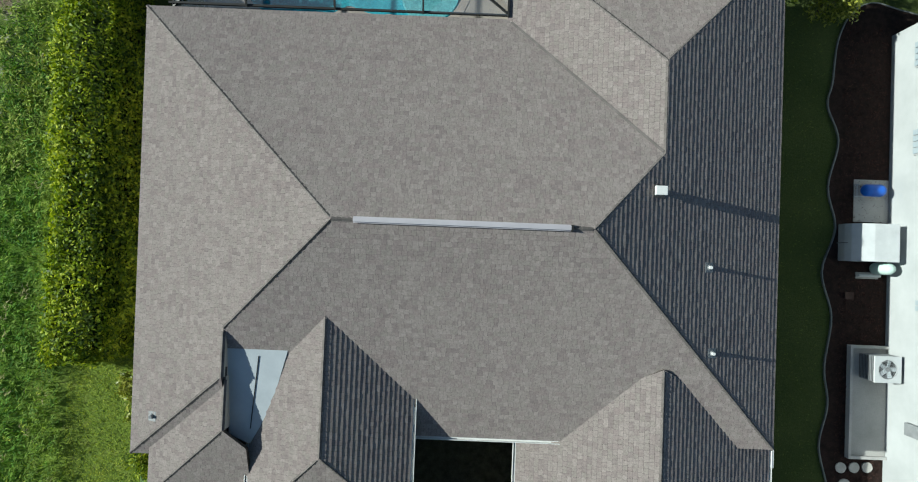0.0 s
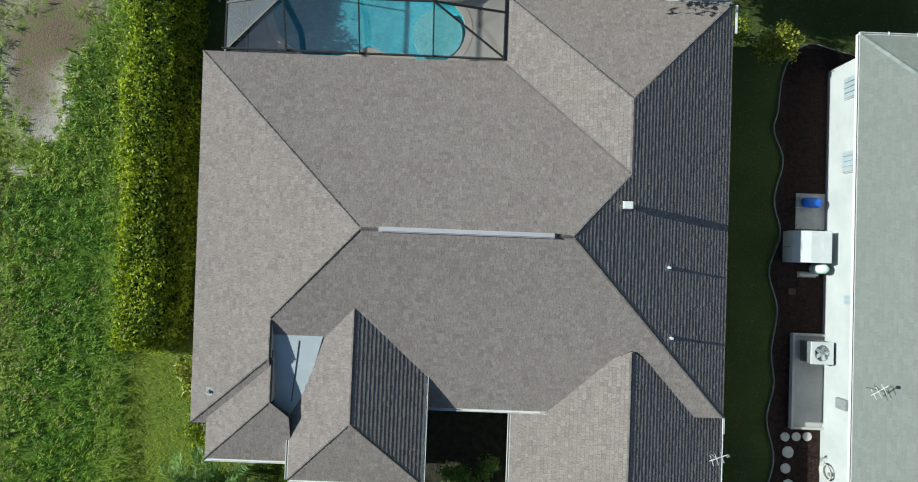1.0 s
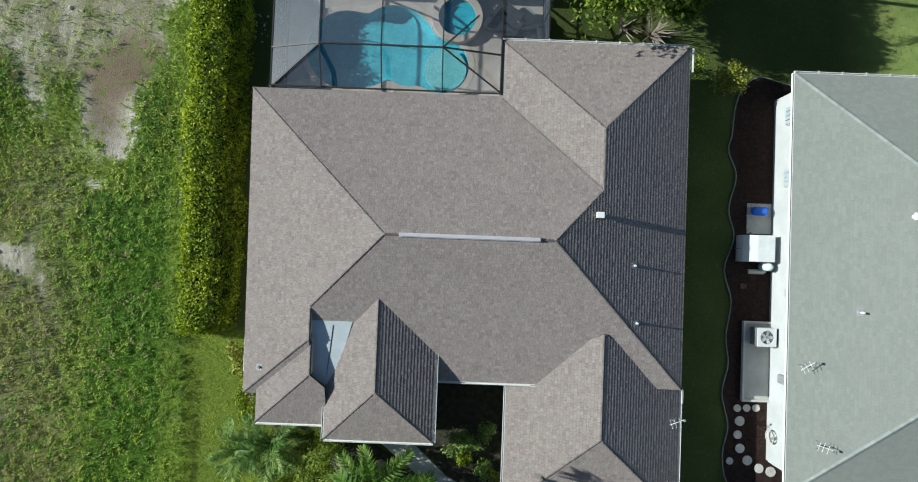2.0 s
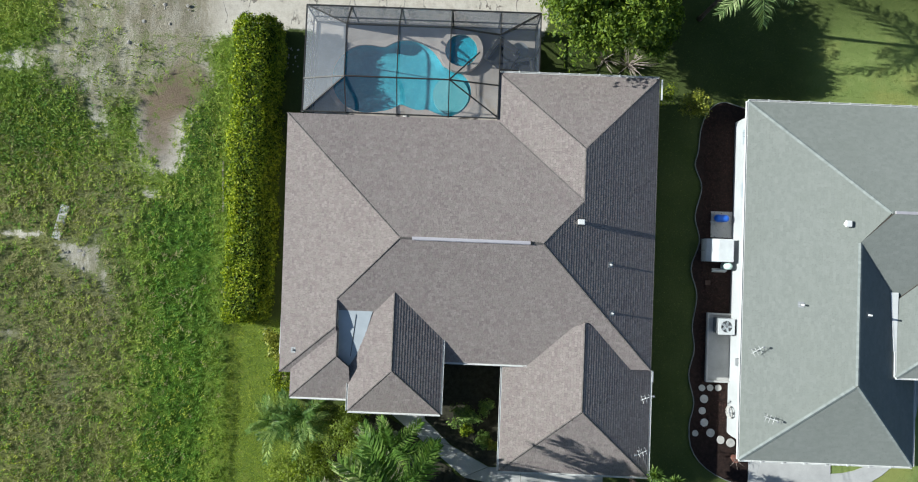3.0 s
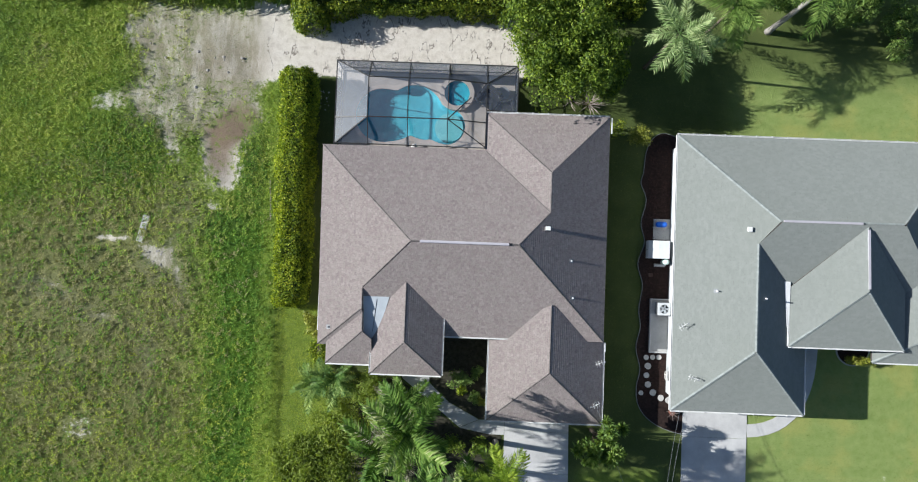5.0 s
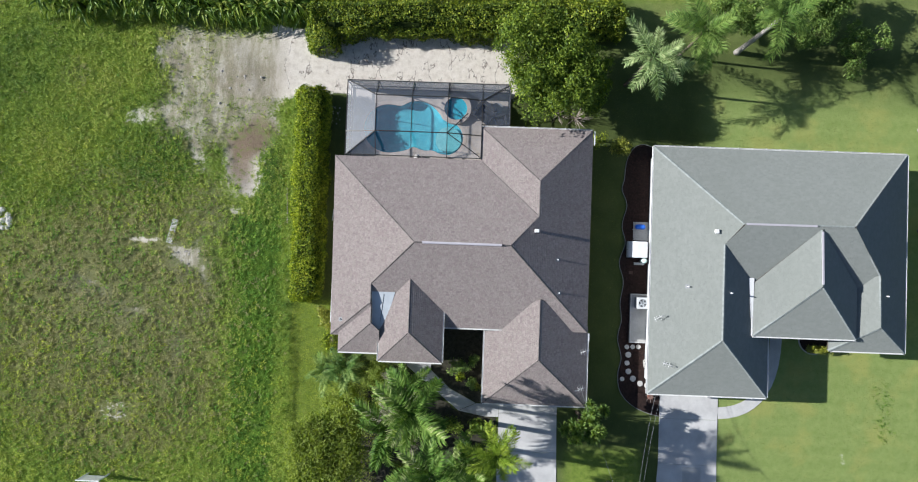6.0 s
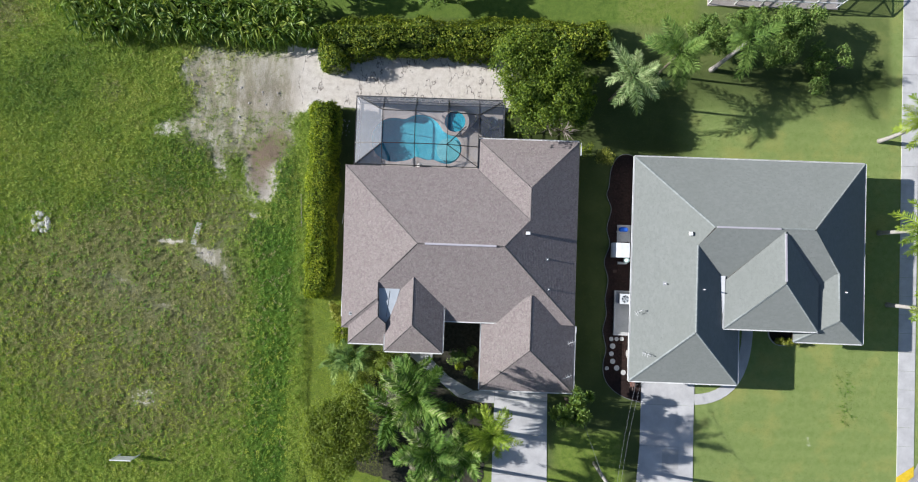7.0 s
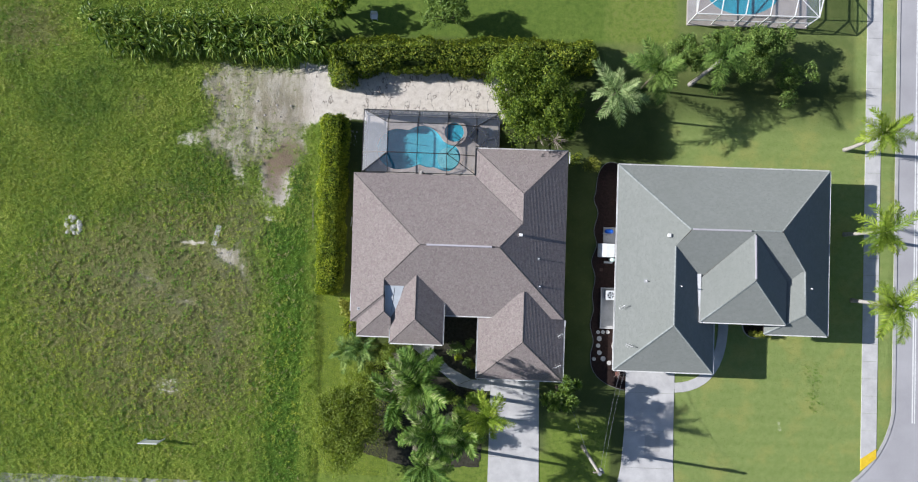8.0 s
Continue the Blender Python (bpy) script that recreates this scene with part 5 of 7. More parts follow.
part("mulch", prism([(15.36, 8.1), (16.6, 8.1)] + edge_pts + [(16.58, -8.9), (15.36, -8.9)], -0.05, 0.045), M_MULCH, bed)
part("edging", prism(strip(edge_pts, 0.04), -0.05, 0.07), M_EDGING, bed, "thin grey plastic edging")
rng = np.random.default_rng(11)
cp = np.stack([rng.uniform(13.7, 15.25, 5000), rng.uniform(-9.2, 8.6, 5000), rng.uniform(0.045, 0.07, 5000)], 1)
cv, cf = leaf_cloud(cp, np.tile([0, 0, 1.0], (5000, 1)), 0.10, rng, 0.35, 0.6)
tagged(quads_part("mulch_cover", cv, cf, M_CHIP, bed), kind="stuff")


def stepping_stone(x, y, r, seed):
    rs = random.Random(seed)
    o = [(x + r * math.cos(a * math.pi / 9) * rs.uniform(0.95, 1.04), y + r * math.sin(a * math.pi / 9) * rs.uniform(0.95, 1.04)) for a in range(18)]
    single("stepping_stone", prism(o, 0.02, 0.085), M_STONE, "round pale concrete stepping stone in the mulch", "stepping stone", "stepping stones", bevel=0.008)


for i, (x, y, r) in enumerate(((13.92, -6.48, 0.18), (14.37, -6.46, 0.18), (14.81, -6.44, 0.18), (14.05, -7.08, 0.23), (13.97, -7.73, 0.20), (14.09, -8.37, 0.22), (13.62, -8.98, 0.17), (14.46, -8.92, 0.23), (15.02, -9.28, 0.22), (15.58, -9.42, 0.24))):
    stepping_stone(x, y, r, i)
pad = thing("equipment_pad", 0, 0, 0, "long concrete pad with a raised rim under the air conditioner", "concrete pad")
part("pad", box(14.12, 15.34, -6.05, -2.4, 0.0, 0.16), M_KERB, pad, bevel=0.01)
part("rim", box(14.05, 14.14, -6.12, -2.33, 0.0, 0.26), M_CONCRETE, pad, bevel=0.01)
part("rim", box(14.14, 15.34, -6.12, -6.02, 0.0, 0.26), M_CONCRETE, pad, bevel=0.01)
part("rim", box(14.14, 15.34, -2.42, -2.33, 0.0, 0.26), M_CONCRETE, pad, bevel=0.01)


def air_conditioner(x, y, z):
    ac = thing("air_conditioner", x, y, z, "grey air conditioner unit with a white fan top", "air conditioner")
    part("cabinet", box(-0.40, 0.40, -0.40, 0.40, 0.03, 0.80), M_DARK, ac, bevel=0.03)
    for i in range(9):
        part("louvre", box(-0.415, 0.415, -0.415, 0.415, 0.09 + i * 0.075, 0.12 + i * 0.075), M_GREYPL, ac)
    topb = bmesh.new()
    bmesh.ops.create_circle(topb, segments=32, radius=0.31)
    o = [topb.verts.new((sx * 0.43, sy * 0.43, 0)) for sx, sy in ((-1, -1), (1, -1), (1, 1), (-1, 1))]
    oe = [topb.edges.new((o[i], o[(i + 1) % 4])) for i in range(4)]
    bmesh.ops.triangle_fill(topb, use_beauty=True, edges=list(topb.edges))
    bmesh.ops.delete(topb, geom=[f for f in topb.faces if f.calc_center_median().length < 0.25], context="FACES_ONLY")
    g = bmesh.ops.extrude_face_region(topb, geom=list(topb.faces))
    bmesh.ops.translate(topb, verts=[v for v in g["geom"] if isinstance(v, bmesh.types.BMVert)], vec=(0, 0, 0.07))
    bmesh.ops.translate(topb, verts=list(topb.verts), vec=(0, 0, 0.80))
    part("fan_top", topb, M_WHITEPL, ac, "white plastic top")
    for i in range(5):
        b = part("fan_blade", box(0.05, 0.29, -0.07, 0.07, -0.008, 0.008), M_METAL, ac)
        b.matrix_basis = Matrix.Translation((0, 0, 0.815)) @ pose(0, 0, 0, 0, 0, i * 72) @ pose(0, 0, 0, 22, 0, 0)
    part("fan_well", rod((0, 0, 0.785), (0, 0, 0.80), 0.33, seg=24), M_GREYPL, ac)
    part("hub", rod((0, 0, 0.79), (0, 0, 0.86), 0.07, seg=16), M_GREYPL, ac)
    for r in (0.14, 0.21, 0.28):
        n = 28
        part("guard_ring", tube([(r * math.cos(2 * math.pi * i / n), r * math.sin(2 * math.pi * i / n), 0.875) for i in range(n + 1)], [0.006] * (n + 1), 4), M_GREYPL, ac)
    part("side_box", box(0.41, 0.56, -0.36, 0.34, 0.1, 0.7), M_DARK, ac, bevel=0.02)


air_conditioner(14.78, -2.98, 0.16)

shed = thing("storage_locker", 14.35, 1.12, 0, "white plastic storage locker with a rounded lid beside the wall", "storage box")
lid = bmesh.new()
prof = [(-0.68 + 0.0, 0.0), (-0.72, 0.45), (-0.66, 0.72), (-0.45, 0.93), (-0.1, 1.05), (0.35, 1.10), (0.66, 1.12), (0.66, 0.0)]
for y in (-0.62, 0.62):
    for x, z in prof:
        lid.verts.new((x, y, z))
lid.verts.ensure_lookup_table()
n = len(prof)
for i in range(n):
    j = (i + 1) % n
    lid.faces.new([lid.verts[i], lid.verts[j], lid.verts[n + j], lid.verts[n + i]])
lid.faces.new([lid.verts[i] for i in range(n)])
lid.faces.new([lid.verts[n + i] for i in reversed(range(n))])
part("body", lid, M_WHITEPL, shed, bevel=0.02)
part("seam", box(-0.735, -0.70, -0.03, 0.0, 0.05, 0.6), M_GREYPL, shed)
tank = thing("pressure_tank", 14.62, 2.9, 0, "bright blue steel tank lying on a white rack", "tank")
tb = bmesh.new()
bmesh.ops.create_uvsphere(tb, u_segments=20, v_segments=12, radius=0.21)
for v in tb.verts:
    v.co = Vector((v.co.z + math.copysign(0.20, v.co.z), v.co.x, v.co.y + 0.36))
part("tank", tb, M_BLUE, tank, smooth=True)
for x in (-0.42, -0.2, 0.2):
    part("rack_leg", rod((x, -0.2, 0), (x, -0.2, 0.3), 0.02), M_WHITEPL, tank)
    part("rack_leg", rod((x, 0.2, 0), (x, 0.2, 0.3), 0.02), M_WHITEPL, tank)
    part("rack_bar", rod((x, -0.24, 0.16), (x, 0.24, 0.16), 0.02), M_WHITEPL, tank)
part("rack_bar", rod((-0.6, -0.2, 0.28), (0.25, -0.2, 0.28), 0.02), M_WHITEPL, tank)
single("tank_slab", box(14.15, 15.33, 1.85, 3.3, 0.0, 0.07), M_KERB, "worn concrete slab under the blue tank", "concrete pad", bevel=0.01)
filt = thing("water_filter", 14.92, 0.28, 0, "pale green fibreglass filter vessel with pipes", "filter tank")
part("vessel", tube([(0, 0, 0), (0, 0, 0.1), (0, 0, 0.75), (0, 0, 0.9), (0, 0, 0.96)], [0.16, 0.2, 0.2, 0.14, 0.04], 16), M_PALEGREEN, filt, smooth=True)
part("pipe", rod((-0.6, -0.25, 0.12), (0.15, -0.25, 0.12), 0.05), M_WHITEPL, filt)
part("base", box(-0.65, 0.1, -0.36, -0.14, 0.0, 0.08), M_KERB, filt)
hose = thing("garden_hose", 15.25, -7.6, 0.75, "coiled pale garden hose hanging on the white wall", "hose")
for k in range(4):
    rr = 0.26 + 0.02 * k
    part("coil", tube([(-0.03 - 0.03 * k, rr * math.cos(i * math.pi / 10), rr * 1.15 * math.sin(i * math.pi / 10)) for i in range(21)], [0.013] * 21, 5), M_STONE, hose)
part("hook", box(-0.14, 0.08, -0.06, 0.06, 0.2, 0.3), M_GREYPL, hose)
bin_ = thing("plant_pot", 15.75, -10.2, 0, "terracotta pot with a dead plant on red mulch", "plant pot")
part("pot", tube([(0, 0, 0.03), (0, 0, 0.32), (0, 0, 0.36)], [0.15, 0.21, 0.22], 14), M_TERRA, bin_)
for i in range(7):
    a = i * 0.9
    part("twig", tube([(0, 0, 0.3), (0.25 * math.cos(a), 0.25 * math.sin(a), 0.62), (0.5 * math.cos(a + 0.2), 0.5 * math.sin(a + 0.2), 0.6)], [0.015, 0.01, 0.004], 4), M_GREYTWIG, bin_)
single("paver_block", box(13.9, 14.2, -0.8, -0.55, 0.04, 0.12), M_PAVER, "single dark brown paver on the mulch", "paver", bevel=0.01)


# ---------------------------------------------------------------- pool, deck and screen cage
def pool_outline(grow=0.0, n=72):
    """A free-form outline: overlapping round lobes seen from one point inside."""
    lobes = ((-5.4, 10.0, 1.92), (-3.2, 10.5, 1.72), (-2.8, 10.3, 1.72), (-0.8, 9.38, 1.36), (-4.5, 9.7, 1.5), (-2.3, 9.75, 1.42))
    cx, cy = -3.0, 9.85
    out = []
    for i in range(n):
        a = 2 * math.pi * i / n
        c, s = math.cos(a), math.sin(a)
        far = []
        for x, y, r in lobes:
            b = (x - cx) * c + (y - cy) * s
            q = b * b - ((x - cx) ** 2 + (y - cy) ** 2) + (r + grow) ** 2
            far.append(b + math.sqrt(q) if q > 0 else 0.1)
        out.append(sum(d ** 14 for d in far) ** (1 / 14))
    out = [(out[i - 1] + 2 * out[i] + out[(i + 1) % n]) / 4 for i in range(n)]
    return [(cx + r * math.cos(2 * math.pi * i / n), cy + r * math.sin(2 * math.pi * i / n)) for i, r in enumerate(out)]


deck = thing("pool_deck", 0, 0, 0, "tan textured pool deck inside the screen cage", "pool deck", kind="structure")
db = bmesh.new()
inner_l, outer_l = pool_outline(0.28), [(-8.35, 6.8), (4.15, 6.8), (4.15, 13.25), (-8.35, 13.25)]
loops = []
for pts in (inner_l, outer_l):
    vs_l = [db.verts.new((x, y, 0.06)) for x, y in pts]
    loops += [db.edges.new((vs_l[i], vs_l[(i + 1) % len(vs_l)])) for i in range(len(vs_l))]
bmesh.ops.triangle_fill(db, use_beauty=True, edges=loops)


def inside(p, loop):
    """Whether a point lies inside a closed outline."""
    hit = False
    for (ax, ay), (bx, by) in zip(loop, loop[1:] + loop[:1]):
        if (ay > p.y) != (by > p.y) and p.x < ax + (p.y - ay) / (by - ay) * (bx - ax):
            hit = not hit
    return hit


hole = [f for f in db.faces if inside(f.calc_center_median(), inner_l)]
bmesh.ops.delete(db, geom=hole, context="FACES_ONLY")
g = bmesh.ops.extrude_face_region(db, geom=list(db.faces))
bmesh.ops.translate(db, verts=[v for v in g["geom"] if isinstance(v, bmesh.types.BMVert)], vec=(0, 0, -0.2))
part("deck_slab", db, M_DECK, deck)

pool = thing("swimming_pool", 0, 0, 0, "kidney-shaped pool with clear turquoise water", "swimming pool")
o1, o0 = pool_outline(0.28), pool_outline(0.0)
for i in range(0, 72, 2):
    j = (i + 2) % 72
    k = (i + 1) % 72
    part("coping_stone", prism([o0[i], o1[i], o1[k], o1[j], o0[j], o0[k]][::1], -0.06, 0.075 + random.uniform(-0.003, 0.003)), M_COPING, pool)
bb_v, bb_f = [], []
rings = ((1.005, 0.0), (0.998, -0.30), (0.985, -0.52), (0.93, -0.65), (0.80, -0.70))
for k, z in rings:
    bb_v += [(-3.0 + (x + 3.0) * k, 9.85 + (y - 9.85) * k, z) for x, y in o0]
for r in range(len(rings) - 1):
    for i in range(72):
        j = (i + 1) % 72
        bb_f.append((r * 72 + i, (r + 1) * 72 + i, (r + 1) * 72 + j, r * 72 + j))
bb_v.append((-3.0, 9.85, -0.72))
bb_f += [((len(rings) - 1) * 72 + i, len(rings) * 72, (len(rings) - 1) * 72 + (i + 1) % 72) for i in range(72)]
part("basin", (bb_v, bb_f), M_BASIN, pool, smooth=True)
part("sun_shelf", prism(arc_points(-0.60, 9.3, 1.02, 0, 350, 28), -0.69, -0.16), M_SHELF, pool, "pale shallow sun shelf")
wb = bmesh.new()
wb.faces.new([wb.verts.new((x, y, -0.03)) for x, y in pool_outline(0.015)])
part("water", wb, M_WATER, pool, "clear water").visible_shadow = False
spa = thing("spa", -0.1, 11.68, 0, "round raised spa with a tan stone rim", "spa")


def ring_mesh(r0, r1, z0, z1, n=32):
    vs, fs = [], []
    for i in range(n):
        a = 2 * math.pi * i / n
        for r, z in ((r0, z0), (r1, z0), (r1, z1), (r0, z1)):
            vs.append((r * math.cos(a), r * math.sin(a), z))
    for i in range(n):
        j = (i + 1) % n
        for k in range(4):
            m = (k + 1) % 4
            fs.append((i * 4 + k, j * 4 + k, j * 4 + m, i * 4 + m))
    return vs, fs


part("rim", ring_mesh(0.90, 1.22, 0.05, 0.42), M_COPING, spa)
part("basin", ring_mesh(0.60, 0.91, 0.05, 0.16), M_BASIN, spa)
part("floor", prism(arc_points(0, 0, 0.7, 0, 350, 24), 0.02, 0.09), M_BASIN, spa)
part("water", prism(arc_points(0, 0, 0.91, 0, 350, 30), 0.33, 0.34), M_WATER, spa).visible_shadow = False

cage = thing("pool_cage", 0, 0, 0, "dark bronze aluminium pool cage with insect screens", "pool enclosure")
ZT, ZP, ZE = 2.4, 3.5, 2.78
XW, XE, YS, YN = -8.25, 4.05, 7.42, 13.1
PX0, PX1, PY0, PY1 = -5.9, 1.95, 9.1, 11.75


def beam(a, b, w=0.05, h=0.08, name="beam"):
    part(name, bar(a, b, w, h), M_BRONZE, cage)


def screen(*pts):
    b = bmesh.new()
    f = b.faces.new([b.verts.new(p) for p in pts])
    n0 = (Vector(pts[1]) - Vector(pts[0])).cross(Vector(pts[2]) - Vector(pts[0])).normalized()
    part("screen_panel", b, M_SCREEN, cage)


cols = [PX0, -3.25, -0.6]
for x in cols:
    beam((x, YN, 0.06), (x, YN, ZT), name="post")
    beam((x, YN, ZT), (x, PY1, ZP))
    beam((x, PY1, ZP), (x, PY0, ZP))
    beam((x, PY0, ZP), (x, 7.35, 2.74))
beam((PX1, YN, 0.06), (PX1, YN, ZT), name="post")
beam((PX1, YN, ZT), (PX1, PY1, ZE))
beam((PX1, PY1, ZE), (PX1, 7.35, ZE))
for x, y in ((XW, YN), (XW, 11.2), (XW, 9.2), (XW, YS), (XE, YN), (XE, 11.4), (XE, 9.95)):
    beam((x, y, 0.06), (x, y, ZT), name="post")
for a, b in (((XW, YN), (XE, YN)), ((XW, YS), (XW, YN)), ((XE, 9.95), (XE, YN))):
    for z in (ZT, 0.85, 0.10):
        beam((*a, z), (*b, z), 0.06, 0.08, "rail")
for a, b in (((XW, YN, ZT), (PX0, PY1, ZP)), ((XW, YS, ZT), (PX0, PY0, ZP)), ((XE, YN, ZT), (PX1, PY1, ZE)), ((PX0, PY1, ZP), (-0.6, PY1, ZP)), ((-0.6, PY1, ZP), (PX1, PY1, ZE)), ((PX0, PY0, ZP), (-0.6, PY0, ZP)), ((-0.6, PY0, ZP), (PX1, PY0, ZE)),
             ((-0.6, PY0, ZP), (PX1, 7.45, 2.76)), ((-0.6, PY0, ZP), (0.9, 10.7, 3.06)), ((PX1, 9.95, ZE), (XE, 9.95, ZT)), ((XW, 9.2, ZT), (PX0, PY0, ZP)), ((XW, YS, 2.70), (PX1, YS, 2.70))):
    beam(a, b, 0.06, 0.08)
screen((XW, YS, 0.1), (XW, YN, 0.1), (XW, YN, ZT), (XW, YS, ZT))
screen((XW, YN - 0.02, 0.1), (XE, YN - 0.02, 0.1), (XE, YN - 0.02, ZT), (XW, YN - 0.02, ZT))
weave_v, weave_f = [], []
for i in range(int((XE - XW) / 0.016)):
    x = XW + 0.016 * i
    n0 = len(weave_v)
    for z in (0.12, ZT - 0.03):
        weave_v += [(x - 0.0018, YN - 0.001, z), (x + 0.0018, YN - 0.001, z), (x, YN + 0.0012, z)]
    weave_f += [(n0, n0 + 1, n0 + 4, n0 + 3), (n0 + 1, n0 + 2, n0 + 5, n0 + 4), (n0 + 2, n0, n0 + 3, n0 + 5)]
for i in range(int((ZT - 0.15) / 0.016)):
    z = 0.12 + 0.016 * i
    n0 = len(weave_v)
    for x in (XW, XE):
        weave_v += [(x, YN - 0.004, z - 0.0018), (x, YN - 0.004, z + 0.0018), (x, YN - 0.002, z)]
    weave_f += [(n0, n0 + 1, n0 + 4, n0 + 3), (n0 + 1, n0 + 2, n0 + 5, n0 + 4), (n0 + 2, n0, n0 + 3, n0 + 5)]
part("screen_weave", (weave_v, weave_f), M_MESH, cage, "coarse grey insect mesh of the long cage wall")
screen((XE, 9.95, 0.1), (XE, YN, 0.1), (XE, YN, ZT), (XE, 9.95, ZT))
screen((XW, YN, ZT), (XW, YS, ZT), (PX0, PY0, ZP), (PX0, PY1, ZP))
screen((XW, YN, ZT), (PX0, PY1, ZP), (-0.6, PY1, ZP), (-0.6, YN, ZT))
screen((-0.6, YN, ZT), (-0.6, PY1, ZP), (PX1, PY1, ZE), (PX1, YN, ZT))
screen((PX1, YN, ZT), (PX1, PY1, ZE), (XE, YN, ZT))
screen((XW, YS, ZT), (-0.6, YS, 2.74), (-0.6, PY0, ZP), (PX0, PY0, ZP))
screen((-0.6, YS, 2.74), (PX1, YS, 2.74), (PX1, PY0, ZE), (-0.6, PY0, ZP))
screen((-0.6, PY0, ZP), (PX1, PY0, ZE), (PX1, PY1, ZE), (-0.6, PY1, ZP))
screen((PX0, PY0, ZP), (-0.6, PY0, ZP), (-0.6, PY1, ZP), (PX0, PY1, ZP))
screen((PX1, PY1, ZE), (PX1, 9.95, ZE), (XE, 9.95, ZT), (XE, YN, ZT))


def lounge_chair(x, y, turn, label):
    c = thing("lounge_chair", x, y, 0.06, label, "chair", "patio chairs")
    c.rotation_euler = (0, 0, radians(turn))
    part("seat", box(-0.35, 0.35, -0.35, 0.35, 0.24, 0.40), M_DARK, c, bevel=0.04)
    part("backrest", box(-0.35, 0.35, 0.28, 0.44, 0.3, 0.85), M_DARK, c, bevel=0.04)
    for s in (-1, 1):
        part("armrest", box(s * 0.40 - 0.07, s * 0.40 + 0.07, -0.35, 0.4, 0.1, 0.58), M_DARK, c, bevel=0.03)
    for sx in (-1, 1):
        for sy in (-1, 1):
            part("leg", rod((sx * 0.3, sy * 0.3, 0), (sx * 0.3, sy * 0.3, 0.25), 0.02), M_BRONZE, c)
    return c


lounge_chair(2.15, 11.35, -35, "large dark cushioned lounge chair by the spa").scale = (1.65, 1.75, 1.15)
lounge_chair(3.45, 10.7, -75, "dark cushioned lounge chair near the cage wall").scale = (1.2, 1.2, 1.1)
tbl = thing("patio_table", 3.15, 11.75, 0.06, "round dark patio table between the chairs", "table")
part("tabletop", rod((0, 0, 0.46), (0, 0, 0.5), 0.45, seg=24), M_GREYPL, tbl)
part("leg", rod((0, 0, 0), (0, 0, 0.46), 0.04), M_BRONZE, tbl)
part("foot", rod((0, 0, 0), (0, 0, 0.03), 0.25, seg=16), M_BRONZE, tbl)
planter = thing("stone_urn", -3.0, 7.75, 0.06, "pale stone urn on the pool's edge", "urn")
part("bowl", tube([(0, 0, 0), (0, 0, 0.06), (0, 0, 0.15), (0, 0, 0.35), (0, 0, 0.4)], [0.14, 0.1, 0.08, 0.2, 0.22], 14), M_STONE, planter, smooth=True)

# the pool cage behind the back lawn
cage2 = thing("pool_cage", 0, 0, 0, "white aluminium pool cage over a blue pool", "pool enclosure")
single("pool_deck", box(21.4, 32.6, 22.6, 31.5, 0.0, 0.10), M_DECK, "tan concrete deck of the white pool cage", "pool deck", kind="structure")
for x in [21.5 + 2.2 * i for i in range(6)]:
    part("post", bar((x, 22.75, 0.1), (x, 22.75, 2.4), 0.08, 0.08), M_WHITE, cage2)
    part("beam", bar((x, 22.75, 2.4), (x, 24.3, 3.1), 0.08, 0.08), M_WHITE, cage2)
    part("beam", bar((x, 24.3, 3.1), (x, 31.3, 3.1), 0.08, 0.08), M_WHITE, cage2)
for y, z in ((22.75, 2.4), (22.75, 1.0), (24.3, 3.1), (27.0, 3.1), (31.3, 3.1)):
    part("rail", bar((21.5, y, z), (32.5, y, z), 0.08, 0.08), M_WHITE, cage2)
for x, x2 in ((21.5, 23.7), (32.5, 30.3)):
    part("brace", bar((x, 24.3, 3.1), (x2, 27.0, 3.1), 0.06, 0.06), M_WHITE, cage2)
    part("brace", bar((x, 22.75, 2.4), (x2, 24.3, 3.1), 0.06, 0.06), M_WHITE, cage2)
    part("rail", bar((x, 22.75, 2.4), (x, 31.3, 2.4), 0.06, 0.06), M_WHITE, cage2)
for q in ([(21.5, 22.75, 0.1), (32.5, 22.75, 0.1), (32.5, 22.75, 2.4), (21.5, 22.75, 2.4)], [(21.5, 24.3, 3.1), (32.5, 24.3, 3.1), (32.5, 31.3, 3.1), (21.5, 31.3, 3.1)], [(21.5, 22.75, 2.4), (32.5, 22.75, 2.4), (32.5, 24.3, 3.1), (21.5, 24.3, 3.1)],
          [(21.5, 22.75, 0.1), (21.5, 31.3, 0.1), (21.5, 31.3, 3.1), (21.5, 24.3, 3.1), (21.5, 22.75, 2.4)], [(32.5, 22.75, 0.1), (32.5, 31.3, 0.1), (32.5, 31.3, 3.1), (32.5, 24.3, 3.1), (32.5, 22.75, 2.4)]):
    b = bmesh.new()
    b.faces.new([b.verts.new(p) for p in q])
    part("screen_panel", b, M_SCREEN, cage2)
pool2 = thing("swimming_pool", 26.6, 26.3, 0.1, "blue pool inside the white cage", "swimming pool")
part("basin", prism([(3.6 * math.cos(a * math.pi / 16), 2.6 * math.sin(a * math.pi / 16)) for a in range(32)], 0.0, 0.02), M_BASIN, pool2)
part("water", prism([(3.55 * math.cos(a * math.pi / 16), 2.55 * math.sin(a * math.pi / 16)) for a in range(32)], 0.03, 0.035), M_WATER, pool2).visible_shadow = False

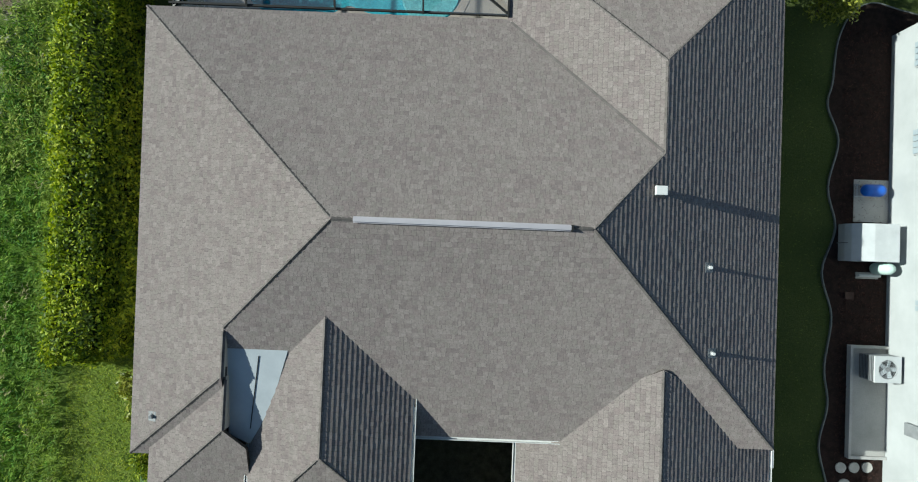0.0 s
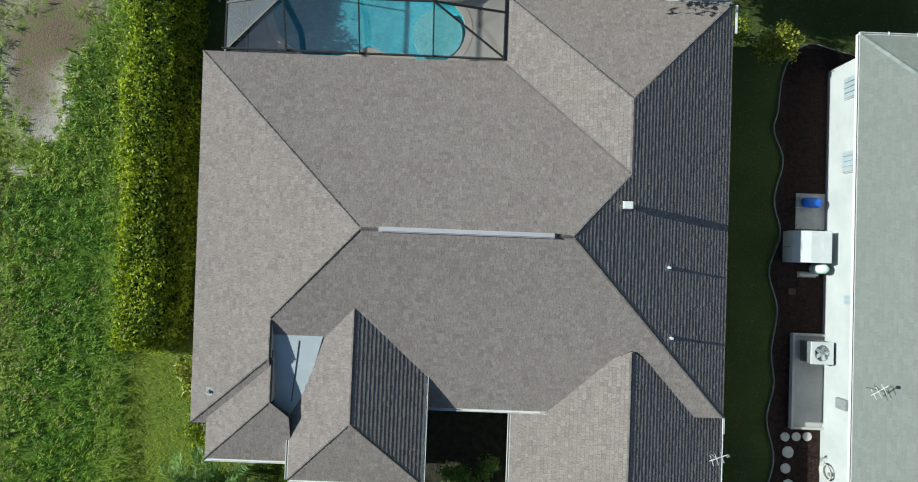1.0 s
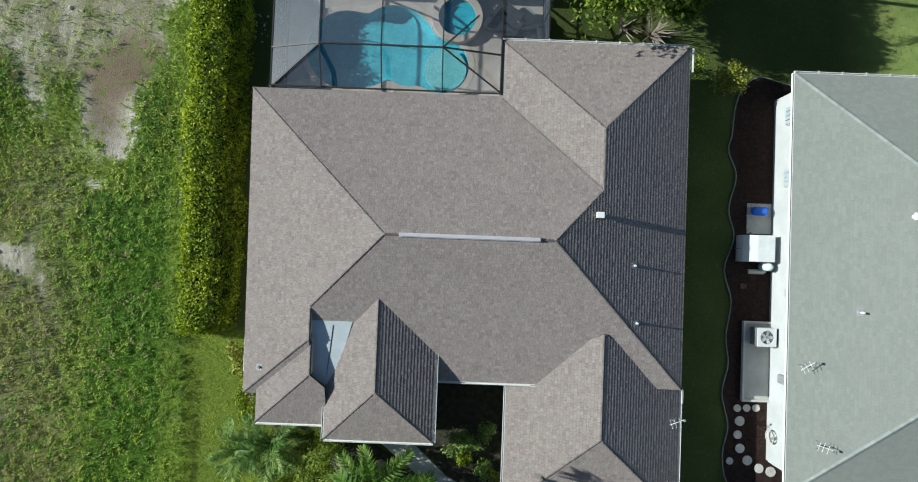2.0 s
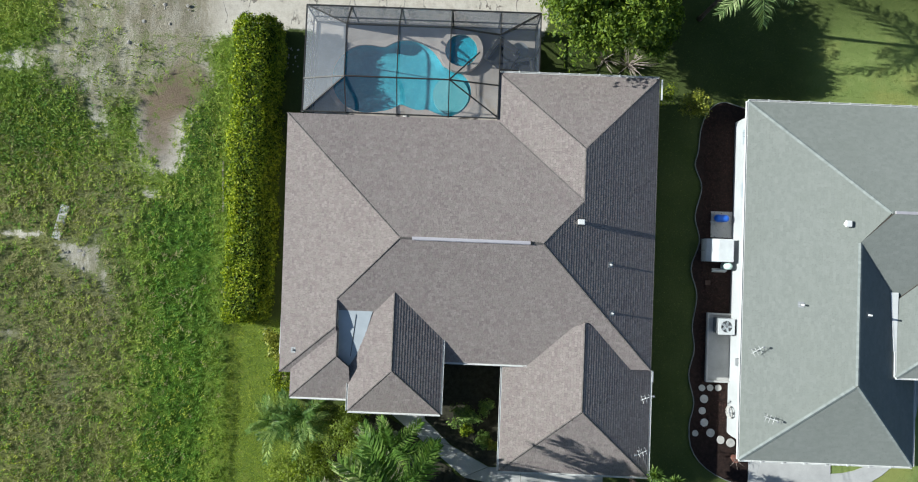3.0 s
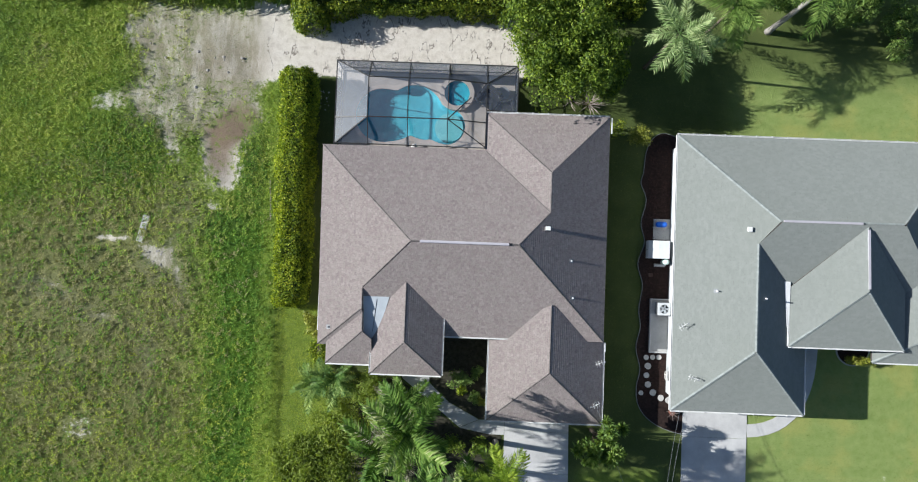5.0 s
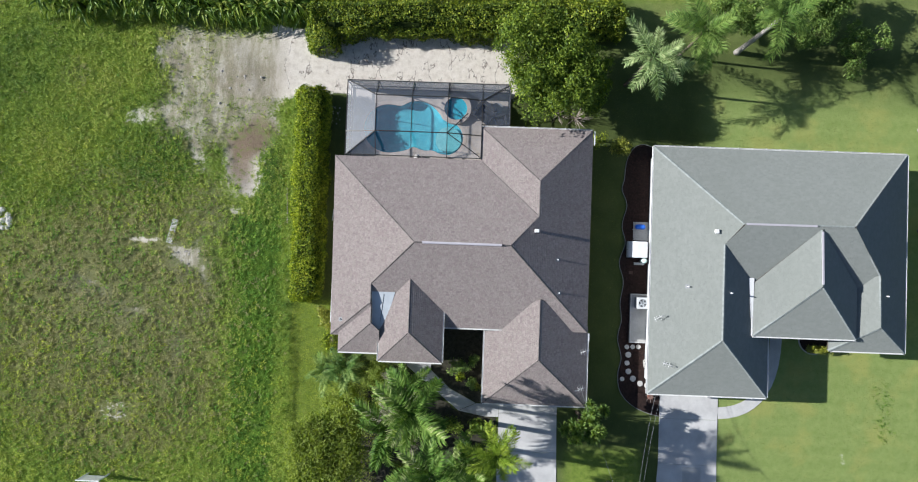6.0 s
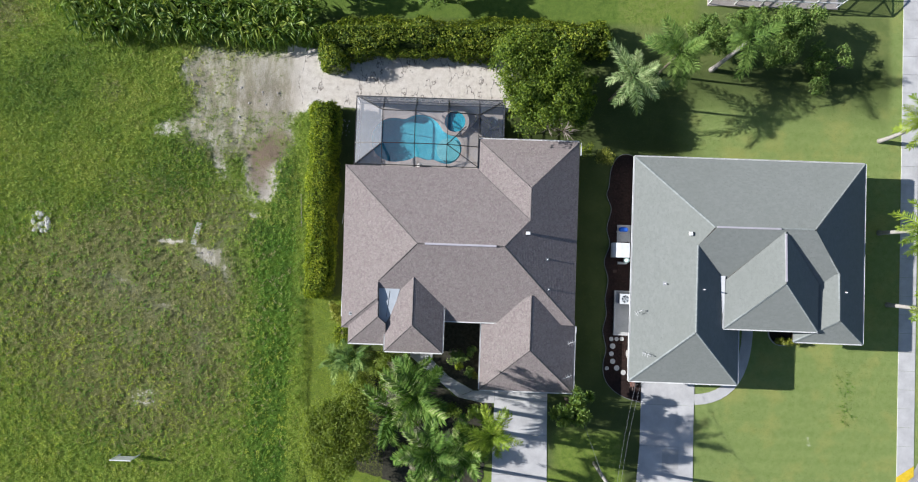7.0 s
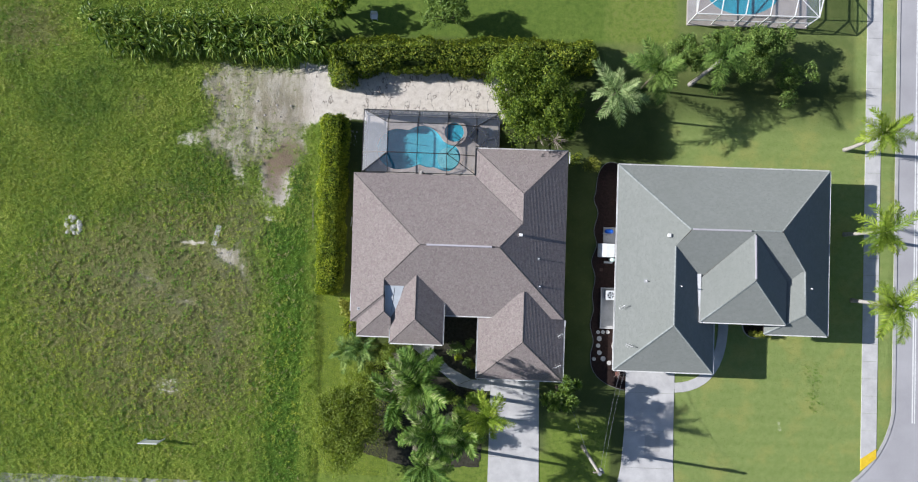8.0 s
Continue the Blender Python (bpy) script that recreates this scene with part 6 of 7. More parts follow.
# ---------------------------------------------------------------- hedges
hedge("hedge", (-11.2, 12.5), (-11.2, -3.55), 2.15, 2.2, "tall dense yellow-green hedge along the house", 52000, M_HEDGE, 0.14, 3)
hedge("hedge", (-11.3, 18.25), (12.4, 18.75), 2.7, 2.5, "long dark green hedge behind the sandy strip", 56000, M_HEDGEDARK, 0.17, 7, 0.34, 0.45)
hedge("hedge", (-11.0, 19.0), (-10.5, 15.6), 2.0, 2.1, "rounded green hedge end on the sand", 6500, M_HEDGEDARK, 0.17, 9)


def broad_leaf_row(x0, x1, y, width, height, n, seed):
    """A row of clumping plants with long arching leaves."""
    r = random.Random(seed)
    count = int((x1 - x0) / 1.35)
    for k in range(count):
        root = thing("bird_of_paradise", x0 + (k + 0.5) * (x1 - x0) / count, y + r.uniform(-0.4, 0.4), 0, "tall clump of arching banana-like leaves", "shrub", "row of broad-leaved clumps")
        vs, fs = [], []
        for i in range(n):
            a, t = r.uniform(0, 2 * math.pi), r.uniform(0.1, 1.0)
            L, w = r.uniform(0.5, 1.15), r.uniform(0.05, 0.13)
            b = Vector((math.cos(a) * t * 0.75, math.sin(a) * t * width * 0.42, height * r.uniform(0.3, 1.0) * (1.1 - 0.35 * t)))
            a2 = a + r.uniform(-1.2, 1.2)
            d = Vector((math.cos(a2), math.sin(a2), r.uniform(-0.1, 0.9))).normalized()
            s = Vector((-math.sin(a), math.cos(a), 0)) * w
            n0 = len(vs)
            for j in range(5):
                u = j / 4
                c = b + d * L * u + Vector((0, 0, -0.75 * L * u * u))
                ww = s * math.sin(math.pi * (0.12 + 0.86 * u))
                vs += [c - ww + Vector((0, 0, 0.05)), c, c + ww + Vector((0, 0, 0.05))]
            for j in range(4):
                q = n0 + j * 3
                fs += [(q, q + 1, q + 4, q + 3), (q + 1, q + 2, q + 5, q + 4)]
        part("foliage", (vs, fs), M_BANANA, root)
        # stem in the near-black core colour, painted as shade within the clump
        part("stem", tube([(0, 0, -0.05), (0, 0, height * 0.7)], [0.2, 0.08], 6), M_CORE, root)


broad_leaf_row(-33.0, -12.0, 18.9, 2.3, 2.5, 78, 5)
broad_leaf_row(-34.8, -12.6, 20.7, 2.9, 2.7, 84, 6)

# ---------------------------------------------------------------- trees and palms
tree("broadleaf_tree", 6.25, 15.0, 7.0, 3.9, 5.2, "large dense green tree behind the pool cage", M_TREE, 40000, 21, 0.225, 230, 0.22, aspect=0.42)
# extra tree where only shade lies, added to darken the lawn east of it
tree("broadleaf_tree", 10.2, 13.2, 4.5, 2.1, 2.8, "green tree added beside the larger one to shade the lawn", M_TREE, 8500, 22, 0.22, 60, 0.12)
tree("spreading_tree", -8.1, -14.9, 4.4, 3.7, 5.6, "loose olive-green tree in the front yard", M_OLIVE, 36000, 23, 0.20, 260, 0.45, aspect=0.42)
tree("round_tree", 20.5, 19.6, 4.8, 2.5, 2.3, "feathery green tree behind the lawn", M_FEATHERY, 8000, 24, 0.26, 80, 0.10, aspect=0.26)
tree("round_tree", 27.6, 19.6, 4.8, 2.9, 2.8, "feathery green tree near the white pool cage", M_FEATHERY, 14000, 25, 0.26, 140, 0.10, aspect=0.26)
tree("round_tree", 24.4, 20.4, 3.6, 2.1, 1.9, "feathery green tree behind the lawn", M_FEATHERY, 5000, 26, 0.26, 55, 0.10, aspect=0.26)
tree("round_tree", 31.2, 17.0, 2.6, 2.2, 2.6, "loose green tree near the sidewalk", M_FEATHERY, 3200, 29, 0.24, 50, 0.12, aspect=0.3)
tree("round_tree", -1.3, 22.3, 4.4, 2.5, 1.9, "pale green young tree beyond the hedge", M_FEATHERY, 6500, 27, 0.24, 70, 0.2, aspect=0.3)
tree("round_tree", -11.4, 22.7, 4.0, 2.2, 1.7, "dark green bushy tree beyond the hedge", M_TREE, 6000, 61, 0.24, 70, 0.12)
tree("small_tree", 10.2, -11.7, 5.6, 1.6, 1.7, "bright green long-leaved tree beside the driveway", M_FEATHERY, 3600, 28, 0.55, 34, 0.22, aspect=0.22, radial=0.8)
palm(13.2, 14.1, 5.6, "feather palm with silvery green fronds on the lawn", "silver", 1.05, 14, 31, (0.5, 0.35), trunk_r=0.09, bark=M_BARK, wild=1.5)
palm(17.3, 16.5, 4.4, "feather palm with hazy green fronds by the hedge", "hazy", 1.1, 18, 32, (0.3, 0.3), trunk_r=0.08, bark=M_BARK, wild=1.5)
palm(21.9, 17.0, 5.4, "tall feather palm with a pale trunk", "hazy", 1.1, 10, 57, (0.75, 0.65), trunk_r=0.16, wild=1.2)
palm(36.4, 11.3, 4.3, "young yellow-green palm on the verge", "yellow", 1.05, 17, 34, (0.7, 0.7), group="street palms")
palm(36.5, 3.4, 4.8, "young yellow-green palm on the verge", "yellow", 1.15, 18, 35, (0.3, 0.0), group="street palms")
palm(37.3, -2.7, 5.0, "young yellow-green palm on the verge", "yellow", 1.2, 18, 36, (0.5, -0.1), group="street palms")
palm(-2.15, -10.8, 6.6, "tall palm with some dry grey fronds by the entry", "green", 1.25, 21, 37, (0.0, 0.1), dry=6, wild=1.8)
palm(-3.6, -11.9, 5.8, "lower palm with dry grey fronds beside the tall one", "green", 1.12, 16, 47, (-0.1, 0.1), dry=7, wild=1.6)
# low palm added so that its fronds throw shade on the front walk
palm(-2.9, -9.7, 2.9, "short palm added under the tall one to shade the front walk", "green", 0.95, 14, 48, (0.0, 0.1), dry=3, trunk_r=0.11, wild=1.6)
palm(-0.75, -14.1, 8.3, "bushy palm with arching fronds in the front bed", "green", 1.10, 18, 38, (0.05, -0.05), dry=4, wild=1.6)
palm(3.5, -12.8, 7.7, "bright yellow-green palm beside the driveway", "yellow", 0.96, 20, 39, (0.1, 0.0), wild=1.4)
palm(1.5, -14.3, 6.4, "slender green palm in the front bed", "green", 0.98, 19, 40, wild=1.6)
palm(-1.2, -17.3, 6.2, "green palm half hidden among others", "green", 0.95, 16, 41, dry=3)
palm(-7.6, -8.5, 1.6, "low dark green palm clump at the house corner", "dark", 0.84, 17, 42, up=10, trunk_r=0.10, name="low_palm")
palm(-9.2, -8.9, 1.2, "low dark green palm clump at the house corner", "dark", 0.76, 15, 43, up=14, trunk_r=0.08, name="low_palm")
pole = thing("utility_pole", 12.8, -17.05, 0, "weathered grey utility pole with service cables", "utility pole")
part("pole", tube([(0, 0, -0.2), (0, 0, 3.5), (0, 0, 7.3)], [0.17, 0.14, 0.11], 12), M_PALMBARK, pole, smooth=True)
part("cap", rod((0, 0, 7.28), (0, 0, 7.38), 0.15, seg=12), M_GREYPL, pole)
part("bracket", bar((-0.45, 0, 7.0), (0.45, 0, 7.0), 0.09, 0.09), M_GREYTWIG, pole)
part("transformer", tube([(0.28, 0, 6.2), (0.28, 0, 6.25), (0.28, 0, 6.8), (0.28, 0, 6.85)], [0.14, 0.17, 0.17, 0.12], 12), M_GREYPL, pole, smooth=True)

def ragged(pts, step=0.4, amp=0.16):
    """A closed outline with an uneven edge, broken like the rim of leaf shade."""
    out, rnd = [], random.Random(17)
    for (ax, ay), (bx, by) in zip(pts, pts[1:] + pts[:1]):
        n = max(1, int(math.hypot(bx - ax, by - ay) / step))
        for i in range(n):
            out.append((ax + (bx - ax) * i / n + rnd.uniform(-amp, amp), ay + (by - ay) * i / n + rnd.uniform(-amp, amp) * 0.6))
    return out


# shrubs
shrub("shrub", 12.65, 8.9, 0.75, 2.3, "round yellow-green shrub in the side yard", M_YELLOWBUSH, 1500, 51, 0.13)
shrub("shrub", 11.2, 9.6, 0.7, 1.2, "green shrub at the house corner", M_HEDGE, 600, 52, 0.12)
for i, (x, y, r, h, m) in enumerate(((1.95, -7.85, 0.45, 1.8, M_FEATHERY), (0.6, -8.4, 0.6, 1.1, M_FEATHERY), (1.35, -8.55, 0.55, 1.5, M_FEATHERY), (1.0, -9.15, 0.4, 0.8, M_HEDGE), (1.9, -9.65, 0.45, 1.0, M_FEATHERY), (2.42, -9.95, 0.32, 1.0, M_YELLOWBUSH))):
    shrub("shrub", x, y, r, h, "loose pale green shrub in the entry bed", m, 620, 60 + i, 0.15, "entry bed shrubs")
for i, (x, y) in enumerate(((-9.3, -6.6), (-9.7, -4.6), (-9.0, -7.4), (-9.5, -5.4))):
    shrub("shrub", x, y, 0.6, 1.1, "low yellow-green shrub at the house corner", M_YELLOWBUSH if i % 2 else M_HEDGE, 800, 70 + i, 0.13, "corner shrubs")
for i in range(5):
    shrub("shrub", 27.85 + 0.36 * i, -6.05, 0.36, 1.15, "low pale green shrub in the porch bed", M_YELLOWBUSH, 420, 80 + i, 0.10, "porch bed shrubs")
for i, (x, y, r, h, m) in enumerate(((-5.1, -9.0, 1.2, 3.4, M_OLIVE), (-4.3, -10.5, 1.3, 4.2, M_OLIVE), (-3.6, -11.6, 1.1, 3.6, M_TREE), (-5.0, -12.0, 0.7, 0.9, M_OLIVE), (0.6, -13.0, 0.8, 1.0, M_TREE), (2.4, -13.0, 0.7, 0.8, M_TREE), (-3.2, -16.6, 0.9, 1.1, M_OLIVE), (1.6, -16.0, 1.1, 2.7, M_TREE), (2.9, -16.5, 0.9, 2.2, M_TREE), (2.7, -14.9, 0.7, 1.6, M_TREE), (-7.7, -10.7, 1.0, 1.5, M_OLIVE), (-6.7, -11.5, 1.0, 1.8, M_OLIVE), (-8.8, -11.5, 0.9, 1.6, M_OLIVE), (-2.6, -12.2, 1.0, 3.0, M_TREE), (-6.0, -9.6, 0.6, 0.8, M_YELLOWBUSH))):
    shrub("shrub", x, y, r, h, "leafy green shrub under the front palms", m, int(700 + 650 * h), 90 + i, 0.13, "front bed shrubs")
pbed = thing("porch_bed", 0, 0, 0, "small mulched bed with a curved edging at the porch", "garden bed")
part("mulch", prism(arc_points(28.4, -5.35, 1.15, 180, 360, 14), -0.04, 0.03), M_MULCH, pbed)
part("edging", prism(strip(arc_points(28.4, -5.35, 1.15, 180, 360, 14), 0.08), -0.04, 0.07), M_KERB, pbed)
# mulch, but its dark colour and ragged rim also stand in for palm shade
single("front_bed", prism(ragged([(-5.4, -8.8), (-6.6, -11.6), (-8.4, -14.0), (-7.8, -18.4), (-3.5, -19.5), (3.3, -19.3), (3.9, -12.32), (0.9, -12.0), (-1.8, -9.85), (-3.3, -8.7)]), -0.05, 0.022), M_BED, "mulched bed under the front palms, darkened to hold their shade", "garden bed")
single("court_bed", prism([(-1.25, -8.8), (0.2, -10.15), (2.3, -11.25), (3.15, -11.25), (3.15, -4.8), (-0.8, -4.8), (-1.25, -7.0)], -0.05, 0.024), M_BED, "dark mulched bed in the entry court", "garden bed")

# ---------------------------------------------------------------- field: rubble, boards, sign, cables
def rubble(name, x, y, spread, n, size, seed, label, mat=None):
    r = random.Random(seed)
    root = thing(name, x, y, 0, label, "rubble")
    for i in range(n):
        s = size * r.uniform(0.5, 1.3)
        b = bmesh.new()
        bmesh.ops.create_icosphere(b, subdivisions=1, radius=s)
        for v in b.verts:
            v.co = Vector((v.co.x * r.uniform(0.8, 1.3), v.co.y * r.uniform(0.8, 1.3), v.co.z * r.uniform(0.4, 0.7)))
        bmesh.ops.translate(b, verts=list(b.verts), vec=(r.uniform(-1, 1) * spread[0], r.uniform(-1, 1) * spread[1], s * 0.25))
        part("stone", b, mat or M_ROCK, root)


slab = single("concrete_slab", box(-0.24, 0.24, -0.98, 0.98, -0.02, 0.07), M_CONCRETE, "broken pale concrete slab lying in the grass", "slab", bevel=0.02)
slab.matrix_basis = pose(-22.1, 1.25, 0.02, 1, 0, -14)
rubble("rubble_pile", -35.7, 1.8, (0.75, 0.8), 42, 0.20, 3, "scatter of white rubble in the field", M_STONE)
rubble("rubble_pile", -20.8, -0.8, (1.2, 0.5), 14, 0.10, 4, "few grey stones on a bare patch")
rubble("rubble_pile", -19.0, 13.0, (3.8, 2.0), 16, 0.10, 5, "scattered dark stones on the sand")
rubble("rubble_pile", -9.6, 10.9, (0.35, 0.7), 22, 0.045, 6, "white pebbles in the shaded strip by the hedge", M_STONE)
board = single("fence_board", box(-0.05, 0.05, -1.4, 1.4, 0.0, 0.06), M_GREYTWIG, "weathered grey board lying along the hedge", "board", bevel=0.01)
board.matrix_basis = pose(-13.1, 3.6, 0.03, 0, 0, 3)
sign = thing("yard_sign", -26.9, -17.9, 0, "white real-estate sign board on posts in the field", "sign")
for x in (-0.8, 0.8):
    part("post", bar((x, 0, -0.1), (x, 0, 1.6), 0.09, 0.09), M_WHITE, sign)
part("board", box(-0.85, 0.85, -0.03, 0.03, 0.55, 1.5), M_WHITE, sign, bevel=0.005)
part("top_rail", bar((-0.9, 0, 1.58), (0.9, 0, 1.58), 0.07, 0.07), M_WHITE, sign)


def cable(a, b, sag, name="cable", label="thin service cable hanging from the roof"):
    pts = [tuple(Vector(a).lerp(Vector(b), i / 16) - Vector((0, 0, sag * 4 * (i / 16) * (1 - i / 16)))) for i in range(17)]
    single(name, tube(pts, [0.007] * 17, 5), M_GREYPL, label, "cable", "service cables")


cable((15.3, -9.4, 3.1), (12.9, -17.0, 7.0), 0.35)
cable((15.7, -9.45, 3.1), (13.2, -17.0, 6.95), 0.45)
cable((9.95, -9.4, 2.6), (12.4, -17.0, 7.0), 0.4)

# ---------------------------------------------------------------- rough grass of the field
def clumping(x, y):
    return 0.5 + 0.5 * np.sin(x * 1.7 + 2 * np.sin(y * 0.9)) * np.sin(y * 1.9 + 1.5 * np.sin(x * 1.1))


def field_grass(name, n, x0, x1, y0, y1, size, seed, mat, want, label):
    rng = np.random.default_rng(seed)
    p = np.stack([rng.uniform(x0, x1, n), rng.uniform(y0, y1, n)], 1)
    sand, grown, dry, soil = zones(p[:, 0], p[:, 1])
    clump = clumping(p[:, 0], p[:, 1])
    keep = rng.uniform(0, 1, n) < grown * np.clip(1.12 - 1.9 * sand, 0.0, 1) * want(dry, *tones(p[:, 0], p[:, 1])) * (0.55 + 0.45 * clump)
    p, clump = p[keep], clump[keep]
    m = len(p)
    pos = np.stack([p[:, 0], p[:, 1], rng.uniform(0.03, 0.10, m) + 0.10 * clump + 0.25 * soft(p[:, 0], -13.3, -12.3, 0.3)], 1)
    out = np.tile([0, 0, 0.75], (m, 1))
    vs, fs = leaf_cloud(pos, out, size, rng, 0.13, 1.1, 0.0)
    tagged(quads_part(name, vs, fs, mat, None), label, "grass", kind="stuff")


field_grass("field_grass", 400000, -47, -12.0, -27, 25, 0.19, 91, M_GRASS, lambda d, a, b, c: np.clip(1.0 - 0.88 * d, 0.08, 1) * (1 - 0.75 * a) * (1 - 0.65 * b) * (1 - 0.7 * c), "tall rough green grass of the open field")
field_grass("field_grass", 70000, -24.5, -12.0, -27, 11, 0.19, 94, M_GRASSDEEP, lambda d, a, b, c: np.clip(a + c, 0, 1), "deep green grass beside the hedge")
field_grass("dry_grass", 190000, -47, -12.5, -27, 25, 0.18, 92, M_GRASSDRY, lambda d, a, b, c: np.clip(0.10 + 1.0 * d + 0.45 * b, 0, 1) * (1 - 0.8 * a), "dry brownish grass in patches of the field")


def tussocks(n, blades, seed, mat, want, label, size=1.0):
    """Tufts of long blades that lean over and shade the grass beside them, combed one way by the wind towards the street."""
    rng = np.random.default_rng(seed)
    p = np.stack([rng.uniform(-47, -12.6, n), rng.uniform(-27, 25, n)], 1)
    sand, grown, dry, soil = zones(p[:, 0], p[:, 1])
    p = p[rng.uniform(0, 1, n) < grown * np.clip(1.10 - 1.75 * sand, 0.0, 1) * want(p[:, 0], p[:, 1], dry) * (0.5 + 0.5 * clumping(p[:, 0] * 1.4 + 3, p[:, 1] * 1.4))]
    p = np.repeat(p, blades, 0)
    m = len(p)
    p = p + rng.normal(0, 0.07 * size, (m, 2))
    comb = soft(p[:, 1], -60, 3, 3.0)
    a = np.where(rng.uniform(0, 1, m) < 0.65 * comb, radians(52) + rng.normal(0, 0.35, m), rng.uniform(0, 2 * math.pi, m))
    L, w, rise = size * rng.uniform(0.14, 0.33, m), size * rng.uniform(0.012, 0.026, m), rng.uniform(0.5, 1.1, m)
    d, side = np.stack([np.cos(a), np.sin(a)], 1), np.stack([-np.sin(a), np.cos(a)], 1)
    vs = np.empty((m, 4, 3))
    vs[:, 0, :2], vs[:, 0, 2] = p, 0.0
    vs[:, 1, :2], vs[:, 1, 2] = p + d * (L * 0.45)[:, None] + side * w[:, None], L * rise * 0.75
    vs[:, 2, :2], vs[:, 2, 2] = p + d * L[:, None], L * rise * 0.85
    vs[:, 3, :2], vs[:, 3, 2] = p + d * (L * 0.45)[:, None] - side * w[:, None], L * rise * 0.75
    tagged(quads_part("grass_tussocks", vs.reshape(-1, 3), np.arange(4 * m).reshape(-1, 4), mat, None), label, "grass", kind="stuff")


tussocks(27000, 9, 95, M_GRASS, lambda x, y, d: np.clip(1 - 0.85 * d, 0.1, 1) * (1 - 0.8 * tones(x, y)[0]), "loose tufts of long green grass in the field")
tussocks(16000, 9, 96, M_GRASSDEEP, lambda x, y, d: np.clip(0.10 + tones(x, y)[0] + tones(x, y)[2] + 0.45 * d, 0, 1), "dark green weeds and grass tufts in the field")
tussocks(14000, 9, 97, M_GRASSDRY, lambda x, y, d: np.clip(0.05 + d + 0.6 * tones(x, y)[1], 0, 1), "dry tan grass tufts in the field")
tussocks(9000, 11, 98, M_GRASS, lambda x, y, d: soft(x, -90, -22.0, 2.0) * soft(y, 3.0, 17.0, 1.5), "tall bright green tufts near the bare sand", 1.15)
tussocks(13000, 9, 99, M_GRASSYELLOW, lambda x, y, d: np.clip(blob(x, y, -31, -13, 9, 6) + 0.8 * blob(x, y, -39, -11, 7, 9) + 0.6 * blob(x, y, -39, 6, 6, 5) + 0.7 * blob(x, y, -15, -12.5, 2.5, 6) + 0.6 * blob(x, y, -27, 7, 6, 4), 0, 1), "yellow-green grass tufts in the field")


def built_over(x, y):
    """True where a house, a drive, a bed or a deck covers the lawn."""
    out = np.zeros(len(x), bool)
    for x0, x1, y0, y1 in ((-8.8, 10.3, -7.8, 10.0), (-8.6, 4.4, 6.5, 13.6), (2.6, 10.5, -11.0, -4), (3.1, 9.2, -23, -9), (14.6, 33.3, -5.7, 8.9), (13.1, 23.4, -9.4, 8.9), (15.4, 21.6, -23, -9), (13.1, 16.8, -12, -8),
                           (38.1, 39.9, -20, 60), (-9.4, 4.0, -19.4, -8.8), (-6.2, 4.0, -10, -7.5), (20.4, 32.8, 22.4, 32), (-12.6, -9.6, -4, 13), (-14, 14, 16.2, 20.4), (23.4, 26.4, -10.5, -4), (25.5, 28.8, -7, -4), (21, 25, -12, -10)):
        out |= (x > x0) & (x < x1) & (y > y0) & (y < y1)
    return out | (road_side(x, y) > -0.4)


def lawn_grass(n, seed):
    rng = np.random.default_rng(seed)
    p = np.stack([rng.uniform(-13, 42, n), rng.uniform(-22.3, 30, n)], 1)
    sand, grown, dry, soil = zones(p[:, 0], p[:, 1])
    p = p[(sand < 0.25) & (grown < 0.5) & ~built_over(p[:, 0], p[:, 1])]
    pos = np.stack([p[:, 0], p[:, 1], rng.uniform(0.0, 0.03, len(p))], 1)
    vs, fs = leaf_cloud(pos, np.tile([0, 0, 1.0], (len(p), 1)), 0.085, rng, 0.3, 0.6, 0.0)
    tagged(quads_part("lawn_grass", vs, fs, M_LAWN, None), "short mown green lawn grass", "grass", kind="stuff")


lawn_grass(80000, 93)


def lawn_marks(n, seed):
    """Dark coarse weeds in the mown lawn."""
    rng = np.random.default_rng(seed)
    c = np.stack([rng.normal(33.9, 0.45, n), rng.uniform(-13.2, -8.6, n), np.full(n, 0.03)], 1)
    pos = np.repeat(c, 7, 0) + rng.normal(0, 1, (7 * n, 3)) * np.array([0.09, 0.06, 0.012])
    vs, fs = leaf_cloud(pos, np.tile([0, 0, 1.0], (len(pos), 1)), 0.10, rng, 0.35, 0.9, 0.0)
    tagged(quads_part("lawn_weeds", vs, fs, M_GRASSDEEP, None), "small dark weeds in the mown lawn", "grass", kind="stuff")


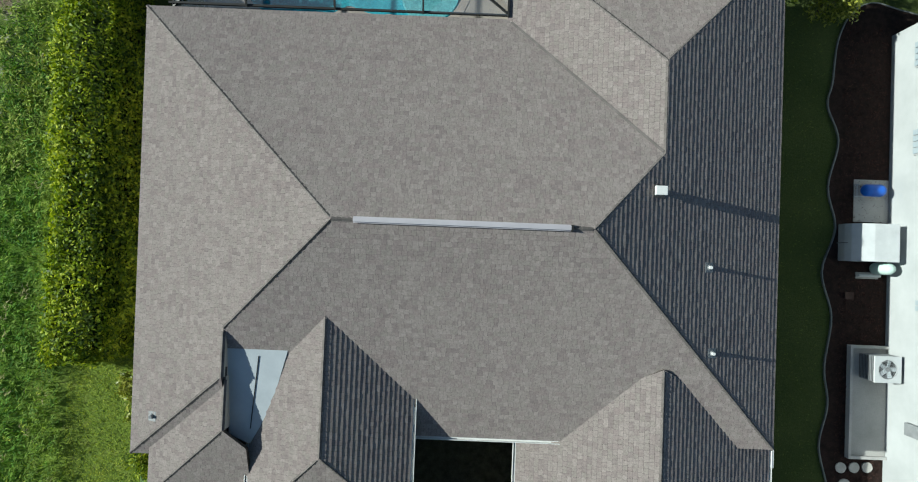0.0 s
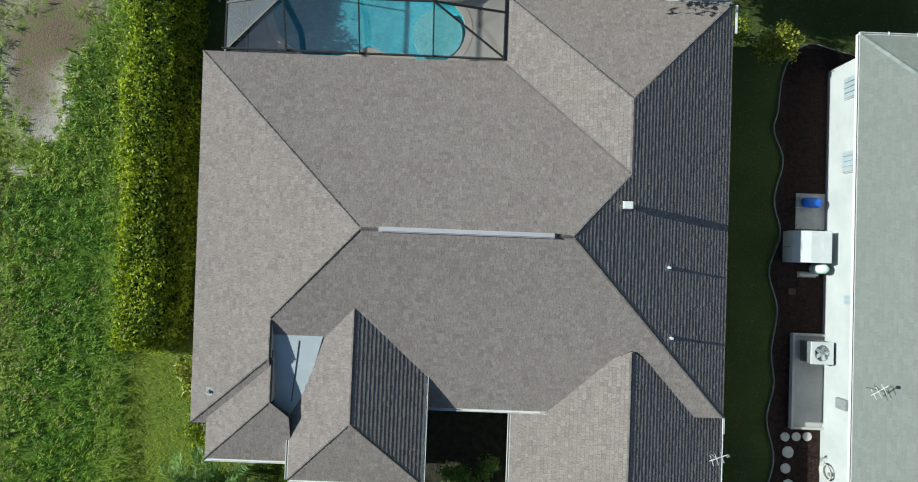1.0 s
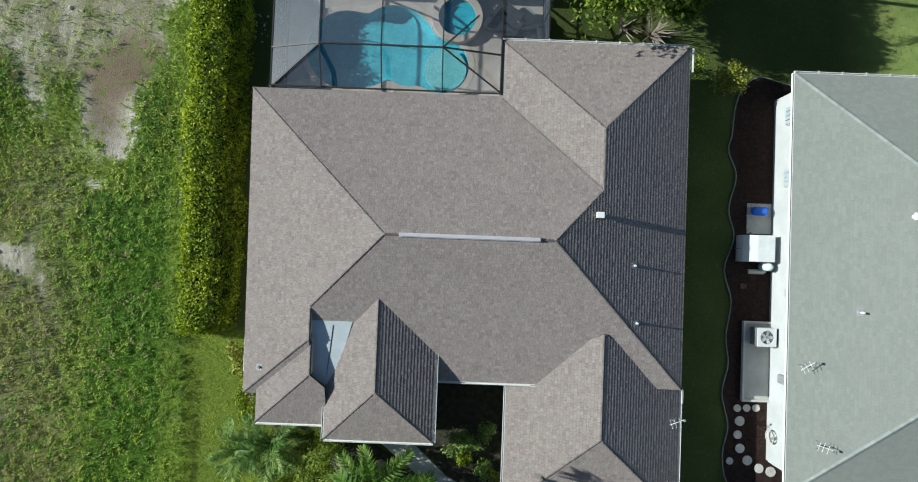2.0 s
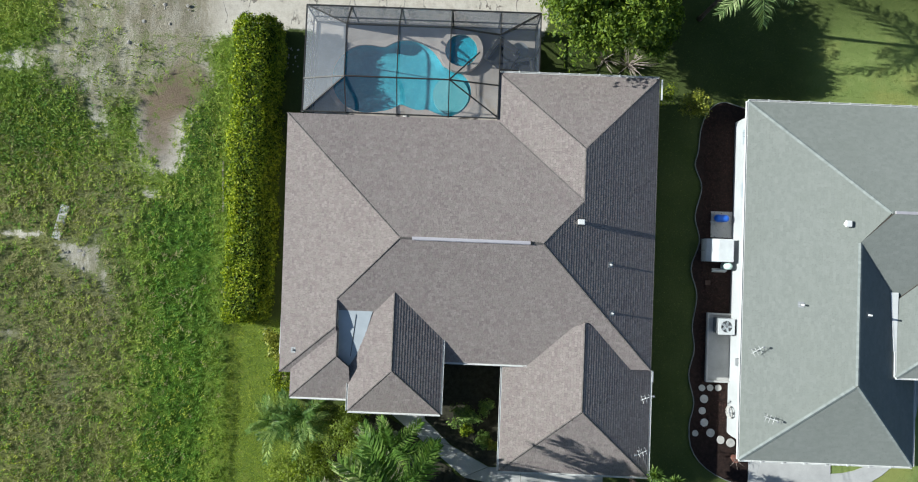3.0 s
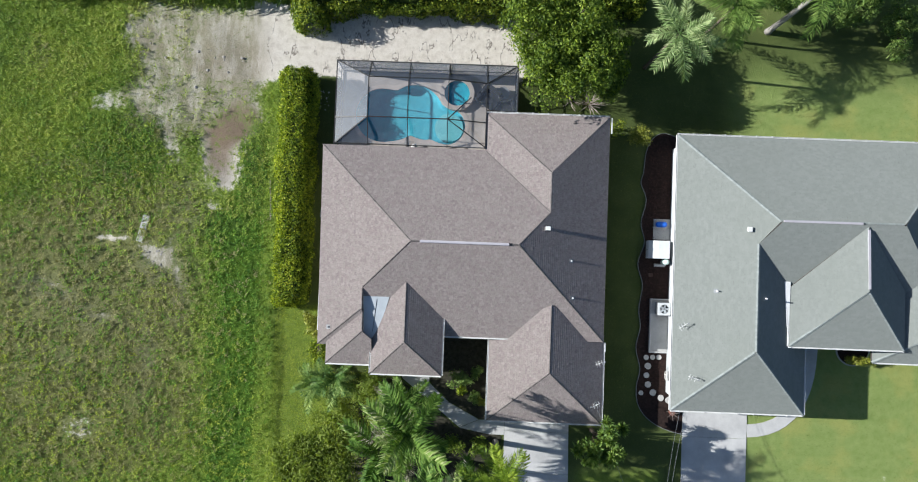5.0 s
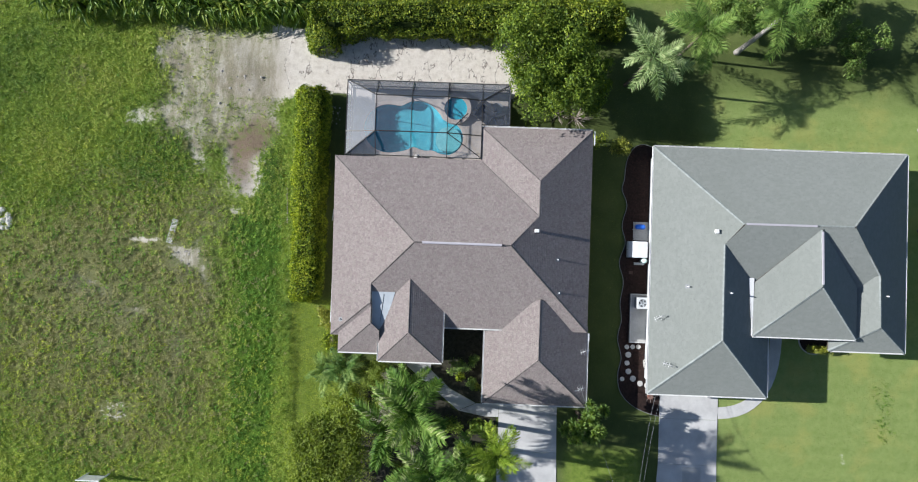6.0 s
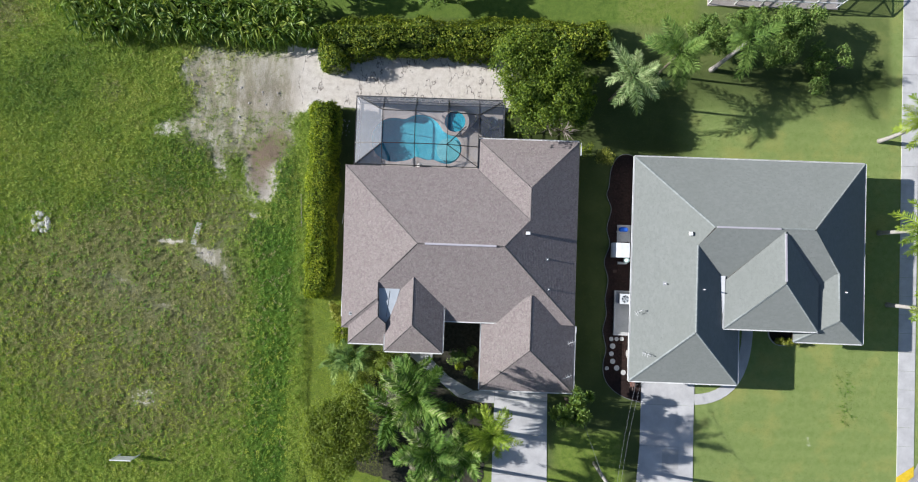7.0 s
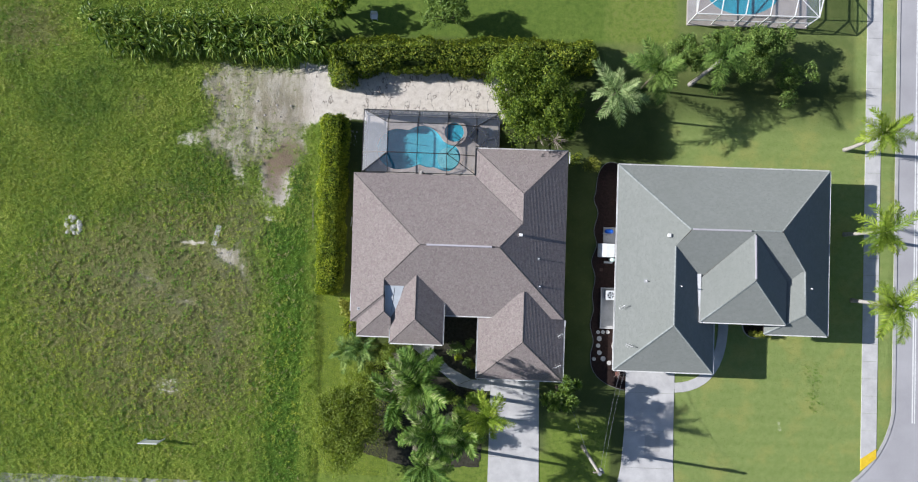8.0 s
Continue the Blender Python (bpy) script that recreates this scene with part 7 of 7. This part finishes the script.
lawn_marks(70, 94)
rng = np.random.default_rng(97)
p = np.stack([rng.uniform(-12.35, -5.2, 48000), rng.uniform(-20.5, -3.7, 48000), rng.uniform(0.0, 0.05, 48000)], 1)
p = p[(p[:, 0] < -8.75) | (p[:, 1] < -8.3)]
vs, fs = leaf_cloud(p, np.tile([0, 0, 1.0], (len(p), 1)), 0.10, rng, 0.16, 0.9, 0.0)
tagged(quads_part("lawn_grass", vs, fs, M_GRASSYELLOW, None), "bright green mown grass beside the hedge", "grass", kind="stuff")


# ---------------------------------------------------------------- odds and ends beside the house
def bare_shrub(x, y, r, h, n, seed):
    """A leafless shrub: many thin grey branches that fan out from the base."""
    rng = random.Random(seed)
    root = thing("bare_shrub", x, y, 0, "leafless shrub with thin grey branches", "shrub", "bare shrubs")
    for i in range(n):
        a, t = rng.uniform(0, 2 * math.pi), rng.uniform(0.3, 1.0)
        e = Vector((math.cos(a) * r * t, math.sin(a) * r * t, h * rng.uniform(0.6, 1.0) * (1.1 - 0.5 * t)))
        m = e * 0.5 + Vector((rng.uniform(-0.1, 0.1), rng.uniform(-0.1, 0.1), 0.18))
        part("branch", tube([(0, 0, -0.04), tuple(m), tuple(e)], [0.028, 0.018, 0.007], 5), M_GREYTWIG, root)


bare_shrub(9.3, 11.3, 1.5, 1.7, 30, 5)
bare_shrub(7.9, 11.6, 1.2, 1.5, 22, 6)
bare_shrub(10.4, 12.4, 1.1, 1.4, 20, 7)
bare_shrub(-9.15, -6.6, 0.75, 1.0, 20, 8)
chair = thing("garden_chair", -8.0, 22.4, 0, "white plastic garden chair on the grass", "chair")
part("seat", box(-0.28, 0.28, -0.28, 0.28, 0.40, 0.45), M_WHITE, chair, bevel=0.02)
part("backrest", box(-0.28, 0.28, 0.24, 0.30, 0.45, 0.95), M_WHITE, chair, bevel=0.02)
for sx in (-1, 1):
    part("armrest", box(sx * 0.30 - 0.03, sx * 0.30 + 0.03, -0.26, 0.28, 0.62, 0.66), M_WHITE, chair)
    for sy in (-1, 1):
        part("leg", rod((sx * 0.26, sy * 0.25, 0), (sx * 0.25, sy * 0.24, 0.62 if sy < 0 else 0.42), 0.022), M_WHITE, chair)
for x0, y0, x1, y1 in ((-9.50, 2.55, -9.42, 3.45), (-9.30, 1.35, -9.24, 2.1), (-9.36, 2.2, -9.30, 2.65)):
    single("plastic_pipe", rod((x0, y0, 0.03), (x1, y1, 0.03), 0.032, seg=10), M_WHITEPL, "white plastic pipe lying on the ground by the wall", "pipe", "loose pipes")
